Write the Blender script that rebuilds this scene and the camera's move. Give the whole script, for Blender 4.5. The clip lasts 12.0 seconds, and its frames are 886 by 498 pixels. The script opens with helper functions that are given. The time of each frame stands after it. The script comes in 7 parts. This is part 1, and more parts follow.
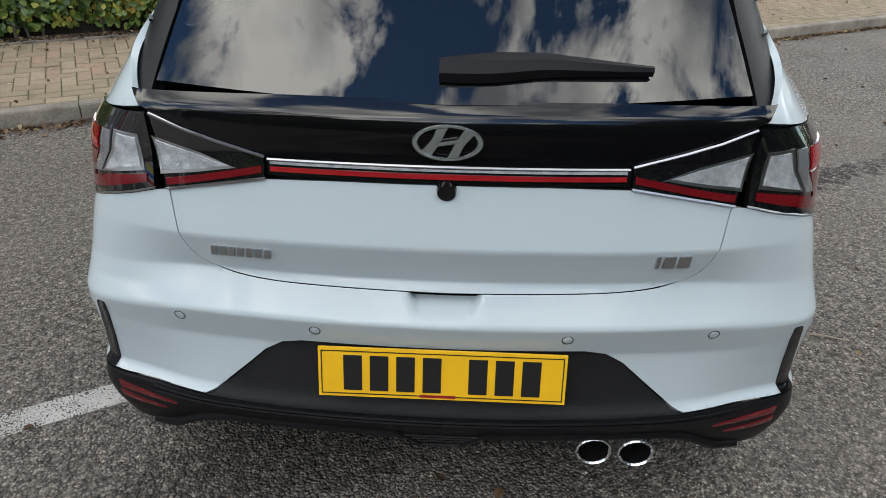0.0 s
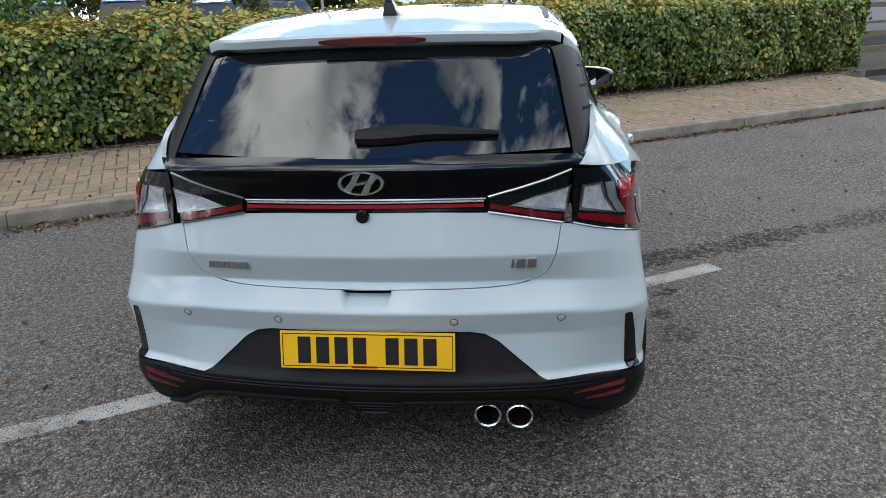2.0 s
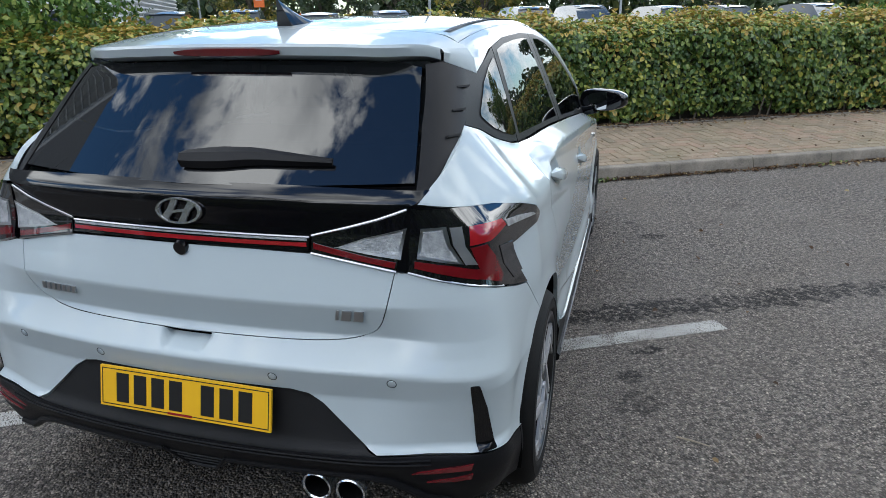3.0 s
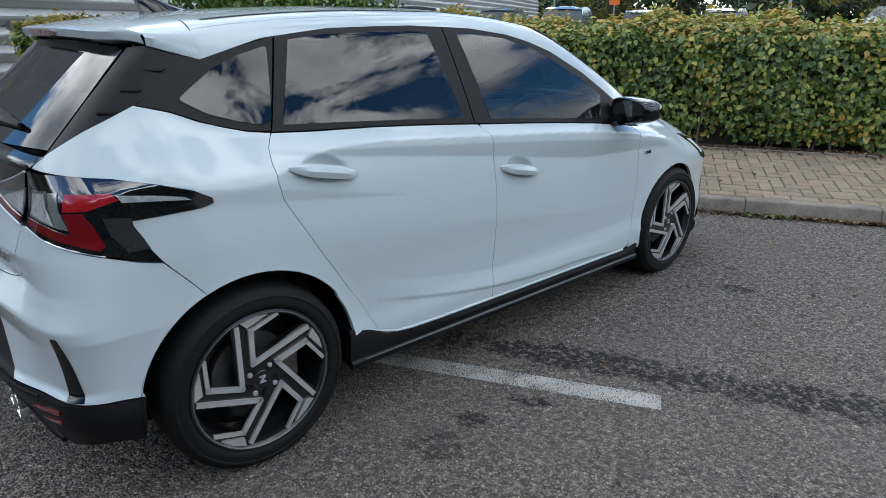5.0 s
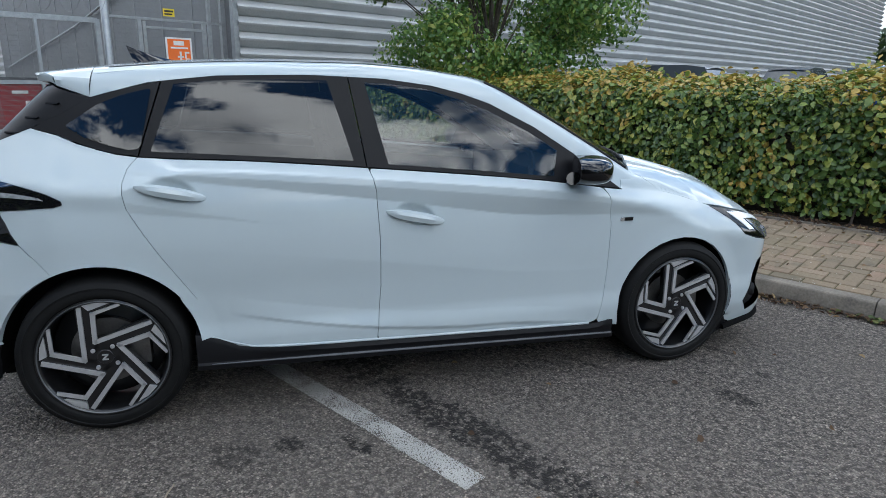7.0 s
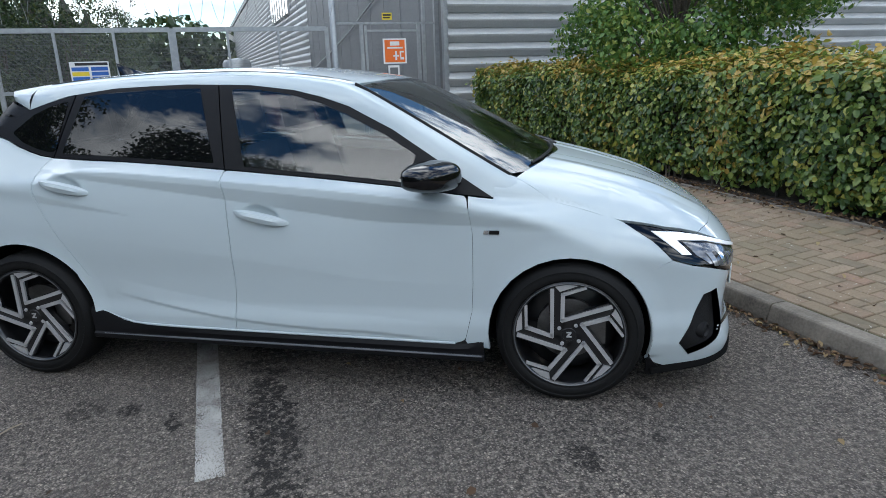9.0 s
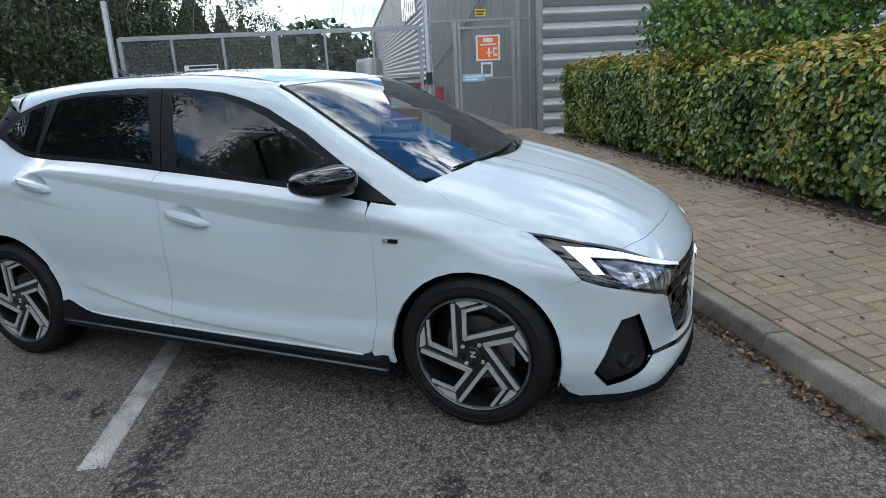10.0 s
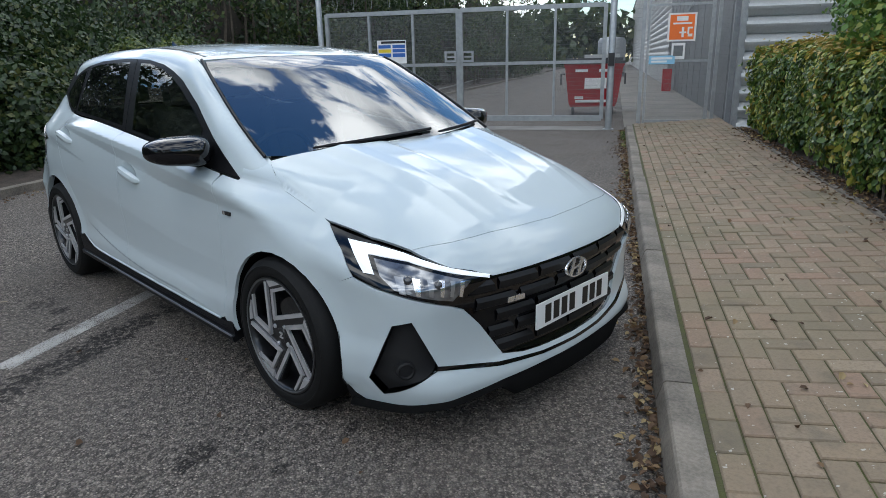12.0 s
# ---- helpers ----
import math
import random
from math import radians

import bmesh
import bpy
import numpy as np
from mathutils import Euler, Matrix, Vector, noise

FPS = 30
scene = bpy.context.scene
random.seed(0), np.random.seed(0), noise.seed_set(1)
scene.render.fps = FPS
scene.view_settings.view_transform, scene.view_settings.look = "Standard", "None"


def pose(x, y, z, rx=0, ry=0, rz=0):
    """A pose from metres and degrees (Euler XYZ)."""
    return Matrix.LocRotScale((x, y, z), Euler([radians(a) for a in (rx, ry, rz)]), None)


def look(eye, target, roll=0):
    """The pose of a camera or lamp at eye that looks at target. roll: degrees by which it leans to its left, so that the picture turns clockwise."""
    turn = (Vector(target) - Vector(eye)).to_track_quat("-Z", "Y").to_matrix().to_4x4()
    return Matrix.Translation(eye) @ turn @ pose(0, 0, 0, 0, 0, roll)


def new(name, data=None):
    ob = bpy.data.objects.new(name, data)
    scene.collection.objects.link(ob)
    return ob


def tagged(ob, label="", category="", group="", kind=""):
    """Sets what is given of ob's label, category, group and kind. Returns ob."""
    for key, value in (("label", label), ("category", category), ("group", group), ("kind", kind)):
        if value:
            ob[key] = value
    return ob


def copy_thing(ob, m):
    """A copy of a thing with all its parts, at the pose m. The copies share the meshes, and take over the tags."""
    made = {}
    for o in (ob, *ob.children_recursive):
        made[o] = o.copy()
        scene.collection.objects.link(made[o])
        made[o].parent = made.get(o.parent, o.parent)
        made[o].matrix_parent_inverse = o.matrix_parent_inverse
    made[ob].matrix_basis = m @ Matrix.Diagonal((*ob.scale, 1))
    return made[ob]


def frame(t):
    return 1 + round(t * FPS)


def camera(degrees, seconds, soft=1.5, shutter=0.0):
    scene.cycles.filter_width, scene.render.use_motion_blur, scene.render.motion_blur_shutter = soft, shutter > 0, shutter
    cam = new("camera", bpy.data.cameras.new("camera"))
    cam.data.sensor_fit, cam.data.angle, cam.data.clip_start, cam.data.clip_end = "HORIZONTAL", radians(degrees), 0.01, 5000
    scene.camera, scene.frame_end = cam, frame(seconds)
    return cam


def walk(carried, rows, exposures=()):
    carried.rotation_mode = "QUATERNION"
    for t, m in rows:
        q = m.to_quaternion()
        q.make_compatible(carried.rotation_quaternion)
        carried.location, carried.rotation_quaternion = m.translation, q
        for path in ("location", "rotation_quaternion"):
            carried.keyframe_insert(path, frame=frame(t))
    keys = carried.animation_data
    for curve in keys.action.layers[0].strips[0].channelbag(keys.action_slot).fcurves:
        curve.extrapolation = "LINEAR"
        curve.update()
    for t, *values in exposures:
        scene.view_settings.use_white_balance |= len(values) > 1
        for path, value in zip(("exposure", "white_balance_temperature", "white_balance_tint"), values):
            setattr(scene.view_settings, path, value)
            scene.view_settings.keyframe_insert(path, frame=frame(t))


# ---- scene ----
cam = camera(69.5, 12.0, soft=0.62)
PATH = [
    (0, (0.034, -2.952, 1.411), (-0.026, -1.216, 0.421), 1.0),
    (0.5, (0.102, -3.267, 1.467), (0.064, -1.47, 0.589), 0.1),
    (1, (0.091, -3.52, 1.485), (0.066, -1.682, 0.698), -0.7),
    (1.5, (0.156, -3.6, 1.483), (0.069, -1.745, 0.739), -1.8),
    (2, (0.428, -3.525, 1.455), (0.208, -1.67, 0.74), -2.2),
    (2.5, (0.731, -3.383, 1.418), (0.359, -1.541, 0.733), -1.6),
    (3, (1.072, -3.113, 1.422), (0.537, -1.304, 0.757), -1.1),
    (3.5, (1.452, -2.853, 1.416), (0.707, -1.123, 0.744), -0.8),
    (3.7, (1.605, -2.755, 1.416), (0.757, -1.074, 0.741), -0.9),
    (5.3, (2.748, -1.899, 1.38), (1.279, -0.71, 0.726), -0.1),
    (5.5, (2.856, -1.763, 1.385), (1.335, -0.638, 0.739), -0.4),
    (6, (3.112, -1.433, 1.372), (1.461, -0.477, 0.773), -1.1),
    (6.5, (3.316, -1.098, 1.371), (1.55, -0.334, 0.824), -1.0),
    (6.7, (3.36, -0.942, 1.359), (1.556, -0.258, 0.833), -0.1),
    (8.3, (3.561, 0.527, 1.438), (1.633, 0.471, 0.908), -0.3),
    (8.5, (3.537, 0.724, 1.42), (1.614, 0.592, 0.888), -0.7),
    (9, (3.422, 1.197, 1.409), (1.524, 0.871, 0.871), -1.8),
    (9.5, (3.223, 1.638, 1.394), (1.368, 1.116, 0.858), -2.8),
    (10, (3.031, 2.068, 1.384), (1.245, 1.342, 0.852), -2.9),
    (10.5, (2.785, 2.458, 1.366), (1.092, 1.537, 0.831), -1.4),
    (11, (2.573, 2.828, 1.361), (0.993, 1.731, 0.815), -0.3),
    (11.5, (2.322, 3.153, 1.336), (0.85, 1.917, 0.782), -0.7),
    (12, (2.073, 3.369, 1.337), (0.698, 2.032, 0.77), -1.3),
]
walk(cam, [(t, look(eye, target, roll)) for t, eye, target, roll in PATH],
     [(0.0, -0.52, 6700, 8), (0.6, -0.66, 6400, 8), (1.0, -0.74, 6250, 8), (2.0, -0.70, 6250, 8), (3.5, -0.75, 6050, 8), (8.0, -0.86, 5950, 8), (10.0, -0.92, 5950, 8), (11.0, -1.08, 6000, 8), (12.0, -1.05, 6080, 8)])

# ---------------------------------------------------------------- sky and sun
SUN_AZ, SUN_EL = 250.0, 36.0      # degrees from +x, and height


def sky_world():
    w = bpy.data.worlds.new("sky")
    scene.world = w
    w.use_nodes = True
    nt = w.node_tree
    nt.nodes.clear()
    N = nt.nodes.new
    out, bg = N("ShaderNodeOutputWorld"), N("ShaderNodeBackground")
    sky = N("ShaderNodeTexSky")
    sky.sky_type, sky.sun_disc = "NISHITA", False
    sky.sun_elevation = radians(SUN_EL)
    sky.sun_rotation = radians(90 - SUN_AZ)
    sky.air_density, sky.dust_density, sky.ozone_density = 1.0, 0.4, 2.0
    co, mp = N("ShaderNodeTexCoord"), N("ShaderNodeMapping")
    mp.inputs["Scale"].default_value = (1.0, 1.0, 1.5)
    mp.inputs["Location"].default_value = (25.976, 34.396, 4.807)
    n1, n2 = N("ShaderNodeTexNoise"), N("ShaderNodeTexNoise")
    n1.inputs["Scale"].default_value, n1.inputs["Detail"].default_value, n1.inputs["Roughness"].default_value = 3.5, 9, 0.60
    n1.inputs["Distortion"].default_value = 0.4
    n2.inputs["Scale"].default_value, n2.inputs["Detail"].default_value = 2.8, 7
    cov, shade = N("ShaderNodeValToRGB"), N("ShaderNodeValToRGB")
    cov.color_ramp.elements[0].position, cov.color_ramp.elements[1].position = 0.460, 0.535
    shade.color_ramp.elements[0].position, shade.color_ramp.elements[1].position = 0.38, 0.60
    shade.color_ramp.elements[0].color = (10.0, 10.8, 12.0, 1)
    shade.color_ramp.elements[1].color = (52, 51.5, 50.0, 1)
    mix = N("ShaderNodeMix")
    mix.data_type = "RGBA"
    L = nt.links.new
    L(co.outputs["Generated"], mp.inputs["Vector"])
    L(mp.outputs["Vector"], n1.inputs["Vector"])
    L(mp.outputs["Vector"], n2.inputs["Vector"])
    L(n1.outputs["Fac"], cov.inputs["Fac"])
    L(n2.outputs["Fac"], shade.inputs["Fac"])
    L(cov.outputs["Color"], mix.inputs["Factor"])
    deep = N("ShaderNodeHueSaturation")
    deep.inputs["Saturation"].default_value, deep.inputs["Value"].default_value = 1.3, 2.4
    L(sky.outputs["Color"], deep.inputs["Color"])
    L(deep.outputs["Color"], mix.inputs["A"])
    L(shade.outputs["Color"], mix.inputs["B"])
    L(mix.outputs["Result"], bg.inputs["Color"])
    bg.inputs["Strength"].default_value = 0.15
    L(bg.outputs["Background"], out.inputs["Surface"])


sky_world()
sun = new("sun", bpy.data.lights.new("sun", "SUN"))
sun.data.energy, sun.data.angle, sun.data.color = 0.65, radians(40), (1.0, 0.95, 0.87)
_a, _e = radians(SUN_AZ), radians(SUN_EL)
sun.matrix_world = look(Vector((math.cos(_a) * math.cos(_e), math.sin(_a) * math.cos(_e), math.sin(_e))) * 60, (0, 0, 0))

# ---------------------------------------------------------------- materials
def mat(name, colour=(0.5, 0.5, 0.5), rough=0.5, metal=0.0, coat=0.0, coat_rough=0.03, spec=0.5,
        vary=0.0, scale=8.0, fine=0.0, fine_scale=120.0, bump=0.0, bump_scale=200.0, rough_vary=0.0,
        dark=None, emit=None, per_piece=0.0, space="Object"):
    """A surface with broad and fine variation of colour, relief and gloss."""
    m = bpy.data.materials.new(name)
    m.use_nodes = True
    nt = m.node_tree
    b = nt.nodes["Principled BSDF"]
    N, L = nt.nodes.new, nt.links.new
    b.inputs["Base Color"].default_value = (*colour, 1)
    b.inputs["Roughness"].default_value = rough
    b.inputs["Metallic"].default_value = metal
    b.inputs["Coat Weight"].default_value = coat
    b.inputs["Coat Roughness"].default_value = coat_rough
    b.inputs["Specular IOR Level"].default_value = spec
    if emit:
        b.inputs["Emission Color"].default_value = (*emit[0], 1)
        b.inputs["Emission Strength"].default_value = emit[1]
    if vary or fine or bump or rough_vary or per_piece:
        co = N("ShaderNodeTexCoord")
        n1, n2, n3 = (N("ShaderNodeTexNoise") for _ in range(3))
        for n, s in ((n1, scale), (n2, fine_scale), (n3, bump_scale)):
            n.inputs["Scale"].default_value = s
            n.inputs["Detail"].default_value = 5
            L(co.outputs[space], n.inputs["Vector"])
        low = dark or tuple(c * 0.35 for c in colour)
        last = None
        ramp1 = N("ShaderNodeMapRange")
        ramp1.inputs["From Min"].default_value, ramp1.inputs["From Max"].default_value = 0.3, 0.7
        ramp1.inputs["To Min"].default_value, ramp1.inputs["To Max"].default_value = vary, 0.0
        L(n1.outputs["Fac"], ramp1.inputs["Value"])
        ramp2 = N("ShaderNodeMapRange")
        ramp2.inputs["From Min"].default_value, ramp2.inputs["From Max"].default_value = 0.35, 0.65
        ramp2.inputs["To Min"].default_value, ramp2.inputs["To Max"].default_value = fine, 0.0
        L(n2.outputs["Fac"], ramp2.inputs["Value"])
        add = N("ShaderNodeMath")
        L(ramp1.outputs["Result"], add.inputs[0])
        L(ramp2.outputs["Result"], add.inputs[1])
        fac = add
        if per_piece:
            info = N("ShaderNodeObjectInfo")
            isl = N("ShaderNodeNewGeometry")
            s1, s2, s3 = N("ShaderNodeMath"), N("ShaderNodeMath"), N("ShaderNodeMath")
            L(info.outputs["Random"], s1.inputs[0])
            L(isl.outputs["Random Per Island"], s1.inputs[1])
            s2.operation = "FRACT"
            L(s1.outputs[0], s2.inputs[0])
            s3.operation = "MULTIPLY_ADD"
            L(s2.outputs[0], s3.inputs[0])
            s3.inputs[1].default_value = per_piece
            L(add.outputs[0], s3.inputs[2])
            fac = s3
        mix = N("ShaderNodeMix")
        mix.data_type = "RGBA"
        mix.inputs["A"].default_value, mix.inputs["B"].default_value = (*colour, 1), (*low, 1)
        L(fac.outputs[0], mix.inputs["Factor"])
        L(mix.outputs["Result"], b.inputs["Base Color"])
        if bump:
            bp = N("ShaderNodeBump")
            bp.inputs["Strength"].default_value, bp.inputs["Distance"].default_value = bump, 0.004
            L(n3.outputs["Fac"], bp.inputs["Height"])
            L(bp.outputs["Normal"], b.inputs["Normal"])
        if rough_vary:
            rr = N("ShaderNodeMapRange")
            rr.inputs["From Min"].default_value, rr.inputs["From Max"].default_value = 0.3, 0.7
            rr.inputs["To Min"].default_value, rr.inputs["To Max"].default_value = max(0.02, rough - rough_vary), min(1, rough + rough_vary)
            L(n1.outputs["Fac"], rr.inputs["Value"])
            L(rr.outputs["Result"], b.inputs["Roughness"])
    return m


def glass_mat(name, tint, clear, rough=0.0, ior=2.1):
    """A thin pane: mirror-like by its angle, else seen through with a tint."""
    m = bpy.data.materials.new(name)
    m.use_nodes = True
    nt = m.node_tree
    nt.nodes.clear()
    N, L = nt.nodes.new, nt.links.new
    out = N("ShaderNodeOutputMaterial")
    fr, mx, mx2 = N("ShaderNodeFresnel"), N("ShaderNodeMixShader"), N("ShaderNodeMixShader")
    gl, tr, df = N("ShaderNodeBsdfGlossy"), N("ShaderNodeBsdfTransparent"), N("ShaderNodeBsdfDiffuse")
    fr.inputs["IOR"].default_value = ior
    gl.inputs["Roughness"].default_value = rough
    tr.inputs["Color"].default_value = (*tint, 1)
    df.inputs["Color"].default_value = (0.012, 0.013, 0.015, 1)
    mx2.inputs[0].default_value = clear
    L(df.outputs[0], mx2.inputs[1])
    L(tr.outputs[0], mx2.inputs[2])
    boost = N("ShaderNodeMapRange")
    boost.inputs["To Min"].default_value, boost.inputs["To Max"].default_value = 0.02, 1.0
    L(fr.outputs[0], boost.inputs["Value"])
    L(boost.outputs["Result"], mx.inputs[0])
    L(mx2.outputs[0], mx.inputs[1])
    L(gl.outputs[0], mx.inputs[2])
    L(mx.outputs[0], out.inputs["Surface"])
    return m


# ---------------------------------------------------------------- mesh helpers
def mesh_ob(name, verts, faces, material, parent=None, label="", normals=None, smooth=False):
    me = bpy.data.meshes.new(name)
    me.from_pydata([tuple(v) for v in verts], [], [tuple(f) for f in faces])
    me.validate()
    if smooth or normals is not None:
        me.shade_smooth()
    if normals is not None:
        me.normals_split_custom_set_from_vertices([tuple(n) for n in normals])
    me.materials.append(material)
    ob = new(name, me)
    if parent is not None:
        ob.parent = parent
    if label:
        ob["label"] = label
    return ob


def part(name, bm, material, parent=None, label="", smooth=False, bevel=0.0, segs=2):
    """Links a bmesh as one mesh object under a thing or a part."""
    if bevel:
        es = [e for e in bm.edges if len(e.link_faces) == 2 and e.calc_face_angle(0) > 0.5]
        bmesh.ops.bevel(bm, geom=es, offset=bevel, segments=segs, profile=0.5, affect="EDGES", clamp_overlap=True)
    bmesh.ops.recalc_face_normals(bm, faces=bm.faces)
    me = bpy.data.meshes.new(name)
    bm.to_mesh(me)
    bm.free()
    me.materials.append(material)
    if smooth or bevel:
        me.shade_smooth()
        me.set_sharp_from_angle(angle=radians(38))
    ob = new(name, me)
    if parent is not None:
        ob.parent = parent
    if label:
        ob["label"] = label
    return ob


def thing(name, label, category, m=None, group="", kind=""):
    ob = new(name)
    ob.empty_display_size = 0.1
    if m is not None:
        ob.matrix_world = m
    return tagged(ob, label, category, group, kind)


def box(bm, x0, x1, y0, y1, z0, z1, m=None):
    vs = [bm.verts.new(((m @ Vector(c)) if m else c)) for c in
          ((x0, y0, z0), (x1, y0, z0), (x1, y1, z0), (x0, y1, z0), (x0, y0, z1), (x1, y0, z1), (x1, y1, z1), (x0, y1, z1))]
    for f in ((3, 2, 1, 0), (4, 5, 6, 7), (0, 1, 5, 4), (1, 2, 6, 5), (2, 3, 7, 6), (3, 0, 4, 7)):
        bm.faces.new([vs[i] for i in f])
    return vs


def boxed(x0, x1, y0, y1, z0, z1, m=None):
    bm = bmesh.new()
    box(bm, x0, x1, y0, y1, z0, z1, m)
    return bm


def tube(bm, pts, r, seg=8, cap=True):
    """A round bar along points."""
    rings = []
    pts = [Vector(p) for p in pts]
    for i, p in enumerate(pts):
        d = (pts[min(i + 1, len(pts) - 1)] - pts[max(i - 1, 0)]).normalized()
        a = d.cross(Vector((0, 0, 1)) if abs(d.z) < 0.9 else Vector((1, 0, 0))).normalized()
        b = d.cross(a)
        rr = r[i] if isinstance(r, (list, tuple)) else r
        rings.append([bm.verts.new(p + (a * math.cos(t) + b * math.sin(t)) * rr) for t in (2 * math.pi * k / seg for k in range(seg))])
    for q, w in zip(rings, rings[1:]):
        for k in range(seg):
            bm.faces.new((q[k], q[(k + 1) % seg], w[(k + 1) % seg], w[k]))
    if cap:
        bm.faces.new(rings[0][::-1])
        bm.faces.new(rings[-1])


def prism(bm, poly, d0, d1, m=None):
    """A flat outline (x, y) raised from d0 to d1 along z, then placed by m."""
    m = m or Matrix()
    lo = [bm.verts.new(m @ Vector((x, y, d0))) for x, y in poly]
    hi = [bm.verts.new(m @ Vector((x, y, d1))) for x, y in poly]
    bm.faces.new(lo[::-1])
    bm.faces.new(hi)
    n = len(poly)
    for i in range(n):
        bm.faces.new((lo[i], lo[(i + 1) % n], hi[(i + 1) % n], hi[i]))


def lathe(bm, prof, seg=48, m=None):
    """Turns a profile of (radius, height) round the z axis, then places it by m."""
    m = m or Matrix()
    rings = [[bm.verts.new(m @ Vector((r * math.cos(t), r * math.sin(t), h))) for t in (2 * math.pi * k / seg for k in range(seg))] for r, h in prof]
    for q, w in zip(rings, rings[1:]):
        for k in range(seg):
            bm.faces.new((q[k], q[(k + 1) % seg], w[(k + 1) % seg], w[k]))


def curve(xs, ys):
    """A smooth monotone curve through a few knots."""
    xs, ys = np.array(xs, float), np.array(ys, float)
    h, dl = np.diff(xs), np.diff(ys) / np.diff(xs)
    d = np.zeros_like(xs)
    for i in range(1, len(xs) - 1):
        if dl[i - 1] * dl[i] > 0:
            w1, w2 = 2 * h[i] + h[i - 1], h[i] + 2 * h[i - 1]
            d[i] = (w1 + w2) / (w1 / dl[i - 1] + w2 / dl[i])
    d[0], d[-1] = dl[0], dl[-1]

    def at(x):
        x = np.clip(np.asarray(x, float), xs[0], xs[-1])
        i = np.clip(np.searchsorted(xs, x) - 1, 0, len(xs) - 2)
        t = (x - xs[i]) / h[i]
        return ((2 * t**3 - 3 * t**2 + 1) * ys[i] + (t**3 - 2 * t**2 + t) * h[i] * d[i]
                + (-2 * t**3 + 3 * t**2) * ys[i + 1] + (t**3 - t**2) * h[i] * d[i + 1])
    return at


# the street runs along u, and v points across the kerb
STREET = pose(0, 0, 0, 0, 0, 29.25)

# ---------------------------------------------------------------- ground
def asphalt_mat():
    m = bpy.data.materials.new("asphalt")
    m.use_nodes = True
    nt = m.node_tree
    b = nt.nodes["Principled BSDF"]
    N, L = nt.nodes.new, nt.links.new
    co = N("ShaderNodeTexCoord")
    P = co.outputs["Object"]

    def noise_tex(scale, detail=4, rough=0.5):
        n = N("ShaderNodeTexNoise")
        n.inputs["Scale"].default_value, n.inputs["Detail"].default_value, n.inputs["Roughness"].default_value = scale, detail, rough
        L(P, n.inputs["Vector"])
        return n.outputs["Fac"]

    def ramp(src, a, b2, lo=0.0, hi=1.0):
        r = N("ShaderNodeMapRange")
        for k, v in (("From Min", a), ("From Max", b2), ("To Min", lo), ("To Max", hi)):
            r.inputs[k].default_value = v
        L(src, r.inputs["Value"])
        return r.outputs["Result"]

    def mixc(fac, a, c):
        x = N("ShaderNodeMix")
        x.data_type = "RGBA"
        for s, v in (("A", a), ("B", c)):
            if isinstance(v, tuple):
                x.inputs[s].default_value = (*v, 1)
            else:
                L(v, x.inputs[s])
        L(fac, x.inputs["Factor"])
        return x.outputs["Result"]

    def math_n(op, a, c):
        x = N("ShaderNodeMath")
        x.operation = op
        for i, v in enumerate((a, c)):
            if isinstance(v, (int, float)):
                x.inputs[i].default_value = v
            else:
                L(v, x.inputs[i])
        return x.outputs[0]
    vor = N("ShaderNodeTexVoronoi")
    vor.inputs["Scale"].default_value = 112
    L(P, vor.inputs["Vector"])
    sep = N("ShaderNodeSeparateColor")
    L(vor.outputs["Color"], sep.inputs["Color"])
    stone = mixc(sep.outputs["Red"], (0.057, 0.050, 0.043), (0.40, 0.348, 0.297))
    pale = ramp(sep.outputs["Green"], 0.955, 0.98)
    stone = mixc(pale, stone, (0.60, 0.52, 0.43))
    binder = math_n("MULTIPLY", ramp(vor.outputs["Distance"], 0.26, 0.52), ramp(noise_tex(35, 5, 0.7), 0.35, 0.6))
    col = mixc(binder, stone, (0.014, 0.012, 0.010))
    wide = ramp(noise_tex(0.55, 5, 0.6), 0.36, 0.66, 0.0, 0.45)
    col = mixc(wide, col, (0.158, 0.134, 0.112))
    # rubbed dark stretches, oil spots and a sealed seam
    blot = ramp(noise_tex(3.0, 6, 0.65), 0.60, 0.70, 0.0, 0.55)
    col = mixc(blot, col, (0.075, 0.062, 0.053))
    sepx = N("ShaderNodeSeparateXYZ")
    L(P, sepx.inputs[0])
    lumps = noise_tex(11.0, 6, 0.75)
    grit = ramp(noise_tex(30.0, 4, 0.65), 0.43, 0.50, 0.05, 1.0)
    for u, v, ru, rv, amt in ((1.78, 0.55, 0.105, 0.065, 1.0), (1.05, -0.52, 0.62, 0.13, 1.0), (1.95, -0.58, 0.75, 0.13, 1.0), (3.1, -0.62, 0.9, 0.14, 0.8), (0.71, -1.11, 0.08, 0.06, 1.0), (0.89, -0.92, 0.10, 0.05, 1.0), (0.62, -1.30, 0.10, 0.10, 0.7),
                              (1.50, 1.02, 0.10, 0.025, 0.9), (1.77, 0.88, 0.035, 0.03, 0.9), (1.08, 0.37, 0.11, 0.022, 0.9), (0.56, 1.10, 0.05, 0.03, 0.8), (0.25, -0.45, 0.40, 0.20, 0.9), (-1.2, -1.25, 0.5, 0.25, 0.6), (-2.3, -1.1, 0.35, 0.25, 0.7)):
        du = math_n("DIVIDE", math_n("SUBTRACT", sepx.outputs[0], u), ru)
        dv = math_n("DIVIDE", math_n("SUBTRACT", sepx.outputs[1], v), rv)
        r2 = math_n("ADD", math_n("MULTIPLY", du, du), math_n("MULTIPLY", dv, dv))
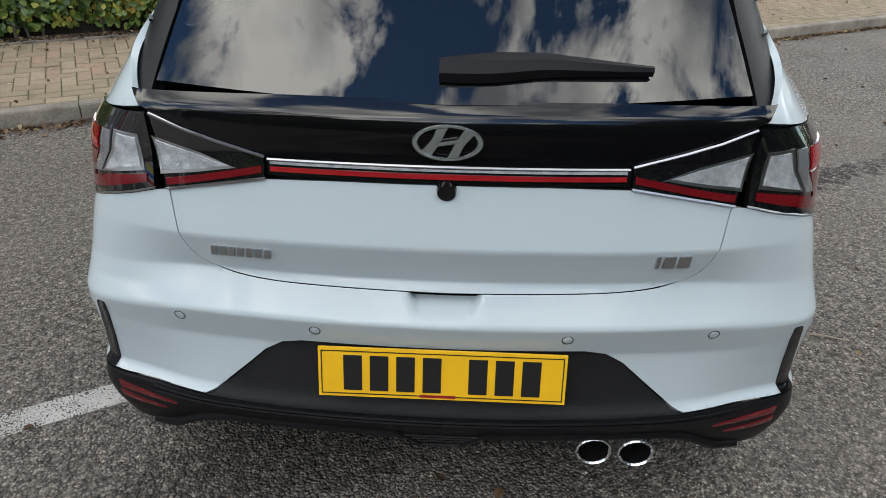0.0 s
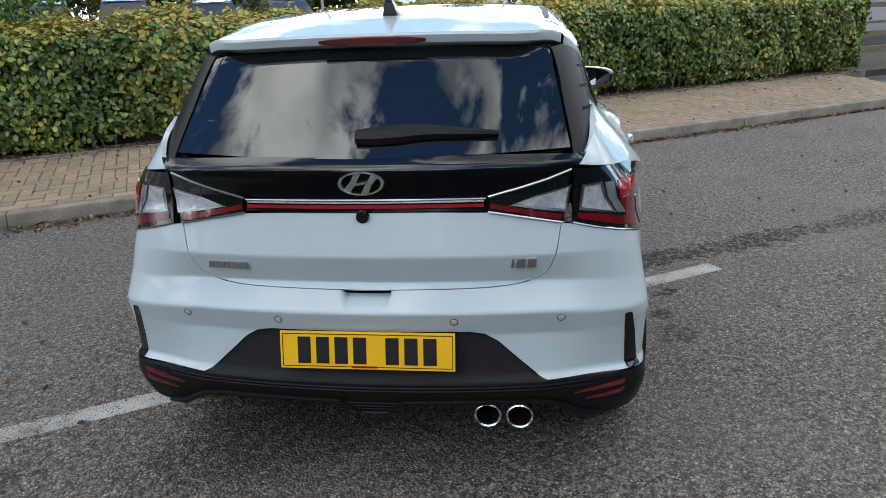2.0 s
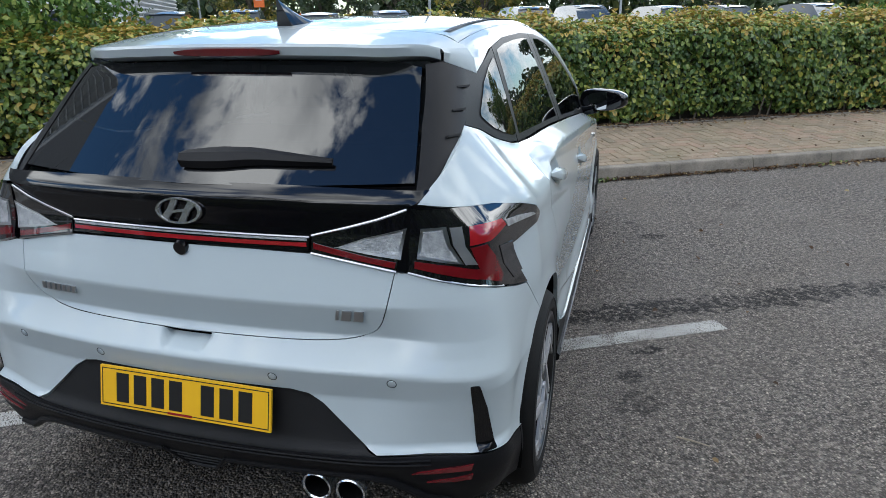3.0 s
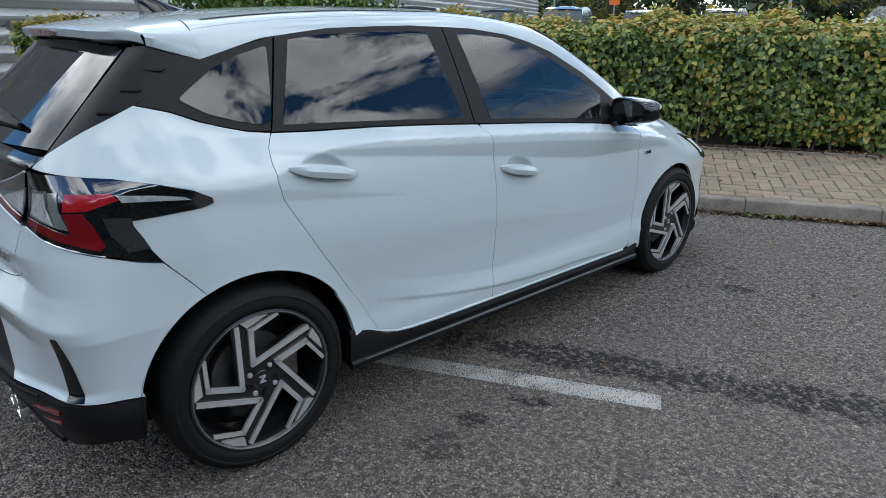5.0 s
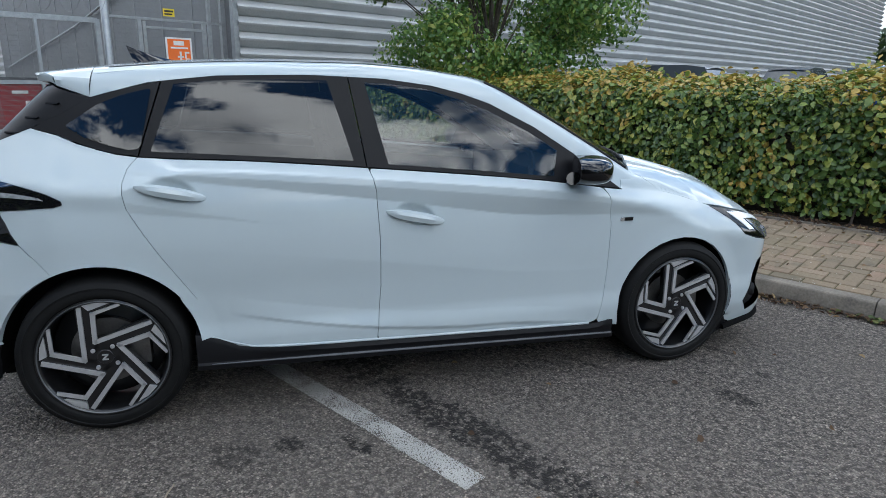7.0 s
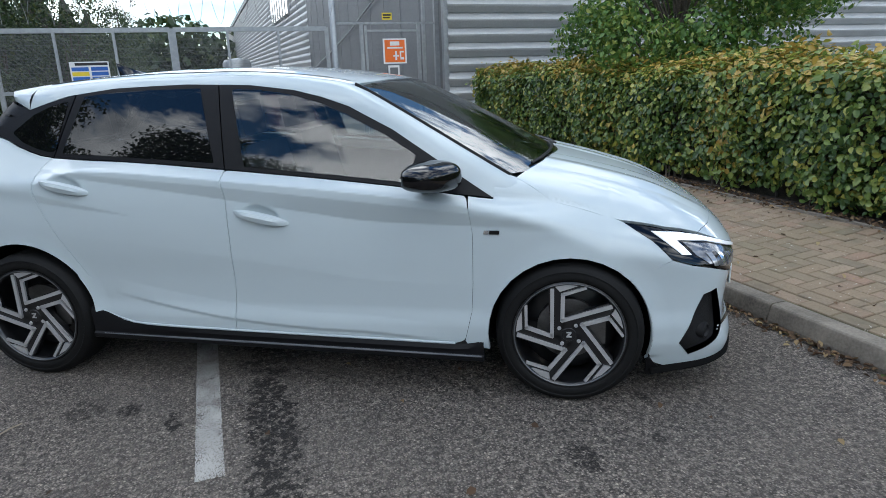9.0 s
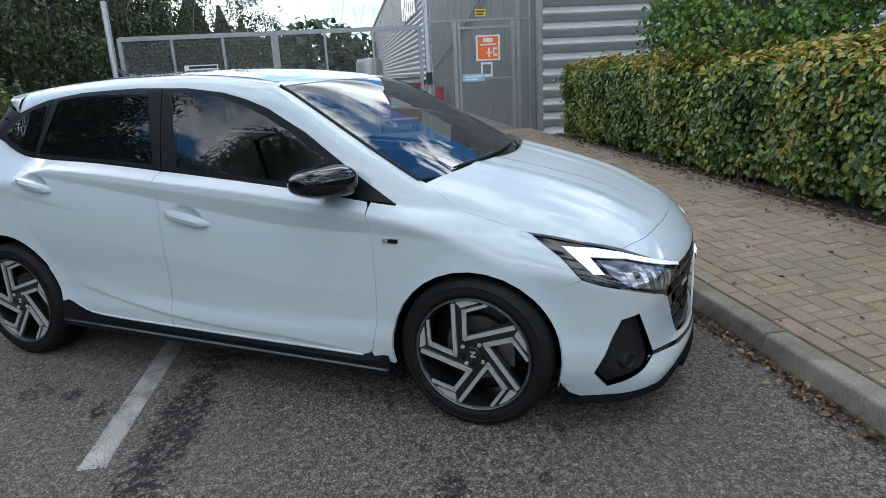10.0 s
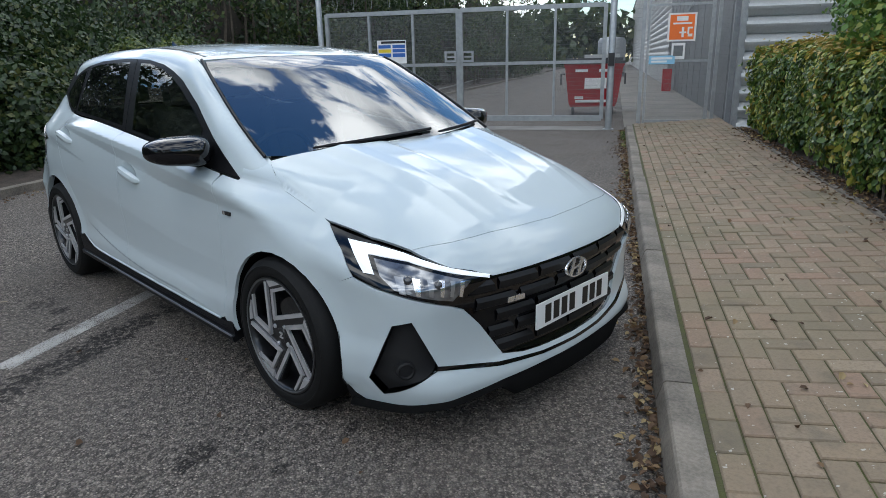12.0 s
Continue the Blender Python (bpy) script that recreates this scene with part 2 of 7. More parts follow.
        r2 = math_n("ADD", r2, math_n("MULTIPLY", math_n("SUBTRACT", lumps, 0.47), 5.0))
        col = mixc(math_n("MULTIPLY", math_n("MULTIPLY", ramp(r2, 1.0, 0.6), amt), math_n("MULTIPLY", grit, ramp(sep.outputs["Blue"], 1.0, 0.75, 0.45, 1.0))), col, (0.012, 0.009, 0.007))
    L(col, b.inputs["Base Color"])
    L(ramp(noise_tex(1.5), 0.3, 0.7, 0.72, 0.95), b.inputs["Roughness"])
    bp = N("ShaderNodeBump")
    bp.inputs["Strength"].default_value, bp.inputs["Distance"].default_value = 1.0, 0.013
    hgt = math_n("ADD", math_n("MULTIPLY", vor.outputs["Distance"], -1.0), math_n("MULTIPLY", noise_tex(60), 0.8))
    L(hgt, bp.inputs["Height"])
    L(bp.outputs["Normal"], b.inputs["Normal"])
    return m


ASPHALT = asphalt_mat()
CONCRETE = mat("kerb_concrete", (0.265, 0.232, 0.188), 0.85, vary=0.65, scale=5, fine=0.35, fine_scale=70, bump=0.5, bump_scale=180, per_piece=0.18)


def paver_mat():
    """Clay blocks: each its own tone, with grime, lichen specks and moss in stretches."""
    m = mat("paver_clay", (0.3, 0.22, 0.15), 0.88, bump=0.7, bump_scale=150)
    nt = m.node_tree
    N, L = nt.nodes.new, nt.links.new
    b = nt.nodes["Principled BSDF"]
    info, isl, add, fr = N("ShaderNodeObjectInfo"), N("ShaderNodeNewGeometry"), N("ShaderNodeMath"), N("ShaderNodeMath")
    L(info.outputs["Random"], add.inputs[0])
    L(isl.outputs["Random Per Island"], add.inputs[1])
    fr.operation = "FRACT"
    L(add.outputs[0], fr.inputs[0])
    tone = N("ShaderNodeValToRGB")
    e = tone.color_ramp.elements
    while len(e) < 6:
        e.new(0.5)
    for k, (at, c) in enumerate(((0.0, (0.180, 0.145, 0.100)), (0.25, (0.238, 0.180, 0.118)), (0.45, (0.205, 0.160, 0.108)), (0.65, (0.272, 0.212, 0.146)), (0.85, (0.232, 0.168, 0.116)), (1.0, (0.264, 0.176, 0.122)))):
        e[k].position, e[k].color = at, (*c, 1)
    L(fr.outputs[0], tone.inputs["Fac"])
    geo = isl.outputs["Position"]
    last = tone.outputs["Color"]
    for scale, detail, lo, hi, most, colour in ((75.0, 4, 0.45, 0.70, 0.45, (0.13, 0.10, 0.07)), (1.1, 5, 0.50, 0.72, 0.55, (0.155, 0.140, 0.080)), (6.0, 6, 0.56, 0.72, 0.5, (0.10, 0.085, 0.06)), (38.0, 2, 0.70, 0.73, 0.7, (0.50, 0.48, 0.42))):
        n, r, x = N("ShaderNodeTexNoise"), N("ShaderNodeMapRange"), N("ShaderNodeMix")
        n.inputs["Scale"].default_value, n.inputs["Detail"].default_value = scale, detail
        L(geo, n.inputs["Vector"])
        for key, v in (("From Min", lo), ("From Max", hi), ("To Max", most)):
            r.inputs[key].default_value = v
        L(n.outputs["Fac"], r.inputs["Value"])
        x.data_type = "RGBA"
        L(r.outputs["Result"], x.inputs["Factor"])
        L(last, x.inputs["A"])
        x.inputs["B"].default_value = (*colour, 1)
        last = x.outputs["Result"]
    L(last, b.inputs["Base Color"])
    return m


PAVER = paver_mat()
JOINT = mat("joint_sand", (0.055, 0.046, 0.026), 0.95, vary=0.6, scale=6, fine=0.5, fine_scale=60, bump=0.6, bump_scale=120, dark=(0.070, 0.080, 0.018))
SOIL = mat("bed_soil", (0.075, 0.055, 0.04), 0.95, vary=0.6, scale=5, fine=0.6, fine_scale=40, bump=1.0, bump_scale=40)
CONC_FLAT = mat("threshold_concrete", (0.30, 0.285, 0.26), 0.9, vary=0.5, scale=2, fine=0.4, fine_scale=50, bump=0.4, bump_scale=120)


def worn_paint():
    """Road paint that has worn through to the stones."""
    m = mat("road_paint", (0.50, 0.485, 0.45), 0.8, vary=0.35, scale=6, fine=0.0, bump=0.8, bump_scale=130)
    nt = m.node_tree
    N, L = nt.nodes.new, nt.links.new
    b, out = nt.nodes["Principled BSDF"], nt.nodes["Material Output"]
    co, n, r = N("ShaderNodeTexCoord"), N("ShaderNodeTexVoronoi"), N("ShaderNodeMapRange")
    n2, ad = N("ShaderNodeTexNoise"), N("ShaderNodeMath")
    n.inputs["Scale"].default_value, n2.inputs["Scale"].default_value, n2.inputs["Detail"].default_value = 165, 7, 6
    L(co.outputs["Object"], n.inputs["Vector"])
    L(co.outputs["Object"], n2.inputs["Vector"])
    ad.operation = "MULTIPLY_ADD"
    L(n2.outputs["Fac"], ad.inputs[0])
    ad.inputs[1].default_value = 0.9
    L(n.outputs["Distance"], ad.inputs[2])
    r.inputs["From Min"].default_value, r.inputs["From Max"].default_value = 0.90, 1.0
    L(ad.outputs[0], r.inputs["Value"])
    mx, tr = N("ShaderNodeMixShader"), N("ShaderNodeBsdfTransparent")
    L(r.outputs["Result"], mx.inputs[0])
    L(b.outputs[0], mx.inputs[1])
    L(tr.outputs[0], mx.inputs[2])
    L(mx.outputs[0], out.inputs["Surface"])
    return m


def setting(name, bm, material, label, category, **k):
    ob = part(name, bm, material, **k)
    ob.matrix_world = STREET
    return tagged(ob, label, category, kind="structure")


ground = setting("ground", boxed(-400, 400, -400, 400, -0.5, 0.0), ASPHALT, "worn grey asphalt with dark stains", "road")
setting("road_line", boxed(-3.45, 1.37, -0.83, -0.725, 0.0005, 0.003), worn_paint(), "worn white parking line on the asphalt", "road marking")


def kerb_block(length):
    bm = bmesh.new()
    prof = [(0.0, -0.10), (0.0, 0.03), (0.018, 0.098), (0.022, 0.108), (0.030, 0.115), (0.040, 0.117), (0.128, 0.117), (0.128, -0.10)]
    a = [[bm.verts.new((u, v, z)) for v, z in prof] for u in (0.003, length - 0.003)]
    n = len(prof)
    for i in range(n):
        bm.faces.new((a[0][i], a[0][(i + 1) % n], a[1][(i + 1) % n], a[1][i]))
    bm.faces.new(a[0][::-1])
    bm.faces.new(a[1])
    bmesh.ops.recalc_face_normals(bm, faces=bm.faces)
    return bm


kerb = tagged(new("kerb"), "weathered grey concrete kerb along the pavement", "kerb", kind="structure")
kerb.matrix_world = STREET @ pose(0, 2.148, 0)
first_kerb = part("kerb_stone", kerb_block(0.915), CONCRETE, kerb)
first_kerb.matrix_local = pose(-9.0, 0, 0)
rnd = random.Random(4)
for i in range(1, 26):
    o = first_kerb.copy()
    scene.collection.objects.link(o)
    o.matrix_local = pose(-9.0 + 0.915 * i, rnd.uniform(-0.003, 0.003), rnd.uniform(-0.003, 0.003), 0, 0, rnd.uniform(-0.15, 0.15))
setting("kerb_far", boxed(-60, 30, -4.58, -4.45, -0.1, 0.09), CONCRETE, "grey concrete kerb before the shrubs", "kerb", bevel=0.015)
setting("verge", boxed(-110, 60, -60, -4.58, -0.1, 0.085), SOIL, "bare soil verge under the shrubs", "ground")
setting("planting_bed", boxed(-7.6, 60, 3.80, 6.2, -0.1, 0.215), SOIL, "dark soil bed under the hedge", "ground")
setting("back_edging", boxed(-7.4, 9.0, 3.755, 3.80, -0.1, 0.240), CONCRETE, "narrow concrete edging behind the pavement", "kerb", bevel=0.005)
setting("car_park", boxed(-8.6, 160, 6.2, 200, -0.1, 0.60), mat("car_park_asphalt", (0.11, 0.105, 0.10), 0.9, vary=0.4, scale=0.5, fine=0.4, fine_scale=60), "raised asphalt car park behind the hedge", "car park")
setting("threshold", boxed(-9.75, -9.05, -4.2, 1.75, -0.02, 0.012), CONC_FLAT, "pale concrete strip under the gate", "threshold")
setting("crossing", boxed(8.35, 16.0, 2.277, 3.80, -0.1, 0.12), mat("dark_tarmac", (0.045, 0.046, 0.05), 0.9, vary=0.4, scale=2, fine=0.5, fine_scale=100, bump=0.6, bump_scale=150), "dark tarmac patch beside the pavement", "pavement")


# ---------------------------------------------------------------- leaves
def leaf_mat(name, colours, rough=0.45, top=None):
    m = bpy.data.materials.new(name)
    m.use_nodes = True
    nt = m.node_tree
    b, out = nt.nodes["Principled BSDF"], nt.nodes["Material Output"]
    N, L = nt.nodes.new, nt.links.new
    geo, ramp = N("ShaderNodeNewGeometry"), N("ShaderNodeValToRGB")
    e = ramp.color_ramp.elements
    while len(e) < len(colours):
        e.new(0.5)
    for i, (p, c) in enumerate(colours):
        e[i].position, e[i].color = p, (*c, 1)
    co, n = N("ShaderNodeTexCoord"), N("ShaderNodeTexNoise")
    n.inputs["Scale"].default_value, n.inputs["Detail"].default_value = 1.4, 3
    L(co.outputs["Object"], n.inputs["Vector"])
    sh = N("ShaderNodeMath")
    sh.operation = "MULTIPLY_ADD"
    L(n.outputs["Fac"], sh.inputs[0])
    sh.inputs[1].default_value = 1.1
    sh.inputs[2].default_value = -0.55
    ad = N("ShaderNodeMath")
    L(geo.outputs["Random Per Island"], ad.inputs[0])
    L(sh.outputs[0], ad.inputs[1])
    last = ad
    # top: moves leaf colour up the ramp between two heights
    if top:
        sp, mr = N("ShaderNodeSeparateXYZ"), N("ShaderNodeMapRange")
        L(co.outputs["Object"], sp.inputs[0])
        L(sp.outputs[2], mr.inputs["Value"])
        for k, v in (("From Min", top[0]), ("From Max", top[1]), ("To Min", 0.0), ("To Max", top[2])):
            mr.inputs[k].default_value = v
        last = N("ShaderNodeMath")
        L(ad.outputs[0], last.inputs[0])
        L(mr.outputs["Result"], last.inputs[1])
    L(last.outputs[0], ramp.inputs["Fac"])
    L(ramp.outputs["Color"], b.inputs["Base Color"])
    b.inputs["Roughness"].default_value = rough
    tr, mx = N("ShaderNodeBsdfTranslucent"), N("ShaderNodeMixShader")
    mx.inputs[0].default_value = 0.28
    L(ramp.outputs["Color"], tr.inputs["Color"])
    L(b.outputs[0], mx.inputs[1])
    L(tr.outputs[0], mx.inputs[2])
    L(mx.outputs[0], out.inputs["Surface"])
    return m


def leaves(name, pos, nrm, size, material, parent, rng, fold=0.25, long=1.5, detail=True, wild=0.55, droop=0.5):
    """Many single leaves: each a folded blade at pos, facing about nrm."""
    n = len(pos)
    nrm = nrm + rng.normal(0, wild, (n, 3))
    nrm /= np.linalg.norm(nrm, axis=1)[:, None] + 1e-9
    t = rng.normal(0, 1, (n, 3)) + np.array([0, 0, -droop])
    t -= nrm * np.sum(t * nrm, 1)[:, None]
    t /= np.linalg.norm(t, axis=1)[:, None] + 1e-9
    s = np.cross(nrm, t)
    sz = size * rng.uniform(0.65, 1.25, n)[:, None]
    L = sz * long / 2
    W = sz / 2
    up = nrm * (W * fold)
    if detail:
        V = np.stack([pos - t * L, pos - t * L * 0.35 + s * W + up, pos + t * L * 0.45 + s * W * 0.8 + up, pos + t * L - nrm * W * 0.3,
                      pos + t * L * 0.45 - s * W * 0.8 + up, pos - t * L * 0.35 - s * W + up], 1).reshape(-1, 3)
        b = (np.arange(n) * 6)[:, None]
        F = np.concatenate([b + np.array([0, 1, 2, 3]), b + np.array([0, 3, 4, 5])])
    else:
        V = np.stack([pos - t * L, pos + s * W + up, pos + t * L, pos - s * W + up], 1).reshape(-1, 3)
        b = (np.arange(n) * 4)[:, None]
        F = np.concatenate([b + np.array([0, 1, 2]), b + np.array([0, 2, 3])])
    me = bpy.data.meshes.new(name)
    k = F.shape[1]
    me.vertices.add(len(V))
    me.vertices.foreach_set("co", V.astype(np.float32).ravel())
    me.loops.add(F.size)
    me.loops.foreach_set("vertex_index", F.astype(np.int32).ravel())
    me.polygons.add(len(F))
    me.polygons.foreach_set("loop_start", np.arange(0, F.size, k, dtype=np.int32))
    me.update(calc_edges=True)
    me.validate()
    me.materials.append(material)
    ob = new(name, me)
    ob.parent = parent
    ob["kind"] = "stuff"
    return ob


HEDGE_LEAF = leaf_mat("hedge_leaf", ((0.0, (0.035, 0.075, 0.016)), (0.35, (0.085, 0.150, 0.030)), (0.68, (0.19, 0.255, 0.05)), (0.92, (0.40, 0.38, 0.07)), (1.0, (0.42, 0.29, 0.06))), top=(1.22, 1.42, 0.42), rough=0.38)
TREE_LEAF = leaf_mat("tree_leaf", ((0.0, (0.017, 0.034, 0.011)), (0.5, (0.034, 0.062, 0.019)), (0.8, (0.058, 0.090, 0.026)), (1.0, (0.11, 0.122, 0.035))))
YOUNG_LEAF = leaf_mat("young_tree_leaf", ((0.0, (0.05, 0.12, 0.022)), (0.5, (0.11, 0.21, 0.04)), (0.85, (0.21, 0.30, 0.06)), (1.0, (0.33, 0.36, 0.08))))
SHRUB_LEAF = leaf_mat("shrub_leaf", ((0.0, (0.04, 0.075, 0.018)), (0.5, (0.085, 0.125, 0.03)), (0.85, (0.15, 0.18, 0.045)), (1.0, (0.22, 0.23, 0.06))))
AUTUMN_LEAF = leaf_mat("autumn_tree_leaf", ((0.0, (0.07, 0.10, 0.02)), (0.5, (0.17, 0.17, 0.03)), (1.0, (0.34, 0.25, 0.04))))
LITTER = leaf_mat("fallen_leaf", ((0.0, (0.055, 0.033, 0.02)), (0.5, (0.12, 0.070, 0.038)), (0.85, (0.22, 0.14, 0.07)), (1.0, (0.36, 0.28, 0.14))), rough=0.8)
BARK = mat("bark", (0.13, 0.105, 0.08), 0.9, vary=0.5, scale=6, fine=0.5, fine_scale=30, bump=1.0, bump_scale=40)
# dark brown for the solid cores that stand for shaded twigs
TWIG_SHADE = mat("shaded_twigs", (0.055, 0.045, 0.03), 0.95, vary=0.6, scale=10, fine=0.6, fine_scale=60, bump=1.0, bump_scale=50)

HEDGE_U = (-7.15, 9.0)


def hedge():
    rng = np.random.default_rng(7)
    h = thing("hedge", "clipped hornbeam hedge, green turning yellow, beside the pavement", "hedge", STREET)
    u0, u1 = HEDGE_U
    prof = [(3.98, 0.27), (3.90, 0.45), (3.88, 1.10), (3.93, 1.30), (4.15, 1.40), (4.60, 1.46), (5.0, 1.46), (5.10, 1.30), (5.12, 0.35)]
    seg = np.array(prof)
    d = np.hypot(*np.diff(seg, axis=0).T)
    cum = np.concatenate([[0], np.cumsum(d)])

    def shell(n, depth):
        w = rng.uniform(0, cum[-1] * 0.86, n)
        i = np.clip(np.searchsorted(cum, w) - 1, 0, len(d) - 1)
        t = (w - cum[i]) / d[i]
        p = seg[i] + (seg[i + 1] - seg[i]) * t[:, None]
        e = (seg[i + 1] - seg[i]) / d[i][:, None]
        nv = np.stack([-e[:, 1], e[:, 0]], 1)
        u = rng.uniform(u0, u1, n)
        bulge = 0.045 * np.sin(u * 2.1 + p[:, 1] * 3) + 0.04 * np.sin(u * 5.3 + 1.7) + 0.03 * np.sin(u * 11 + p[:, 1] * 9)
        off = bulge - depth * rng.random(n) ** 1.6 + rng.normal(0, 0.015, n)
        p = p + nv * off[:, None]
        return np.stack([u, p[:, 0], p[:, 1]], 1), np.stack([np.zeros(n), nv[:, 0], nv[:, 1]], 1)
    p, n = shell(88000, 0.20)
    front = p[:, 1] < 4.7
    keep = front | (rng.random(len(p)) < 0.5)
    p, n = p[keep], n[keep]
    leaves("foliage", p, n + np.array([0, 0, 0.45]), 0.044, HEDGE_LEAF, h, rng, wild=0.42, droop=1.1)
    # the two ends
    for u, s, k in ((u0, -1, 5200), (u1, 1, 4200)):
        v, z = rng.uniform(3.9, 5.1, k), rng.uniform(0.27, 1.42, k)
        p = np.stack([u + s * (0.02 * np.sin(v * 7) - 0.10 * rng.random(k) ** 1.5), v, z], 1)
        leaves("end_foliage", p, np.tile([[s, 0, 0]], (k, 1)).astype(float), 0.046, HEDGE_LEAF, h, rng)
    # stray shoots out of the clipped face
    p, n = shell(1500, 0.0)
    p += n * rng.uniform(0.02, 0.09, (len(p), 1))
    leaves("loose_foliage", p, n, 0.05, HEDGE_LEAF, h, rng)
    # solid core in dark twig brown gives the gaps between leaves their shade
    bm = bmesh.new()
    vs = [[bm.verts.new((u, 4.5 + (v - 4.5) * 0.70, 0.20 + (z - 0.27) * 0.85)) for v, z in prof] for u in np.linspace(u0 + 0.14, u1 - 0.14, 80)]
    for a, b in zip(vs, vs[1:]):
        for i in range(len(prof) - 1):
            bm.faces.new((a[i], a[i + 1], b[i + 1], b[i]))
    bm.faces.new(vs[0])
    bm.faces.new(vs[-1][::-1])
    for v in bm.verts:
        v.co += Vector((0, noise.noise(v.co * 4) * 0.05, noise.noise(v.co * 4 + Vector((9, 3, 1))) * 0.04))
    part("shaded_twig_core", bm, TWIG_SHADE, h, smooth=True)
    bm = bmesh.new()
    r = random.Random(3)
    for i in range(70):
        u = r.uniform(u0 + 0.1, u1 - 0.1)
        v = r.uniform(3.98, 4.15)
        tube(bm, [(u, v, 0.18), (u + r.uniform(-0.05, 0.05), v - 0.02, 0.35), (u + r.uniform(-0.12, 0.12), v - 0.04, 0.62)], [0.014, 0.010, 0.006], 5)
    part("stem_growth", bm, BARK, h, smooth=True)["kind"] = "stuff"


hedge()


def blob_leaves(centres, count, size, material, parent, rng, name="crown"):
    """Leaves over the skins of many uneven clumps."""
    P, Nn = [], []
    for (c, r), k in zip(centres, count):
        d = rng.normal(0, 1, (k, 3))
        d /= np.linalg.norm(d, axis=1)[:, None]
        rr_ = np.array(r) * (0.62 + 0.42 * rng.random((k, 1)) ** 0.6) * (1 + 0.18 * np.sin(d @ np.array([3.1, 5.3, 4.2]) * 3)[:, None])
        P.append(np.array(c) + d * rr_)
        Nn.append(d)
    return leaves(name, np.concatenate(P), np.concatenate(Nn), size, material, parent, rng, detail=False)


def tree(u, v, z0, height, spread, seed, material, label, n_clump=26, per=420, size=0.09, low=0.25, trunk=0.09, name="tree"):
    rng = np.random.default_rng(seed)
    t = thing(name, label, "tree" if name == "tree" else "shrub", STREET @ pose(u, v, z0))
    bm = bmesh.new()
    top = height * 0.75
    tube(bm, [(0, 0, -0.05), (0.03, 0.02, top * 0.35), (-0.04, 0.05, top * 0.7), (0.02, 0.0, top)], [trunk, trunk * 0.8, trunk * 0.55, trunk * 0.2], 8)
    cs = []
    for i in range(n_clump):
        a = rng.uniform(0, 2 * math.pi)
        h = height * (low + (1 - low) * rng.random() ** 0.8) * 0.93
        k = (h / height - low) / (1 - low)
        w = spread * (0.35 + 0.75 * math.sin(math.pi * min(1, 0.22 + 0.75 * k))) * rng.uniform(0.25, 1.0)
        c = (w * math.cos(a), w * math.sin(a), h)
        r = spread * rng.uniform(0.20, 0.36)
        cs.append((c, (r, r, r * 0.75)))
        b = top * min(0.95, h / height * 0.7)
        tube(bm, [(0, 0, b * 0.8), (c[0] * 0.5, c[1] * 0.5, b + (h - b) * 0.45), c], [trunk * 0.4, trunk * 0.25, 0.006], 5)
    part("trunk", bm, BARK, t, smooth=True)
    blob_leaves(cs, [per] * n_clump, size, material, t, rng)
    return t


def thicket(u0, u1, v0, v1, z0, height, seed, count, leaf, material, label, steep=1.6, size=0.10, wave=0.25):
    """A dense bank of shrubs and small trees grown into one another."""
    rng = np.random.default_rng(seed)
    t = thing("shrub_bank", label, "shrubs", STREET @ pose(0, 0, z0))
    cs = []
    for i in range(count):
        u, v = rng.uniform(u0, u1), v0 + (v1 - v0) * rng.random() ** 1.4
        depth = abs(v - v0) / abs(v1 - v0)
        hmax = height * (0.30 + 0.70 * min(1, depth * steep)) * (0.80 + wave * math.sin(u * 0.7 + seed) + 0.12 * math.sin(u * 1.9))
        z = hmax * rng.random() ** 0.75
        r = rng.uniform(0.35, 0.85)
        cs.append(((u, v, z), (r * 1.1, r, r * 0.8)))
    per = [int(leaf * c[1][0] ** 2) for c in cs]
    blob_leaves(cs, per, size, material, t, rng, "foliage")
    bm = bmesh.new()
    r = random.Random(seed)
    for c, rad in cs[::3]:
        tube(bm, [(c[0] + r.uniform(-0.3, 0.3), c[1] - 0.2, 0), (c[0], c[1], c[2] * 0.6), c], [0.05, 0.03, 0.008], 5)
    part("stem_growth", bm, BARK, t, smooth=True)["kind"] = "stuff"
    # solid twig-brown core behind the leaves, kept dark so gaps read as shade
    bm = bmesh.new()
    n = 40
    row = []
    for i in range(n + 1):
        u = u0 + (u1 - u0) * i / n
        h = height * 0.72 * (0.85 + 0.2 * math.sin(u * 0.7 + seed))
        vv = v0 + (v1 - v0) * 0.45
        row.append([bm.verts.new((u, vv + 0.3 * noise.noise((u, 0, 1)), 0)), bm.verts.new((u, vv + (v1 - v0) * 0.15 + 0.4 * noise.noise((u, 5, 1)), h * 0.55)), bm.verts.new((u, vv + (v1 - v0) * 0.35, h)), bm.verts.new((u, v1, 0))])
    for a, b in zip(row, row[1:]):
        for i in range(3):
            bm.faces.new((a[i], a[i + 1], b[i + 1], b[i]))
    part("shaded_twig_core", bm, TWIG_SHADE, t, smooth=True)


thicket(-9.1, -1.4, -5.7, -9.0, 0.08, 3.5, 11, 230, 1150, TREE_LEAF, "dense dark green shrubs on the verge beside the road", size=0.066, wave=0.08)
thicket(-1.0, 6.8, -5.9, -9.5, 0.08, 7.0, 16, 290, 900, TREE_LEAF, "tall dark green trees on the verge beside the road", size=0.07, wave=0.08)
thicket(-40, -9.6, -7.0, -12.5, 0.0, 10.5, 12, 560, 330, TREE_LEAF, "dense dark green trees beyond the gate", steep=4.0)
thicket(7.0, 20, -8.0, -12.0, 0.08, 5.2, 13, 190, 420, TREE_LEAF, "dense dark green shrubs along the far side of the road")
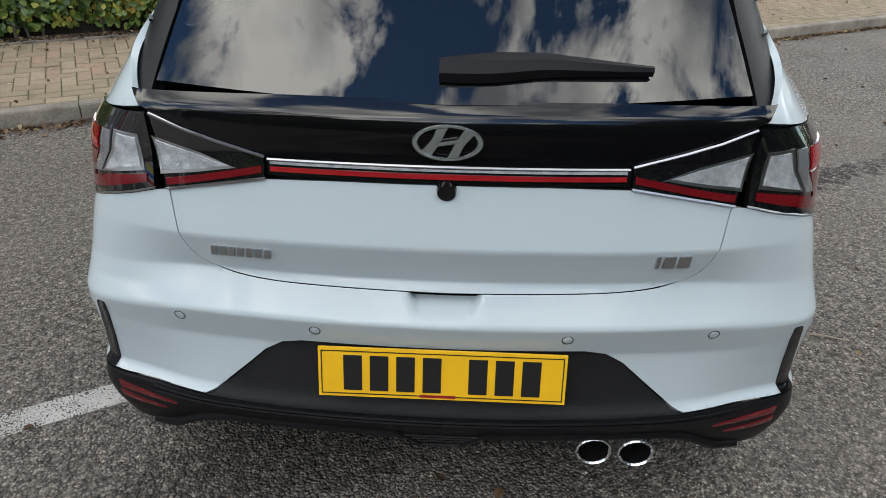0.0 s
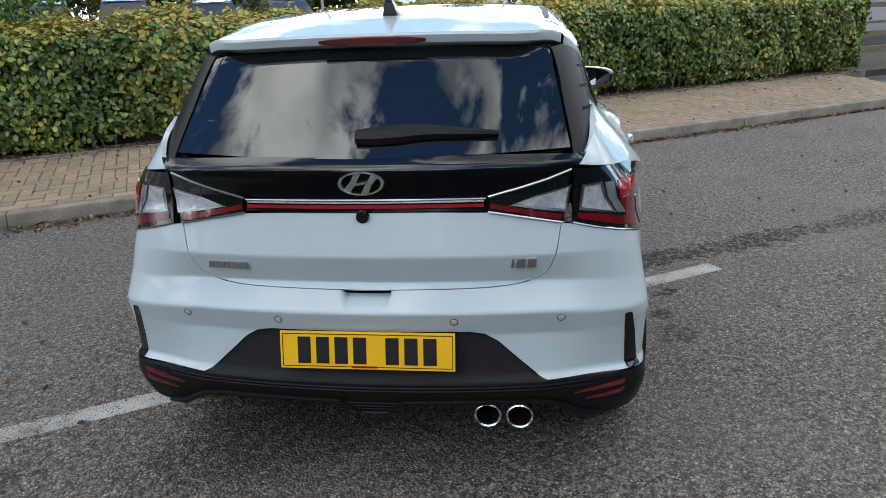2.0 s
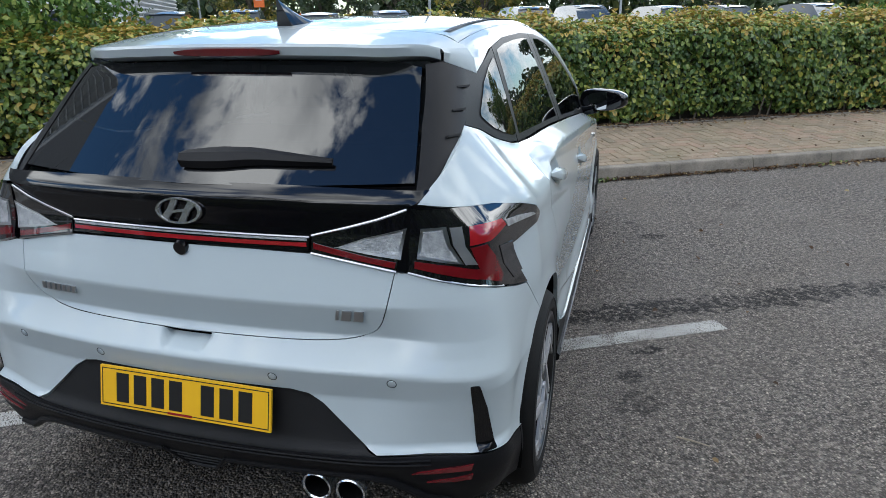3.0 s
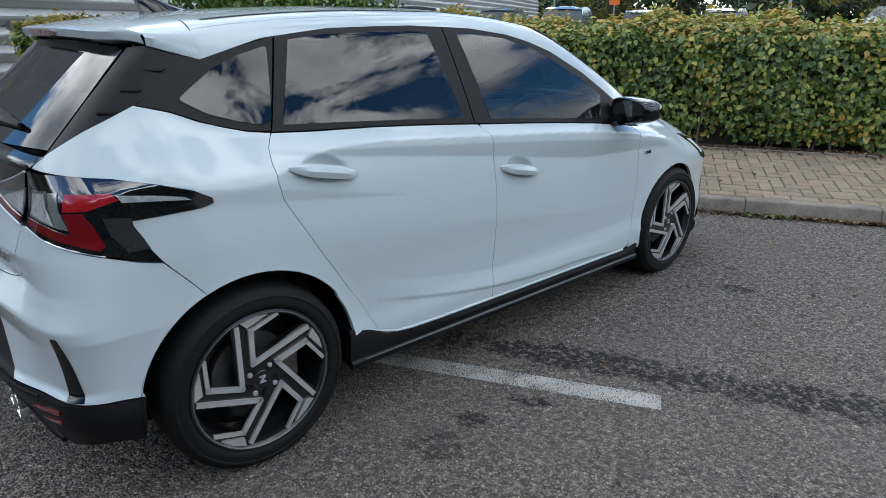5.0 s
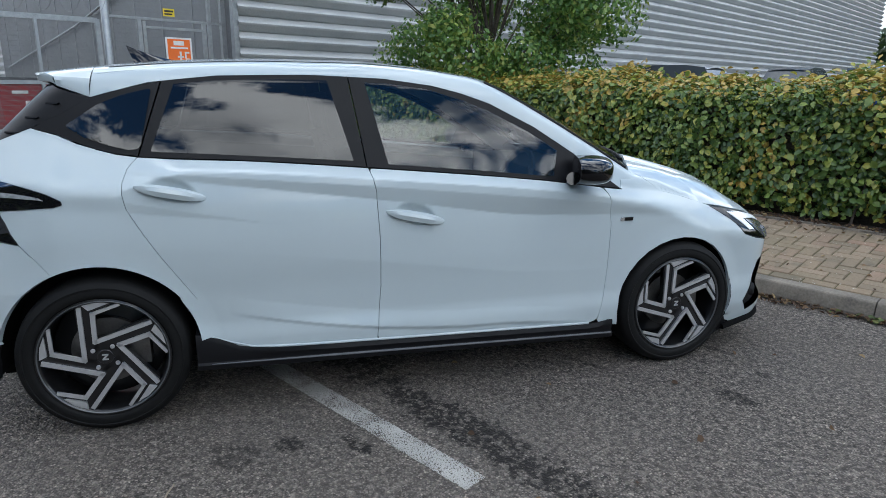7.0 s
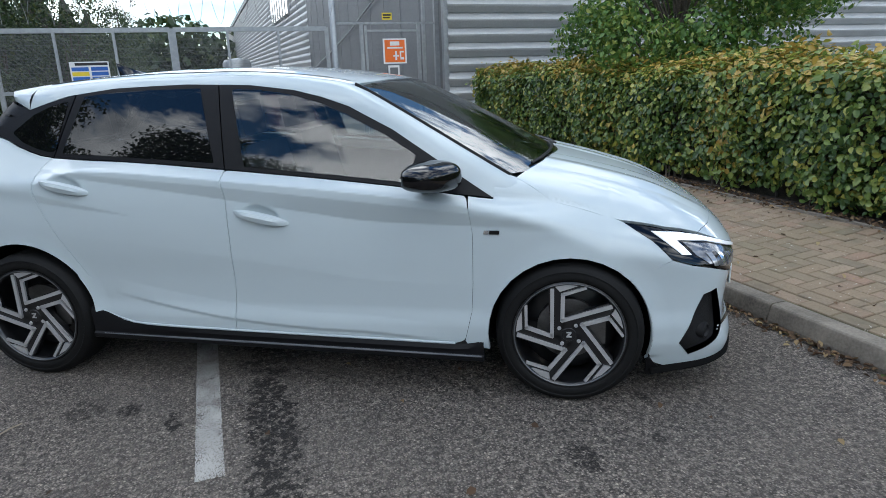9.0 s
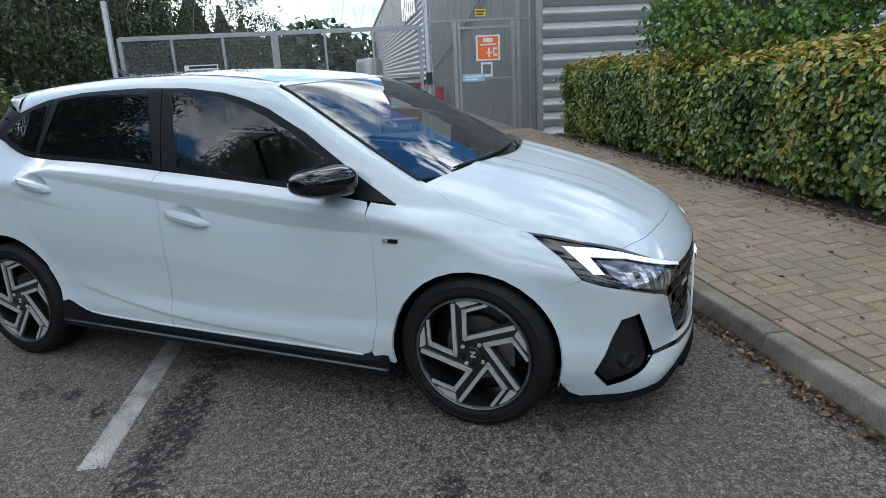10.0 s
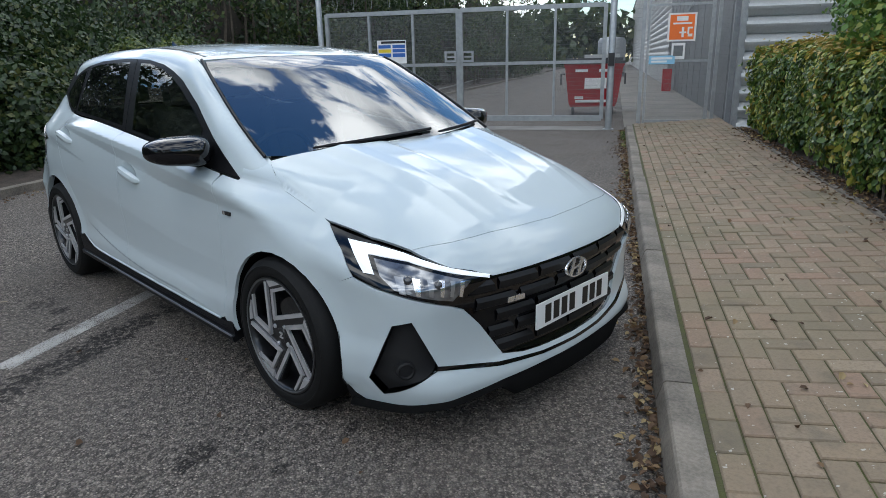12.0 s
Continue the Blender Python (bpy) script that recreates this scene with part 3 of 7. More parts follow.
thicket(-60, -30, -4.6, -9.5, 0.0, 9.0, 15, 260, 240, TREE_LEAF, "green trees along the lane beyond the gate", steep=6.0)
thicket(23, 29, 7.5, -9.0, 0.0, 9.5, 14, 330, 300, TREE_LEAF, "tall dark green trees across the end of the road", steep=9.0)
tree(-4.2, 5.75, 0.2, 4.6, 1.9, 21, YOUNG_LEAF, "young green tree behind the hedge", n_clump=44, per=850, size=0.050, low=0.30, trunk=0.06)
tree(-5.5, -5.1, 0.08, 1.6, 1.0, 22, SHRUB_LEAF, "bright green shrub at the road edge before the dark trees", n_clump=22, per=700, size=0.045, low=0.05, trunk=0.03, name="shrub")

# ---------------------------------------------------------------- building
CLAD = mat("profiled_cladding", (0.48, 0.49, 0.485), 0.5, 0.0, 0.0, vary=0.22, scale=1.5, fine=0.15, fine_scale=30, bump=0.05, bump_scale=60)
CLAD_W = mat("white_cladding", (0.50, 0.50, 0.49), 0.5, vary=0.25, scale=0.8, fine=0.12, fine_scale=20)
GREY_WALL = mat("grey_panel", (0.165, 0.172, 0.178), 0.6, vary=0.4, scale=0.7, fine=0.25, fine_scale=20, bump=0.2, bump_scale=30)
GALV = mat("galvanised_steel", (0.40, 0.42, 0.43), 0.45, 0.55, vary=0.3, scale=12, fine=0.2, fine_scale=120)
DULL = mat("dull_mesh_wire", (0.24, 0.245, 0.245), 0.6, 0.3, vary=0.3, scale=10)


def ribbed(bm, a, b, z0, z1, out, pitch, deep):
    """A wall of horizontal ribs from a to b, standing proud along out."""
    a, b, out = Vector(a), Vector(b), Vector(out)
    z = z0
    prof = []
    while z < z1:
        prof += [(0, z), (deep * 0.35, z + pitch * 0.10), (deep * 0.9, z + pitch * 0.42), (deep, z + pitch * 0.55), (deep * 0.85, z + pitch * 0.68), (deep * 0.25, z + pitch * 0.90)]
        z += pitch
    va = [bm.verts.new(a + out * d + Vector((0, 0, h))) for d, h in prof]
    vb = [bm.verts.new(b + out * d + Vector((0, 0, h))) for d, h in prof]
    for i in range(len(prof) - 1):
        bm.faces.new((va[i], va[i + 1], vb[i + 1], vb[i]))


shed = thing("warehouse", "large grey warehouse clad in horizontal ribbed sheets", "building", STREET)
bm = bmesh.new()
ribbed(bm, (-9.0, 4.02, 0), (-9.0, 55.0, 0), -0.05, 8.6, (1, 0, 0), 0.283, 0.16)
part("ribbed_wall", bm, CLAD, shed)
bm = bmesh.new()
box(bm, -9.35, -9.08, 4.02, 55.1, -0.1, 8.7)
part("wall_core", bm, GREY_WALL, shed)
bm = bmesh.new()
box(bm, -110, -9.36, 4.25, 55.1, 8.0, 8.9)
part("roof", bm, GREY_WALL, shed)
bm = bmesh.new()
box(bm, -9.02, -8.89, 3.94, 4.04, 0.0, 8.6)
part("corner_flashing", bm, GALV, shed, bevel=0.01)
bm = bmesh.new()
box(bm, -27, -9.36, 4.10, 4.35, -0.1, 8.0)
part("grey_side_wall", bm, GREY_WALL, shed, "dark grey flat panels")
for k in range(1, 12):
    bm = bmesh.new()
    box(bm, -9.4 - 1.5 * k, -9.36 - 1.5 * k, 4.085, 4.11, 0.0, 8.0)
    part("panel_joint", bm, DULL, shed)
bm = bmesh.new()
ribbed(bm, (-110, 4.16, 0), (-27.0, 4.16, 0), 0.9, 8.2, (0, -1, 0), 0.30, 0.07)
part("white_side_wall", bm, CLAD_W, shed, "white ribbed cladding")
bm = bmesh.new()
box(bm, -110, -27.0, 4.17, 4.35, -0.1, 8.2)
part("side_wall_core", bm, CLAD_W, shed)
bm = bmesh.new()
box(bm, -110.2, -26.8, 4.0, 4.3, 8.1, 8.35)
part("gutter", bm, DULL, shed)
DARKGLASS = mat("window_dark", (0.05, 0.06, 0.07), 0.1, 0, 0.5, vary=0.3, scale=3)
for k in range(7):
    bm = bmesh.new()
    box(bm, -34.0 - 1.25 * k, -32.9 - 1.25 * k, 4.02, 4.14, 4.6, 6.2)
    w = part("window", bm, DARKGLASS, shed)
    bm = bmesh.new()
    box(bm, -32.9 - 1.25 * k, -32.75 - 1.25 * k, 4.0, 4.14, 4.5, 6.3)
    part("window_post", bm, CLAD_W, w)
bm = bmesh.new()
box(bm, -9.06, -8.86, 5.26, 5.62, 1.30, 1.47)
part("wall_bracket", bm, CONC_FLAT, shed, bevel=0.01)
bm = bmesh.new()
tube(bm, [(-26, 4.02, 1.6), (-18, 4.02, 2.7), (-10, 4.02, 4.2)], 0.03, 6)
part("conduit", bm, GALV, shed)

# ---------------------------------------------------------------- gates
GATE_U = -9.3


def wire_panel(bm, v0, v1, z0, z1, dv=0.0127, dz=0.075, r=0.0012):
    for v in np.arange(v0 + dv, v1, dv):
        box(bm, -r, r, v - r, v + r, z0, z1)
    for z in np.arange(z0 + dz, z1, dz):
        box(bm, -r, r, v0, v1, z - r, z + r)


def gate_leaf(v0, v1, bars_n, sign=False):
    g = thing("gate_leaf", "tall galvanised steel mesh gate leaf, shut, across the road", "gate", STREET @ pose(GATE_U, 0, 0), group="double gate")
    for v in np.linspace(v0, v1, bars_n):
        bm = bmesh.new()
        w = 0.035 if v in (v0, v1) else 0.022
        box(bm, -0.03, 0.03, v - w, v + w, 0.20, 2.27)
        part("upright", bm, GALV, g, bevel=0.004)
    for z, h in ((0.21, 0.05), (1.25, 0.03), (2.25, 0.04)):
        bm = bmesh.new()
        box(bm, -0.028, 0.028, v0, v1, z - h, z + h)
        part("rail", bm, GALV, g, bevel=0.004)
    bm = bmesh.new()
    wire_panel(bm, v0, v1, 0.22, 2.24)
    ob = part("wire_mesh", bm, DULL, g)
    ob["kind"] = "stuff"
    return g


left_leaf = gate_leaf(-3.82, -1.08, 4)
right_leaf = gate_leaf(-1.02, 1.70, 4)
for g, v0, v1 in ((left_leaf, -1.34, -1.10), (right_leaf, -1.0, -0.76)):
    bm = bmesh.new()
    for a in (box(bm, 0.03, 0.075, v0, v1, 1.46, 1.50), box(bm, 0.03, 0.075, v0, v1, 1.29, 1.33), box(bm, 0.03, 0.075, v0, v0 + 0.04, 1.33, 1.46), box(bm, 0.03, 0.075, v1 - 0.04, v1, 1.33, 1.46)):
        pass
    part("latch_guard", bm, GALV, g)
    bm = bmesh.new()
    box(bm, 0.03, 0.06, v0 + 0.05, v1 - 0.02, 1.375, 1.405)
    part("slide_bolt", bm, GALV, g)


def post(v, r, h, label, square=False, u=GATE_U):
    p = thing("gate_post", label, "post", STREET @ pose(u, v, 0), group="gate posts")
    bm = bmesh.new()
    if square:
        box(bm, -r, r, -r, r, -0.05, h)
        part("shaft", bm, GALV, p, bevel=0.006)
    else:
        lathe(bm, [(r, -0.05), (r, h), (r * 0.9, h + 0.01), (0.0, h + 0.02)], 16)
        part("shaft", bm, GALV, p, smooth=True)
    bm = bmesh.new()
    box(bm, -r * 1.6, r * 1.6, -r * 1.6, r * 1.6, 0.0, 0.014)
    part("base_plate", bm, GALV, p)
    return p


post(-3.98, 0.055, 2.9, "galvanised round steel gate post")
post(1.84, 0.062, 2.75, "galvanised round steel gate post beside the kerb")
post(2.38, 0.032, 2.35, "slim square galvanised post of the side gate", True)
post(2.47, 0.020, 2.30, "slim square galvanised post of the side gate", True)
post(3.55, 0.030, 2.35, "slim square galvanised post of the side gate", True)
post(3.66, 0.030, 2.9, "slim square galvanised post of the side gate", True)
post(3.93, 0.045, 3.0, "square galvanised post against the warehouse", True)
lock = thing("lock_box", "small black lock box on the gate post", "lock", STREET @ pose(GATE_U + 0.08, 1.84, 1.17))
bm = boxed(-0.03, 0.03, -0.055, 0.055, 0, 0.23)
part("case", bm, mat("black_case", (0.02, 0.02, 0.022), 0.5, vary=0.3, scale=20), lock, bevel=0.008)
side_gate = thing("side_gate", "narrow galvanised mesh gate to the side path, shut", "gate", STREET @ pose(GATE_U, 0, 0))
for z in (0.16, 1.23, 2.20):
    bm = bmesh.new()
    box(bm, -0.018, 0.018, 2.47, 3.55, z - 0.02, z + 0.02)
    part("rail", bm, GALV, side_gate, bevel=0.003)
bm = bmesh.new()
wire_panel(bm, 2.49, 3.53, 0.16, 2.2)
part("wire_mesh", bm, DULL, side_gate)["kind"] = "stuff"
over = thing("fence_panel", "galvanised mesh fence panels above and beside the side gate", "fence", STREET @ pose(GATE_U, 0, 0))
for z0, z1, v0, v1 in ((2.36, 3.4, 1.9, 3.95), (0.2, 2.36, 3.69, 3.90), (0.2, 2.36, 1.9, 2.36)):
    bm = bmesh.new()
    wire_panel(bm, v0, v1, z0, z1)
    part("wire_mesh", bm, DULL, over)["kind"] = "stuff"
for z in (2.34, 3.4):
    bm = bmesh.new()
    box(bm, -0.02, 0.02, 1.88, 3.93, z - 0.02, z + 0.02)
    part("rail", bm, GALV, over)
razor = thing("razor_wire", "coils of razor wire above the gate", "wire", STREET @ pose(GATE_U, 0, 2.32))
bm = bmesh.new()
for v0, v1, n in ((-3.9, 1.8, 15),):
    pts = [(0.28 * math.cos(t) * (1 + 0.1 * math.sin(t * 0.37)), v0 + (v1 - v0) * t / (2 * math.pi * n), 0.33 + 0.30 * math.sin(t)) for t in np.linspace(0, 2 * math.pi * n, n * 14)]
    tube(bm, pts, 0.004, 4)
part("coil", bm, DULL, razor)

# signs
ORANGE = mat("sign_orange", (0.80, 0.16, 0.02), 0.5, vary=0.12, scale=12)
SIGN_W = mat("sign_white", (0.74, 0.74, 0.73), 0.5, vary=0.15, scale=10)
SIGN_B = mat("sign_blue", (0.03, 0.12, 0.42), 0.5, vary=0.12, scale=12)
SIGN_Y = mat("sign_yellow", (0.72, 0.55, 0.03), 0.5, vary=0.12, scale=12)
SIGN_R = mat("sign_red", (0.55, 0.02, 0.025), 0.5, vary=0.12, scale=12)
SIGN_K = mat("sign_black", (0.02, 0.02, 0.022), 0.5, vary=0.12, scale=12)
SIGN_P = mat("sign_pale_blue", (0.25, 0.50, 0.68), 0.5, vary=0.12, scale=12)


def sign(name, u, v0, v1, z0, z1, base, label, pieces):
    s = thing(name, label, "sign", STREET @ pose(u, 0, 0))
    part("board", boxed(0, 0.006, v0, v1, z0, z1), base, s, bevel=0.002)
    w, h = v1 - v0, z1 - z0
    for pn, m, a, b, c, d in pieces:
        part(pn, boxed(0.006, 0.0085, v0 + w * a, v0 + w * b, z0 + h * c, z0 + h * d), m, s)
    return s


sign("orange_sign", GATE_U + 0.045, 2.79, 3.27, 1.57, 2.05, SIGN_W, "orange and white notice on the side gate", [("field", ORANGE, 0.07, 0.93, 0.06, 0.94)])
for a, b, c, d in ((0.30, 0.70, 0.72, 0.88), (0.18, 0.84, 0.60, 0.66), (0.50, 0.58, 0.14, 0.50), (0.42, 0.66, 0.28, 0.34), (0.72, 0.88, 0.16, 0.26), (0.70, 0.76, 0.26, 0.50), (0.76, 0.88, 0.44, 0.50)):
    part("white_bar", boxed(0.0085, 0.0105, 2.79 + 0.48 * a, 2.79 + 0.48 * b, 1.57 + 0.48 * c, 1.57 + 0.48 * d), SIGN_W, bpy.data.objects["orange_sign"])
sign("notice", GATE_U + 0.04, 2.88, 3.11, 1.26, 1.54, SIGN_W, "small white paper notice on the side gate", [("picture", GREY_WALL, 0.15, 0.85, 0.2, 0.85)])
sign("blue_sign", GATE_U + 0.04, 2.50, 2.95, 1.18, 1.33, SIGN_P, "pale blue sign with white bars on the side gate", [("white_bar", SIGN_W, 0.1, 0.9, 0.55, 0.8), ("white_bar", SIGN_W, 0.1, 0.7, 0.2, 0.42)])
sign("small_plate", GATE_U + 0.04, 2.80, 3.0, 2.40, 2.53, SIGN_Y, "small pale yellow plate above the side gate", [("dark_bar", SIGN_K, 0.1, 0.9, 0.55, 0.8), ("dark_bar", SIGN_K, 0.1, 0.8, 0.2, 0.4)])
sign("site_safety_sign", GATE_U + 0.04, -2.74, -2.13, 1.29, 1.74, SIGN_W, "white safety board with blue, yellow and red panels on the gate", [
    ("heading", SIGN_K, 0.14, 0.97, 0.86, 0.96), ("blue_panel", SIGN_B, 0.04, 0.47, 0.66, 0.80), ("yellow_panel", SIGN_Y, 0.04, 0.47, 0.48, 0.62), ("blue_panel", SIGN_B, 0.04, 0.47, 0.28, 0.44), ("red_panel", SIGN_R, 0.14, 0.47, 0.05, 0.20),
    ("blue_panel", SIGN_B, 0.53, 0.96, 0.66, 0.80), ("blue_panel", SIGN_B, 0.53, 0.96, 0.48, 0.62), ("blue_panel", SIGN_B, 0.53, 0.96, 0.28, 0.44)])

# ---------------------------------------------------------------- behind the gate
BIN_RED = mat("bin_red", (0.42, 0.02, 0.03), 0.45, vary=0.3, scale=4, fine=0.2, fine_scale=60)
BIN_LID = mat("bin_lid", (0.05, 0.05, 0.055), 0.5, vary=0.3, scale=6)
bin_ = thing("wheeled_bin", "large red four-wheeled waste bin with a dark lid behind the gate", "waste bin", STREET @ pose(-12.9, 1.40, 0.0, 0, 0, 4))
bm = bmesh.new()
vs = []
for z, hu, hv in ((0.20, 0.40, 0.52), (0.30, 0.43, 0.56), (1.10, 0.50, 0.66), (1.14, 0.53, 0.69), (1.18, 0.53, 0.69)):
    vs.append([bm.verts.new((a * hu, b * hv, z)) for a, b in ((-1, -1), (1, -1), (1, 1), (-1, 1))])
for a, b in zip(vs, vs[1:]):
    for i in range(4):
        bm.faces.new((a[i], a[(i + 1) % 4], b[(i + 1) % 4], b[i]))
bm.faces.new(vs[0][::-1])
bm.faces.new(vs[-1])
part("body", bm, BIN_RED, bin_, bevel=0.02)
bm = bmesh.new()
box(bm, -0.56, 0.56, -0.70, 0.70, 1.18, 1.24)
box(bm, -0.40, 0.40, -0.66, 0.66, 1.24, 1.31)
part("lid", bm, BIN_LID, bin_, bevel=0.02)
for a in (-0.35, 0.35):
    for b in (-0.45, 0.45):
        bm = bmesh.new()
        lathe(bm, [(0.0, -0.03), (0.09, -0.03), (0.10, 0.0), (0.09, 0.03), (0.0, 0.03)], 16, pose(a, b, 0.10, 90, 0, 0))
        part("castor", bm, BIN_LID, bin_, smooth=True)
for c, d, e, f in ((-0.42, -0.14, 1.0, 1.06), (0.12, 0.40, 1.0, 1.06), (-0.20, 0.30, 0.62, 0.86), (-0.42, -0.22, 0.38, 0.44), (-0.40, 0.45, 0.30, 0.36)):
    x = 0.44 + 0.07 * ((e + f) / 2 - 0.3) / 0.8
    part("white_bar", boxed(x, x + 0.012, c, d, e, f, pose(0, 0, 0)), SIGN_W, bin_)
for s in (-1, 1):
    bm = bmesh.new()
    tube(bm, [(0.1, s * 0.66, 0.95), (0.1, s * 0.75, 0.95), (0.1, s * 0.75, 0.70)], 0.02, 6)
    part("lifting_trunnion", bm, BIN_LID, bin_)
red_post = thing("red_bollard", "short red bollard on the side path", "bollard", STREET @ pose(-22.5, 3.78, 0.0))
part("shaft", boxed(-0.16, 0.16, -0.16, 0.16, 0, 0.85), BIN_RED, red_post, bevel=0.03)
setting("side_path", boxed(-60, -9.2, 2.13, 4.1, -0.1, 0.05), mat("path_concrete", (0.26, 0.235, 0.20), 0.9, vary=0.4, scale=1.0, fine=0.35, fine_scale=40), "tan path beside the warehouse", "path")
bm = bmesh.new()
for a, b in (((-9.6, -4.3), (-60, -8.6)), ((-60, -8.6), (-130, -10))):
    A, B = Vector((*a, 0)), Vector((*b, 0))
    m = Matrix.Translation(A) @ (B - A).to_track_quat("X", "Z").to_matrix().to_4x4()
    box(bm, 0, (B - A).length, -0.07, 0.07, -0.05, 0.12, m)
setting("kerb_yard", bm, CONC_FLAT, "pale kerb of the yard beyond the gate", "kerb")
van = thing("stacked_crates", "grey stacked pallets and crates in the yard", "crates", STREET @ pose(-33, 1.2, 0))
for i in range(6):
    part("crate", boxed(-0.6, 0.6, -0.9, 0.9, 0.25 * i, 0.25 * i + 0.2), CLAD, van, bevel=0.02)
tank = thing("yard_tank", "pale cylindrical tank in the yard", "tank", STREET @ pose(-42, 1.6, 0))
bm = bmesh.new()
lathe(bm, [(0.9, 0), (0.9, 2.3), (0.75, 2.5), (0.0, 2.6)], 24)
part("shell", bm, GALV, tank, smooth=True)

# ---------------------------------------------------------------- car park beyond the hedge
TYRE_FAR = mat("far_tyre", (0.02, 0.02, 0.02), 0.8, vary=0.2)


def parked(u, v, rot, colour, label, tall=0.0):
    c = thing("parked_car", label, "car", STREET @ pose(u, v, 0.42, 0, 0, rot), group="cars in the car park")
    paint = mat("car_paint", colour, 0.3, 0.2, 1.0, vary=0.05, scale=3)
    prof = [(-2.1, 0.35), (-2.15, 0.75), (-2.0, 0.92 + tall * 0.5), (2.0, 0.78), (2.12, 0.6), (2.1, 0.3)]
    cab = [(-1.95, 0.90 + tall * 0.5), (-1.55, 1.40 + tall), (-0.9, 1.47 + tall), (0.1, 1.46 + tall), (0.45, 1.38 + tall), (1.15, 0.92)]
    for nm, pr, w0, w1, m in (("body", prof, 0.88, 0.88, paint), ("cabin", cab, 0.80, 0.62, DARKGLASS)):
        bm = bmesh.new()
        z0, z1 = min(z for _, z in pr), max(z for _, z in pr)
        rows = []
        for s in (-1, 1):
            rows.append([bm.verts.new((s * (w0 + (w1 - w0) * (z - z0) / (z1 - z0)), y, z)) for y, z in pr])
        n = len(pr)
        for i in range(n):
            bm.faces.new((rows[0][i], rows[0][(i + 1) % n], rows[1][(i + 1) % n], rows[1][i]))
        bm.faces.new(rows[0])
        bm.faces.new(rows[1][::-1])
        part(nm, bm, m, c, bevel=0.05)
    bm = bmesh.new()
    rows = [[bm.verts.new((x, y, z + tall + 0.03 - 0.05 * (x / 0.62) ** 2)) for x in np.linspace(-0.62, 0.62, 7)] for y, z in ((-1.62, 1.36), (-1.3, 1.43), (-0.9, 1.46), (0.1, 1.45), (0.5, 1.36))]
    for a, b in zip(rows, rows[1:]):
        for i in range(6):
            bm.faces.new((a[i], a[i + 1], b[i + 1], b[i]))
    part("roof", bm, paint, c, smooth=True)
    for x in (-0.8, 0.8):
        for y in (-1.3, 1.3):
            bm = bmesh.new()
            lathe(bm, [(0.0, -0.1), (0.31, -0.1), (0.32, 0), (0.31, 0.1), (0.0, 0.1)], 16, pose(x, y, 0.32, 0, 90, 0))
            part("wheel", bm, TYRE_FAR, c, smooth=True)


WHITE_C, BLUE_C, SILVER_C, BLACK_C = (0.72, 0.73, 0.74), (0.03, 0.07, 0.2), (0.42, 0.43, 0.45), (0.012, 0.012, 0.014)
for u, v, rot, col, lab, tall in ((-6.9, 17.4, 88, WHITE_C, "white car parked behind the hedge", 0.05), (-4.6, 23.0, 2, BLACK_C, "black car parked in the car park", 0.1), (-2.0, 22.5, -3, BLUE_C, "dark blue car parked in the car park", 0.12),
                                  (0.6, 22.8, 2, WHITE_C, "white car parked in the car park", 0.0), (3.3, 22.4, 180, SILVER_C, "silver car parked in the car park", 0.05), (8.6, 22.6, 1, BLACK_C, "black car parked in the car park", 0.1),
                                  (11.4, 22.5, 180, WHITE_C, "white car parked in the car park", 0.15), (14.2, 22.0, 0, SILVER_C, "silver car parked in the car park", 0.05), (17.0, 22.3, 3, WHITE_C, "white car parked in the car park", 0.05), (22.5, 22.5, 180, BLUE_C, "dark blue car parked in the car park", 0.1)):
    parked(u, v, rot, col, lab, tall)


def lamp_post(u, v, h):
    p = thing("lamp_post", "pale grey steel lamp post in the car park", "lamp post", STREET @ pose(u, v, 0.6), group="car park lamps")
    bm = bmesh.new()
    tube(bm, [(0, 0, 0), (0, 0, h * 0.5), (0, 0, h)], [0.08, 0.065, 0.05], 10)
    part("column", bm, GALV, p, smooth=True)
    part("lantern", boxed(-0.15, 0.45, -0.12, 0.12, h, h + 0.1), GALV, p, bevel=0.02)


lamp_post(-6.2, 46, 7)
lamp_post(6.5, 30, 7)
lamp_post(19, 34, 7)
sg_ = sign("orange_board", 0, -0.4, 0.4, 1.2, 2.1, ORANGE, "orange sign board in the car park", [("white_bar", SIGN_W, 0.2, 0.8, 0.55, 0.65)])
sg_.matrix_world = STREET @ pose(-2.4, 52, 1.7, 0, 0, -90)
part("post", boxed(-0.06, -0.005, -0.05, 0.05, -1.1, 1.5), GALV, sg_)
for i, (u, v, h, m, lab) in enumerate(((-3.5, 62, 8.5, AUTUMN_LEAF, "yellowing tree beyond the car park"), (3, 66, 9, TREE_LEAF, "green tree beyond the car park"), (-7, 75, 9, TREE_LEAF, "green tree beyond the car park"), (10, 60, 8, TREE_LEAF, "green tree beyond the car park"),
                                      (17, 56, 8, AUTUMN_LEAF, "yellowing tree beyond the car park"), (25, 52, 8, TREE_LEAF, "green tree beyond the car park"), (34, 46, 8, TREE_LEAF, "green tree beyond the car park"), (42, 36, 8, AUTUMN_LEAF, "yellowing tree beyond the car park"), (13.5, 9.5, 3.8, YOUNG_LEAF, "young tree at the end of the hedge"))):
    tree(u, v, 0.3, h, h * 0.42, 60 + i, m, lab, n_clump=24, per=170, size=0.26 if v > 20 else 0.1, low=0.12, trunk=0.14)
far_wood = thing("far_wood", "dark line of trees at the edge of the site", "trees", STREET)
rng = np.random.default_rng(99)
cs = []
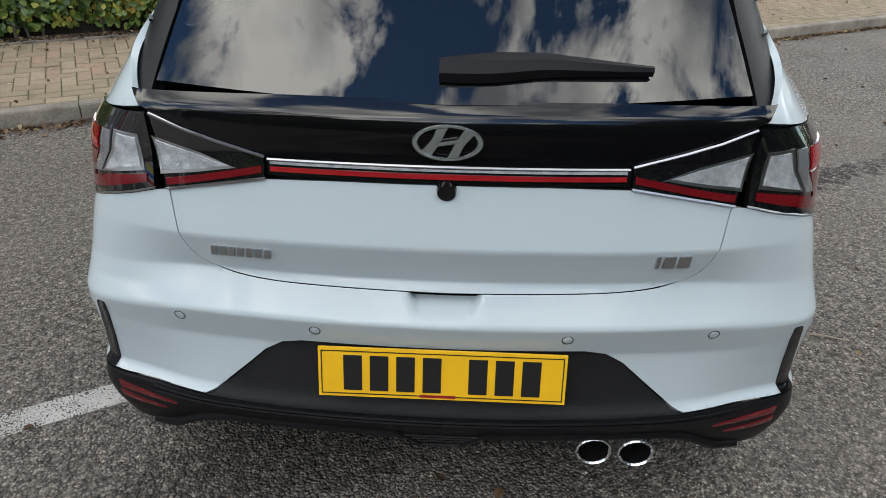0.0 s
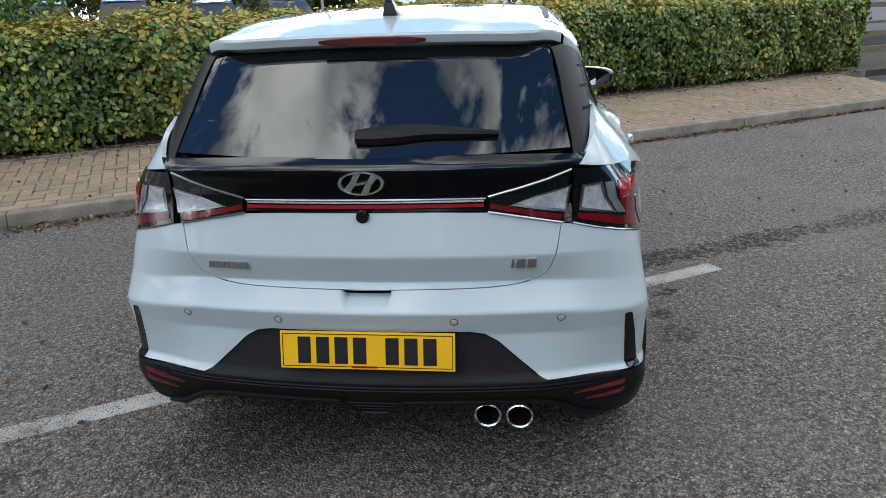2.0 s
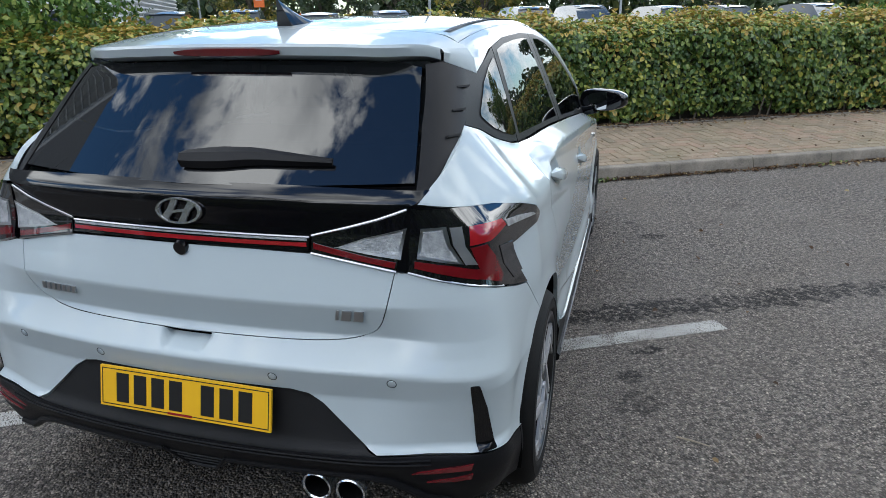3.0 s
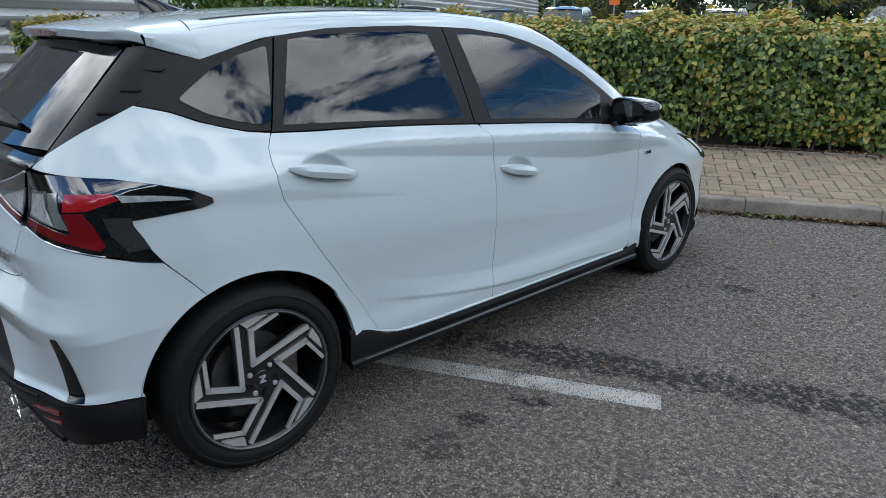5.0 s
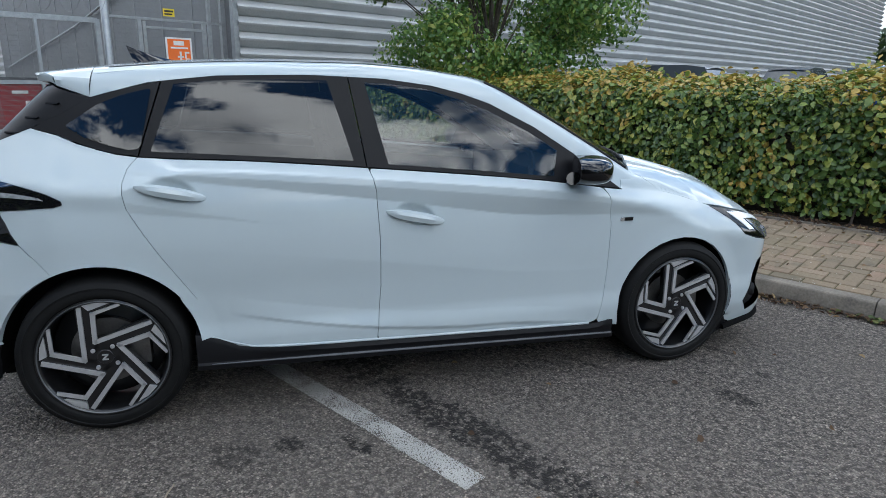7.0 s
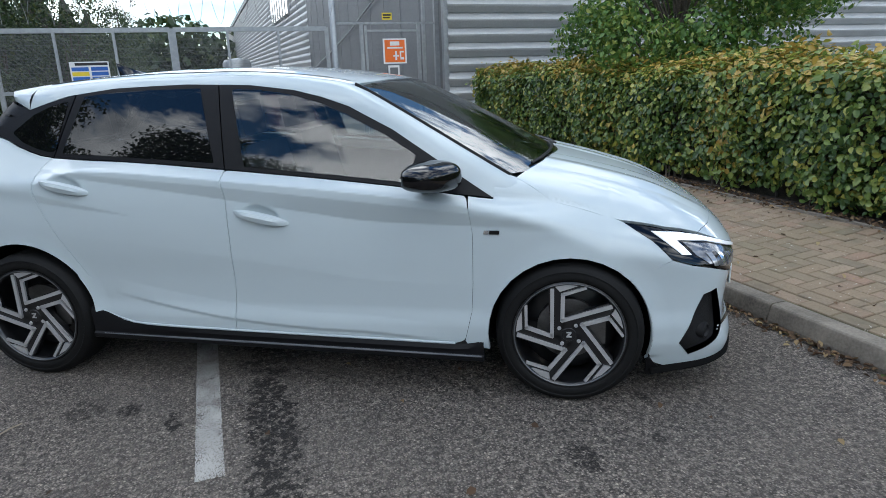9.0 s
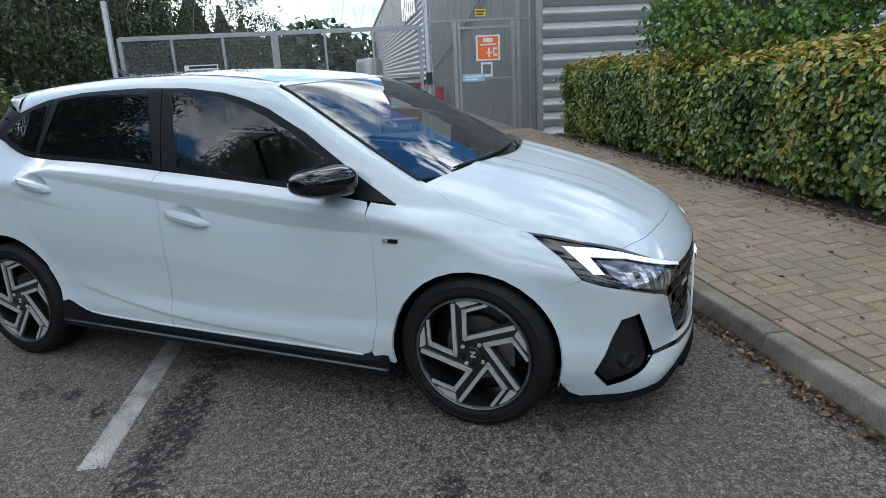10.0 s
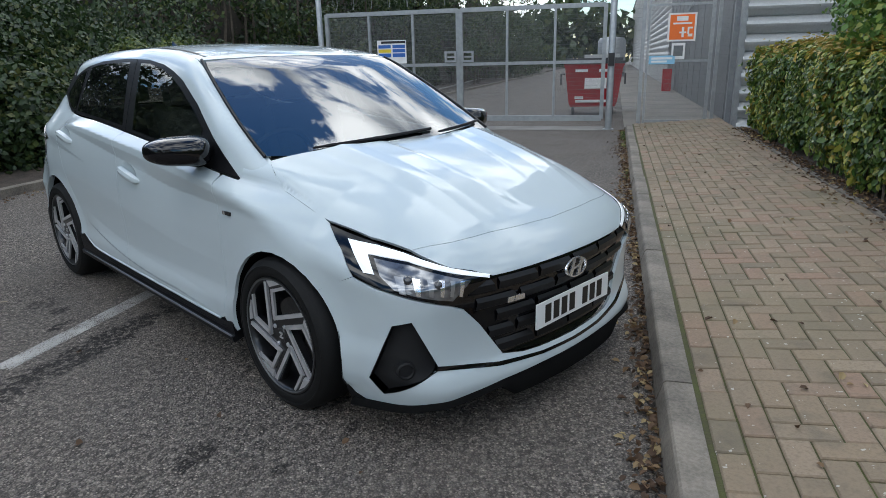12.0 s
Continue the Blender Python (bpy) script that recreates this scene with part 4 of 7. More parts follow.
for i in range(420):
    a = rng.uniform(-10, 190)
    d = rng.uniform(88, 104)
    cs.append(((d * math.cos(radians(a)), d * math.sin(radians(a)), rng.uniform(0.5, 7.5)), (3.2, 3.2, 2.4)))
blob_leaves(cs, [90] * len(cs), 0.9, TREE_LEAF, far_wood, rng, "foliage")
bm = bmesh.new()
for a in np.linspace(-10, 190, 60):
    tube(bm, [(98 * math.cos(radians(a)), 98 * math.sin(radians(a)), 0), (98 * math.cos(radians(a)), 98 * math.sin(radians(a)), 6)], [0.3, 0.1], 5)
part("trunks", bm, BARK, far_wood)["kind"] = "stuff"
# low fence at the end of the hedge
WOOD = mat("weathered_timber", (0.21, 0.17, 0.125), 0.85, vary=0.45, scale=6, fine=0.4, fine_scale=60, bump=0.5, bump_scale=90)
fence = thing("timber_fence", "low weathered timber rail fence at the hedge end", "fence", STREET @ pose(0, 0, 0.1))
for u in (9.5, 11.0):
    part("post", boxed(u - 0.05, u + 0.05, 4.55, 4.65, 0.0, 0.72), WOOD, fence, bevel=0.008)
for z in (0.36, 0.62):
    part("rail", boxed(8.9, 11.1, 4.50, 4.55, z - 0.05, z + 0.05), WOOD, fence, bevel=0.006)
fence2 = thing("timber_fence", "long weathered timber rail fence across the side road", "fence", STREET @ pose(0, 0, 0.1))
for u in np.arange(11.5, 26, 1.8):
    part("post", boxed(u - 0.05, u + 0.05, 8.55, 8.65, 0.0, 1.1), WOOD, fence2, bevel=0.008)
for z in (0.5, 0.95):
    part("rail", boxed(11.4, 26, 8.50, 8.55, z - 0.06, z + 0.06), WOOD, fence2, bevel=0.006)

# ---------------------------------------------------------------- the car's skin as smooth solids
def smax(a, b, k):
    h = np.maximum(k - np.abs(a - b), 0) / k
    return np.maximum(a, b) + h * h * k / 4


BELT = curve((-1.85, -1.70, -1.48, -1.3, -1.14, -0.7, -0.24, 0.55, 0.97, 1.2, 1.5, 1.8, 2.1),
             (1.06, 1.10, 1.172, 1.11, 1.072, 1.05, 1.015, 0.945, 0.89, 0.865, 0.80, 0.73, 0.62))
GH_TAPER = curve((-1.8, -1.48, -1.14, -0.7, -0.24, 0.3, 0.7, 1.0, 1.2), (-0.10, -0.055, -0.016, -0.004, 0, 0.006, 0.008, -0.035, -0.08))
ROOF = curve((-1.56, -1.40, -1.2, -0.9, -0.6, -0.3, 0.0, 0.2, 0.42, 0.6), (1.378, 1.402, 1.425, 1.448, 1.458, 1.458, 1.442, 1.418, 1.382, 1.34))
WIDTH = curve((0.10, 0.15, 0.20, 0.27, 0.33, 0.42, 0.52, 0.65, 0.75, 0.85, 0.95, 1.1), (0.815, 0.832, 0.848, 0.866, 0.868, 0.857, 0.859, 0.868, 0.871, 0.866, 0.852, 0.815))
PLAN = curve((-2.0, -1.8, -1.6, -1.4, -1.1, -0.6, 0.8, 1.2, 1.5, 1.7, 1.9, 2.15), (-0.07, -0.032, -0.020, -0.012, -0.002, 0, 0, -0.006, -0.03, -0.06, -0.11, -0.2))
SHOULDER = curve((-1.8, -1.45, -1.2, -0.9, 0.9, 1.3, 1.8), (0.14, 0.20, 0.13, 0.042, 0.040, 0.07, 0.10))


def creased(xs, ys, r=0.004):
    """Straight runs between knots, with the bends rounded off by r."""
    def at(x):
        x = np.asarray(x, float)
        return sum(np.interp(x + r * k, xs, ys) for k in (-1, -0.5, 0, 0.5, 1)) / 5
    return at


REAR = creased((0.15, 0.24, 0.32, 0.37, 0.40, 0.415, 0.43, 0.47, 0.55, 0.6255, 0.66, 0.69, 0.70, 0.785, 0.85, 0.92, 0.95, 1.00, 1.025, 1.04, 1.055, 1.08, 1.2),
               (-1.80, -1.86, -1.90, -1.927, -1.935, -1.931, -1.912, -1.902, -1.886, -1.9030, -1.874, -1.850, -1.841, -1.864, -1.842, -1.820, -1.813, -1.809, -1.808, -1.799, -1.785, -1.760, -1.70))
REAR_C = creased((0.15, 0.24, 0.32, 0.37, 0.40, 0.415, 0.43, 0.50, 0.56, 0.6175, 0.66, 0.70, 0.785, 0.92, 1.02, 1.04, 1.08, 1.2),
                 (-1.83, -1.885, -1.915, -1.922, -1.920, -1.912, -1.891, -1.892, -1.897, -1.9065, -1.884, -1.868, -1.853, -1.815, -1.80, -1.79, -1.765, -1.70))
FRONT = curve((0.06, 0.12, 0.18, 0.22, 0.26, 0.30, 0.36, 0.46, 0.54, 0.60, 0.66, 0.75), (1.966, 2.046, 2.081, 2.091, 2.081, 2.061, 2.056, 2.061, 2.071, 2.071, 2.041, 1.966))
HOOD = curve((0.8, 1.0, 1.19, 1.38, 1.66, 1.83, 1.95, 2.03, 2.1), (1.08, 1.045, 1.005, 0.96, 0.878, 0.80, 0.735, 0.675, 0.60))
CREASE_TOP = curve((-1.4, -1.12, -0.81, -0.234, 0.084, 0.434, 0.842, 1.172, 1.45), (1.040, 1.020, 0.995, 0.945, 0.916, 0.881, 0.838, 0.794, 0.755))
CREASE_LOW = curve((-1.4, -1.17, -0.81, -0.284, 0.153, 0.441, 0.85, 1.172, 1.45), (1.039, 1.012, 0.967, 0.899, 0.836, 0.798, 0.782, 0.768, 0.754))
WEDGE_TOP = curve((-1.60, -1.408, -1.184, -0.668), (1.005, 0.963, 0.917, 0.816))
WEDGE_LOW = curve((-1.60, -1.359, -1.189, -0.945, -0.668), (0.925, 0.893, 0.878, 0.849, 0.8155))
AX_F, AX_R, WHEEL_Z = 1.288, -1.288, 0.308


def gh_side(y, z):
    d = z - 1.013
    return 0.767 - 0.33 * d - 0.15 * d * d * np.sign(d) + GH_TAPER(y)


def side(y, z):
    low = WIDTH(z) + PLAN(y)
    low = low - 0.095 * np.clip((z - 0.585) / 0.26, 0, 1) * np.clip((-y - 1.42) / 0.38, 0, 1.2)
    for yc, r0 in ((AX_F, 0.345), (AX_R, 0.36)):
        r = np.hypot(y - yc, z - WHEEL_Z)
        low = low + 0.014 * np.clip(1 - (r - r0 + 0.02) / 0.10, 0, 1) ** 1.5 * (z > 0.2)
    low = low + (0.004 * np.clip((0.43 - z) / 0.06, 0, 1) - 0.03 * np.clip((0.36 - z) / 0.1, 0, 1)) * np.clip((-y - 1.62) / 0.1, 0, 1)
    zb = BELT(y)
    xb = gh_side(y, zb)
    d = np.clip((zb - z) / SHOULDER(y), 0, 1)
    s = xb + (low - xb) * (1 - (1 - d) ** 1.25)
    # crisp undercut beneath the shoulder line
    zu, zl = CREASE_TOP(y), CREASE_LOW(y)
    w = np.maximum(zu - zl, 1e-4)
    s = s - 0.30 * w * np.clip((zu - z) / w, 0, 1) * np.clip(1 - (zl - z) / 0.26, 0, 1)
    # fold along the foot of the doors
    fold = 0.32 - 0.08 * y + 0.10 * np.clip(y, -2, 0.4) ** 2
    s = s + (0.008 * np.clip(1 - (z - fold) / 0.07, 0, 1) - 0.006 * np.clip((fold - z) / 0.014, 0, 1)) * np.clip((0.80 - np.abs(y + 0.02)) / 0.2, 0, 1)
    # second wedge running forward from the tail lamp
    zu, zl = WEDGE_TOP(y), WEDGE_LOW(y)
    w = np.maximum(zu - zl, 1e-4)
    return s - 0.21 * w * np.clip((zu - z) / w, 0, 1) * np.clip(1 - (zl - z) / 0.14, 0, 1) * np.clip((y + 1.60) / 0.30, 0, 1)


def f_lower(x, y, z):
    ax = np.abs(x)
    a = ax - side(y, z)
    w = np.clip((ax - 0.50) / 0.22, 0, 1)
    w = w * w * (3 - 2 * w)
    c = REAR(z) * (1 - w) + REAR_C(z) * w + 0.12 * ax**2 + 0.10 * ax**6 - y
    d = y - (FRONT(z) - 0.25 * ax**2 - 0.10 * ax**6)
    f = smax(smax(a, c, 0.085), d, 0.10)
    hood = HOOD(y) - 0.05 * ax**2 - (0.25 + 0.17 * np.clip((y - 1.05) / 0.4, 0, 1)) * ax**4
    hood = hood + 0.011 * np.clip(1 - np.abs(ax - 0.42 - 0.12 * (1.2 - y)) / 0.085, 0, 1) * np.clip((2.0 - y) / 0.3, 0, 1)
    hood = hood + 0.006 * np.clip((ax - 0.13 - 0.16 * (1.6 - y)) / 0.035, 0, 1) * np.clip((1.9 - y) / 0.5, 0, 1)
    top = np.where(y > 0.95, hood, BELT(y) + 0.03 + 0.08 * np.clip((-1.1 - y) / 0.25, 0, 1))
    return smax(f, z - top, 0.05)


def f_green(x, y, z):
    ax = np.abs(x)
    a = ax - gh_side(y, z)
    b = z - (ROOF(y) - 0.06 * ax**2 - 0.22 * ax**6)
    w = ((y - (1.26 - (z - 0.98) * 1.75 - 0.53 * (z - 0.98) * np.abs(z - 0.98) - 0.50 * ax**2))) * 0.45
    r = (-1.77 + (z - 1.07) * 1.02 + 0.22 * ax**2 - y) * 0.7
    f = smax(a, b, 0.07)
    f = smax(f, w, 0.03)
    return smax(f, r, 0.07)


def solve(f, o, d, far=1.6):
    """Where rays from inside leave the solid f."""
    lo, hi = np.zeros(len(o)), np.full(len(o), far)
    for _ in range(34):
        mid = (lo + hi) / 2
        p = o + d * mid[:, None]
        ins = f(p[:, 0], p[:, 1], p[:, 2]) < 0
        lo, hi = np.where(ins, mid, lo), np.where(ins, hi, mid)
    return o + d * hi[:, None]


def grad(f, p, e=0.005):
    g = np.stack([f(*(p + e * np.eye(3)[i]).T) - f(*(p - e * np.eye(3)[i]).T) for i in range(3)], 1)
    return g / np.linalg.norm(g, axis=1)[:, None]


class Chart:
    """Maps a stretch of the skin to a flat sheet and back along rays."""

    def __init__(self, kind, y0=0.0, f=None):
        self.kind, self.y0, self.f = kind, y0, f

    def flat(self, p):
        x, y, z = np.asarray(p, float).T
        if self.kind == "side":
            return np.stack([y, z], 1)
        if self.kind == "top":
            return np.stack([x, y], 1)
        if self.kind == "back":
            return np.stack([x, z], 1)
        if self.kind == "roll":
            return np.stack([y, np.arctan2(z - self.y0, x) * 0.75], 1)
        s = -1 if self.kind == "rear" else 1
        return np.stack([np.arctan2(x, s * (y - self.y0)) * 0.9, z], 1)

    def lift(self, q):
        n = len(q)
        o, d = np.zeros((n, 3)), np.zeros((n, 3))
        if self.kind == "side":
            o[:, 0], o[:, 1], o[:, 2], d[:, 0] = 0.2, q[:, 0], q[:, 1], 1
        elif self.kind == "top":
            o[:, 0], o[:, 1], o[:, 2], d[:, 2] = q[:, 0], q[:, 1], 0.45, 1
        elif self.kind == "roll":
            a = q[:, 1] / 0.75
            o[:, 1], o[:, 2], d[:, 0], d[:, 2] = q[:, 0], self.y0, np.cos(a), np.sin(a)
        elif self.kind == "back":
            o[:, 0], o[:, 1], o[:, 2], d[:, 1] = q[:, 0], -0.9, q[:, 1], -1
        else:
            s = -1 if self.kind == "rear" else 1
            a = q[:, 0] / 0.9
            o[:, 1], o[:, 2] = self.y0, q[:, 1]
            d[:, 0], d[:, 1] = np.sin(a), s * np.cos(a)
        return solve(self.f, o, d)


SIDE, SIDE_G = Chart("side", f=f_lower), Chart("side", f=f_green)
TOP, TOP_G = Chart("top", f=f_lower), Chart("top", f=f_green)
BACK, BACK_G = Chart("back", f=f_lower), Chart("back", f=f_green)
REAR_W, FRONT_W = Chart("rear", -0.75, f_lower), Chart("front", 1.0, f_lower)
REAR_G = Chart("rear", -0.9, f_green)
ROLL, ROLL_G = Chart("roll", 0.45, f_lower), Chart("roll", 0.6, f_green)


def sd(y, z):
    return tuple(SIDE.lift(np.array([[y, z]]))[0])


def sg(y, z):
    return tuple(SIDE_G.lift(np.array([[y, z]]))[0])


def rr(x, z):
    return tuple(BACK.lift(np.array([[x, z]]))[0])


def rg(x, z):
    return tuple(BACK_G.lift(np.array([[x, z]]))[0])


def ff(x, z):
    o = np.array([[x, 1.0, z]])
    return tuple(solve(f_lower, o, np.array([[0, 1.0, 0]]))[0])


def tp(x, y):
    return tuple(TOP.lift(np.array([[x, y]]))[0])


def tg(x, y):
    return tuple(TOP_G.lift(np.array([[x, y]]))[0])


def arc(yc, zc, r, a0, a1, n=14):
    return [(yc + r * math.cos(radians(a)), zc + r * math.sin(radians(a))) for a in np.linspace(a0, a1, n)]


def inside(q, poly):
    x, y = q[:, 0], q[:, 1]
    r = np.zeros(len(q), bool)
    for (x0, y0), (x1, y1) in zip(poly, np.roll(poly, -1, 0)):
        if y0 != y1:
            r ^= ((y0 > y) != (y1 > y)) & (x < (x1 - x0) * (y - y0) / (y1 - y0) + x0)
    return r


def round_off(poly, r):
    """Rounds the sharp corners of an outline."""
    out, n = [], len(poly)
    for i in range(n):
        p, a, b = poly[i], poly[i - 1], poly[(i + 1) % n]
        va, vb = a - p, b - p
        la, lb = np.linalg.norm(va), np.linalg.norm(vb)
        if np.dot(va, vb) / (la * lb + 1e-9) > -0.94:
            ca, cb = p + va / la * min(r, la * 0.45), p + vb / lb * min(r, lb * 0.45)
            out += [(1 - t) ** 2 * ca + 2 * t * (1 - t) * p + t * t * cb for t in (0, 0.25, 0.5, 0.75, 1)]
        else:
            out.append(p)
    return np.array(out)


def outline(q, h):
    out = []
    for a, b in zip(q, np.roll(q, -1, 0)):
        k = max(1, int(np.ceil(np.linalg.norm(b - a) / h)))
        out += [a + (b - a) * i / k for i in range(k)]
    return np.array(out)


def shrink(q, g):
    area = 0.5 * np.sum(q[:, 0] * np.roll(q[:, 1], -1) - np.roll(q[:, 0], -1) * q[:, 1])
    t = np.roll(q, -1, 0) - np.roll(q, 1, 0)
    t /= np.linalg.norm(t, axis=1)[:, None] + 1e-9
    return q + np.stack([-t[:, 1], t[:, 0]], 1) * g * np.sign(area)


def panel(name, chart, pts, material, parent, h=0.022, off=0.0, rim=0.014, gap=0.0013, mirror=False, holes=(), label="", corner=0.0, dent=None, soft=0.005):
    """A piece of the skin inside an outline of points in space, with its own turned-in edge."""
    from mathutils.geometry import delaunay_2d_cdt

    def prep(ps, g):
        q = chart.flat(ps)
        if corner:
            q = round_off(q, corner)
        return shrink(outline(q, h * 0.8), g)
    q = prep(pts, gap)
    rings = [q] + [prep(p, -gap) for p in holes]
    lo, hi = q.min(0), q.max(0)
    gx, gy = np.meshgrid(np.arange(lo[0], hi[0], h), np.arange(lo[1], hi[1], h * 0.866))
    gx[1::2] += h / 2
    g = np.stack([gx.ravel(), gy.ravel()], 1)
    g = g[inside(g, q)]
    for ring in rings[1:]:
        g = g[~inside(g, ring)]
    if len(g):
        keep = np.ones(len(g), bool)
        for ring in rings:
            keep &= np.min(np.hypot(g[:, None, 0] - ring[None, :, 0], g[:, None, 1] - ring[None, :, 1]), 1) > h * 0.5
        g = g[keep]
    allp, faces, k = [], [], 0
    for ring in rings:
        faces.append(list(range(k, k + len(ring))))
        k += len(ring)
    allp = np.concatenate(rings + [g]) if len(g) else np.concatenate(rings)
    v, _, tri, *_ = delaunay_2d_cdt([Vector(p) for p in allp], [], faces, 1, 1e-6)
    v = np.array([tuple(p) for p in v])
    tri = np.array([t for t in tri if len(t) == 3])
    cen = v[tri].mean(1)
    ok = inside(cen, q)
    for ring in rings[1:]:
        ok &= ~inside(cen, ring)
    tri = tri[ok]
    p = chart.lift(v)
    nm = grad(chart.f, p, soft)
    if dent is not None:
        sunk = dent(p)
        p = p - nm * sunk[:, None]
    p = p + nm * off
    fn = np.cross(p[tri[:, 1]] - p[tri[:, 0]], p[tri[:, 2]] - p[tri[:, 0]])
    flip = np.einsum("ij,ij->i", fn, nm[tri[:, 0]]) < 0
    tri[flip] = tri[flip][:, ::-1]
    if dent is not None:
        fn = np.cross(p[tri[:, 1]] - p[tri[:, 0]], p[tri[:, 2]] - p[tri[:, 0]])
        bent = np.zeros_like(p)
        for i in range(3):
            np.add.at(bent, tri[:, i], fn)
        bent /= np.linalg.norm(bent, axis=1)[:, None] + 1e-12
        hit = np.zeros(len(p), bool)
        for t in tri[(sunk > 1e-5)[tri].any(1)]:
            hit[t] = True
        nm = np.where(hit[:, None], bent, nm)
    P, Nn, F = list(p), list(nm), [tuple(t) for t in tri]
    count = {}
    for t in tri:
        for a, b in ((t[0], t[1]), (t[1], t[2]), (t[2], t[0])):
            key = (min(a, b), max(a, b))
            count[key] = None if key in count else (a, b)
    for e in count.values():
        if e and rim:
            a, b = e
            n1 = np.cross(p[b] - p[a], nm[a])
            n1 = n1 / (np.linalg.norm(n1) + 1e-9)
            base = len(P)
            P += [p[a], p[b], p[b] - nm[b] * rim, p[a] - nm[a] * rim]
            Nn += [n1] * 4
            F.append((base, base + 3, base + 2, base + 1))
    P, Nn = np.array(P), np.array(Nn)
    if mirror:
        P, Nn = P * (-1, 1, 1), Nn * (-1, 1, 1)
        F = [f[::-1] for f in F]
    me = bpy.data.meshes.new(name)
    me.from_pydata(P.tolist(), [], F)
    me.shade_smooth()
    me.normals_split_custom_set_from_vertices(Nn.tolist())
    me.materials.append(material)
    ob = new(name, me)
    ob.parent = parent
    if label:
        ob["label"] = label
    return ob

# ---------------------------------------------------------------- the car
PAINT = mat("white_pearl_paint", (0.478, 0.541, 0.562), 0.5, 0.0, 1.0, 0.015, spec=0.2, vary=0.03, scale=3, fine=0.02, fine_scale=900)
# grey of the reflection painted along the sill ledge
SILL_SHEEN = mat("sill_sheen_grey", (0.11, 0.115, 0.125), 0.35, vary=0.1, fine=0.1)
PAINT.node_tree.nodes["Principled BSDF"].inputs["Coat IOR"].default_value = 1.43
LENS = mat("dark_lens", (0.006, 0.006, 0.008), 0.03, 0, 1.0, 0.01, spec=0.9, vary=0.2, scale=5)
GLOSS = mat("gloss_black", (0.004, 0.004, 0.005), 0.06, 0, 0.0, 0.02, vary=0.2, scale=5)
TRIM = mat("black_trim", (0.009, 0.009, 0.0105), 0.42, 0, 0, spec=0.2, vary=0.3, scale=6, fine=0.3, fine_scale=300, bump=0.1, bump_scale=700)
GRAIN = mat("grained_plastic", (0.014, 0.014, 0.015), 0.62, 0, 0, spec=0.3, vary=0.3, scale=5, fine=0.4, fine_scale=500, bump=0.35, bump_scale=900)
RUBBER = mat("tyre_rubber", (0.007, 0.007, 0.007), 0.7, 0, 0, spec=0.25, vary=0.4, scale=12, fine=0.3, fine_scale=160, bump=0.15, bump_scale=300)
CHROME = mat("bright_metal", (0.74, 0.75, 0.76), 0.16, 0.85, vary=0.1, scale=30)
SATIN = mat("satin_silver", (0.50, 0.51, 0.53), 0.3, 1.0, vary=0.15, scale=25)
DARK_SATIN = mat("dark_satin_metal", (0.13, 0.135, 0.14), 0.45, 0.5, vary=0.2, scale=12)
CUT = mat("machined_alloy", (0.66, 0.66, 0.67), 0.32, 0.6, vary=0.12, scale=20, fine=0.1, fine_scale=500, bump=0.03, bump_scale=1500)
DARK_ALLOY = mat("dark_alloy", (0.010, 0.010, 0.011), 0.3, 0.0, 0.3, vary=0.3, scale=15)
STEEL = mat("brake_steel", (0.22, 0.21, 0.20), 0.45, 0.9, vary=0.4, scale=18, fine=0.2)
VOID = mat("wheelhouse_black", (0.006, 0.006, 0.006), 0.9, spec=0.1, vary=0.4, scale=9, bump=0.2, bump_scale=150)
RED_LENS = mat("red_lens", (0.34, 0.012, 0.018), 0.08, 0, 1.0, 0.02, vary=0.35, scale=30)
RED_DARK = mat("deep_red_lens", (0.15, 0.006, 0.010), 0.1, 0, 1.0, 0.02, vary=0.3, scale=40)
CLEAR = mat("clear_lens_chrome", (0.66, 0.68, 0.70), 0.15, 0.35, 1.0, 0.02, vary=0.6, scale=45, dark=(0.20, 0.21, 0.22), fine=0.2, fine_scale=200, bump=0.25, bump_scale=140)
HEAD = mat("lamp_interior", (0.26, 0.27, 0.29), 0.12, 0.6, 1.0, 0.02, vary=0.8, scale=28, dark=(0.04, 0.04, 0.045))
HEAD2 = mat("lamp_bezel", (0.36, 0.37, 0.39), 0.2, 0.6, 1.0, 0.02, vary=0.3, scale=20)
SMOKED = mat("smoked_lens", (0.035, 0.035, 0.04), 0.08, 0, 1.0, 0.02, vary=0.4, scale=30)
DRL = mat("daytime_lamp", (0.85, 0.88, 0.9), 0.2, 0, 1.0, emit=((0.93, 0.97, 1.0), 0.55), vary=0.02)
FIN = mat("grille_black", (0.012, 0.012, 0.013), 0.4, 0, 0, spec=0.28, vary=0.3, scale=9)
YELLOW = mat("plate_yellow", (0.90, 0.50, 0.012), 0.35, 0, 0.3, vary=0.06, scale=20)
PLATE_W = mat("plate_white", (0.76, 0.77, 0.76), 0.35, 0, 0.3, vary=0.06, scale=20)
MIRROR = mat("mirror_glass", (0.55, 0.57, 0.60), 0.02, 1.0, vary=0.05, scale=20)
INK = mat("plate_black", (0.01, 0.01, 0.01), 0.45, vary=0.2, scale=40)
CLOTH = mat("seat_cloth", (0.15, 0.152, 0.16), 0.85, vary=0.3, scale=14, fine=0.4, fine_scale=400, bump=0.3, bump_scale=700)
LINING = mat("roof_lining", (0.66, 0.65, 0.61), 0.95, vary=0.1, scale=20, fine=0.2, fine_scale=300)
DASH = mat("dash_plastic", (0.07, 0.07, 0.072), 0.6, vary=0.3, scale=10, bump=0.2, bump_scale=600)
PRIVACY = glass_mat("privacy_glass", (0.16, 0.17, 0.18), 0.75, ior=1.52)
WINDOW = glass_mat("window_glass", (0.84, 0.90, 0.88), 0.98, ior=1.65)
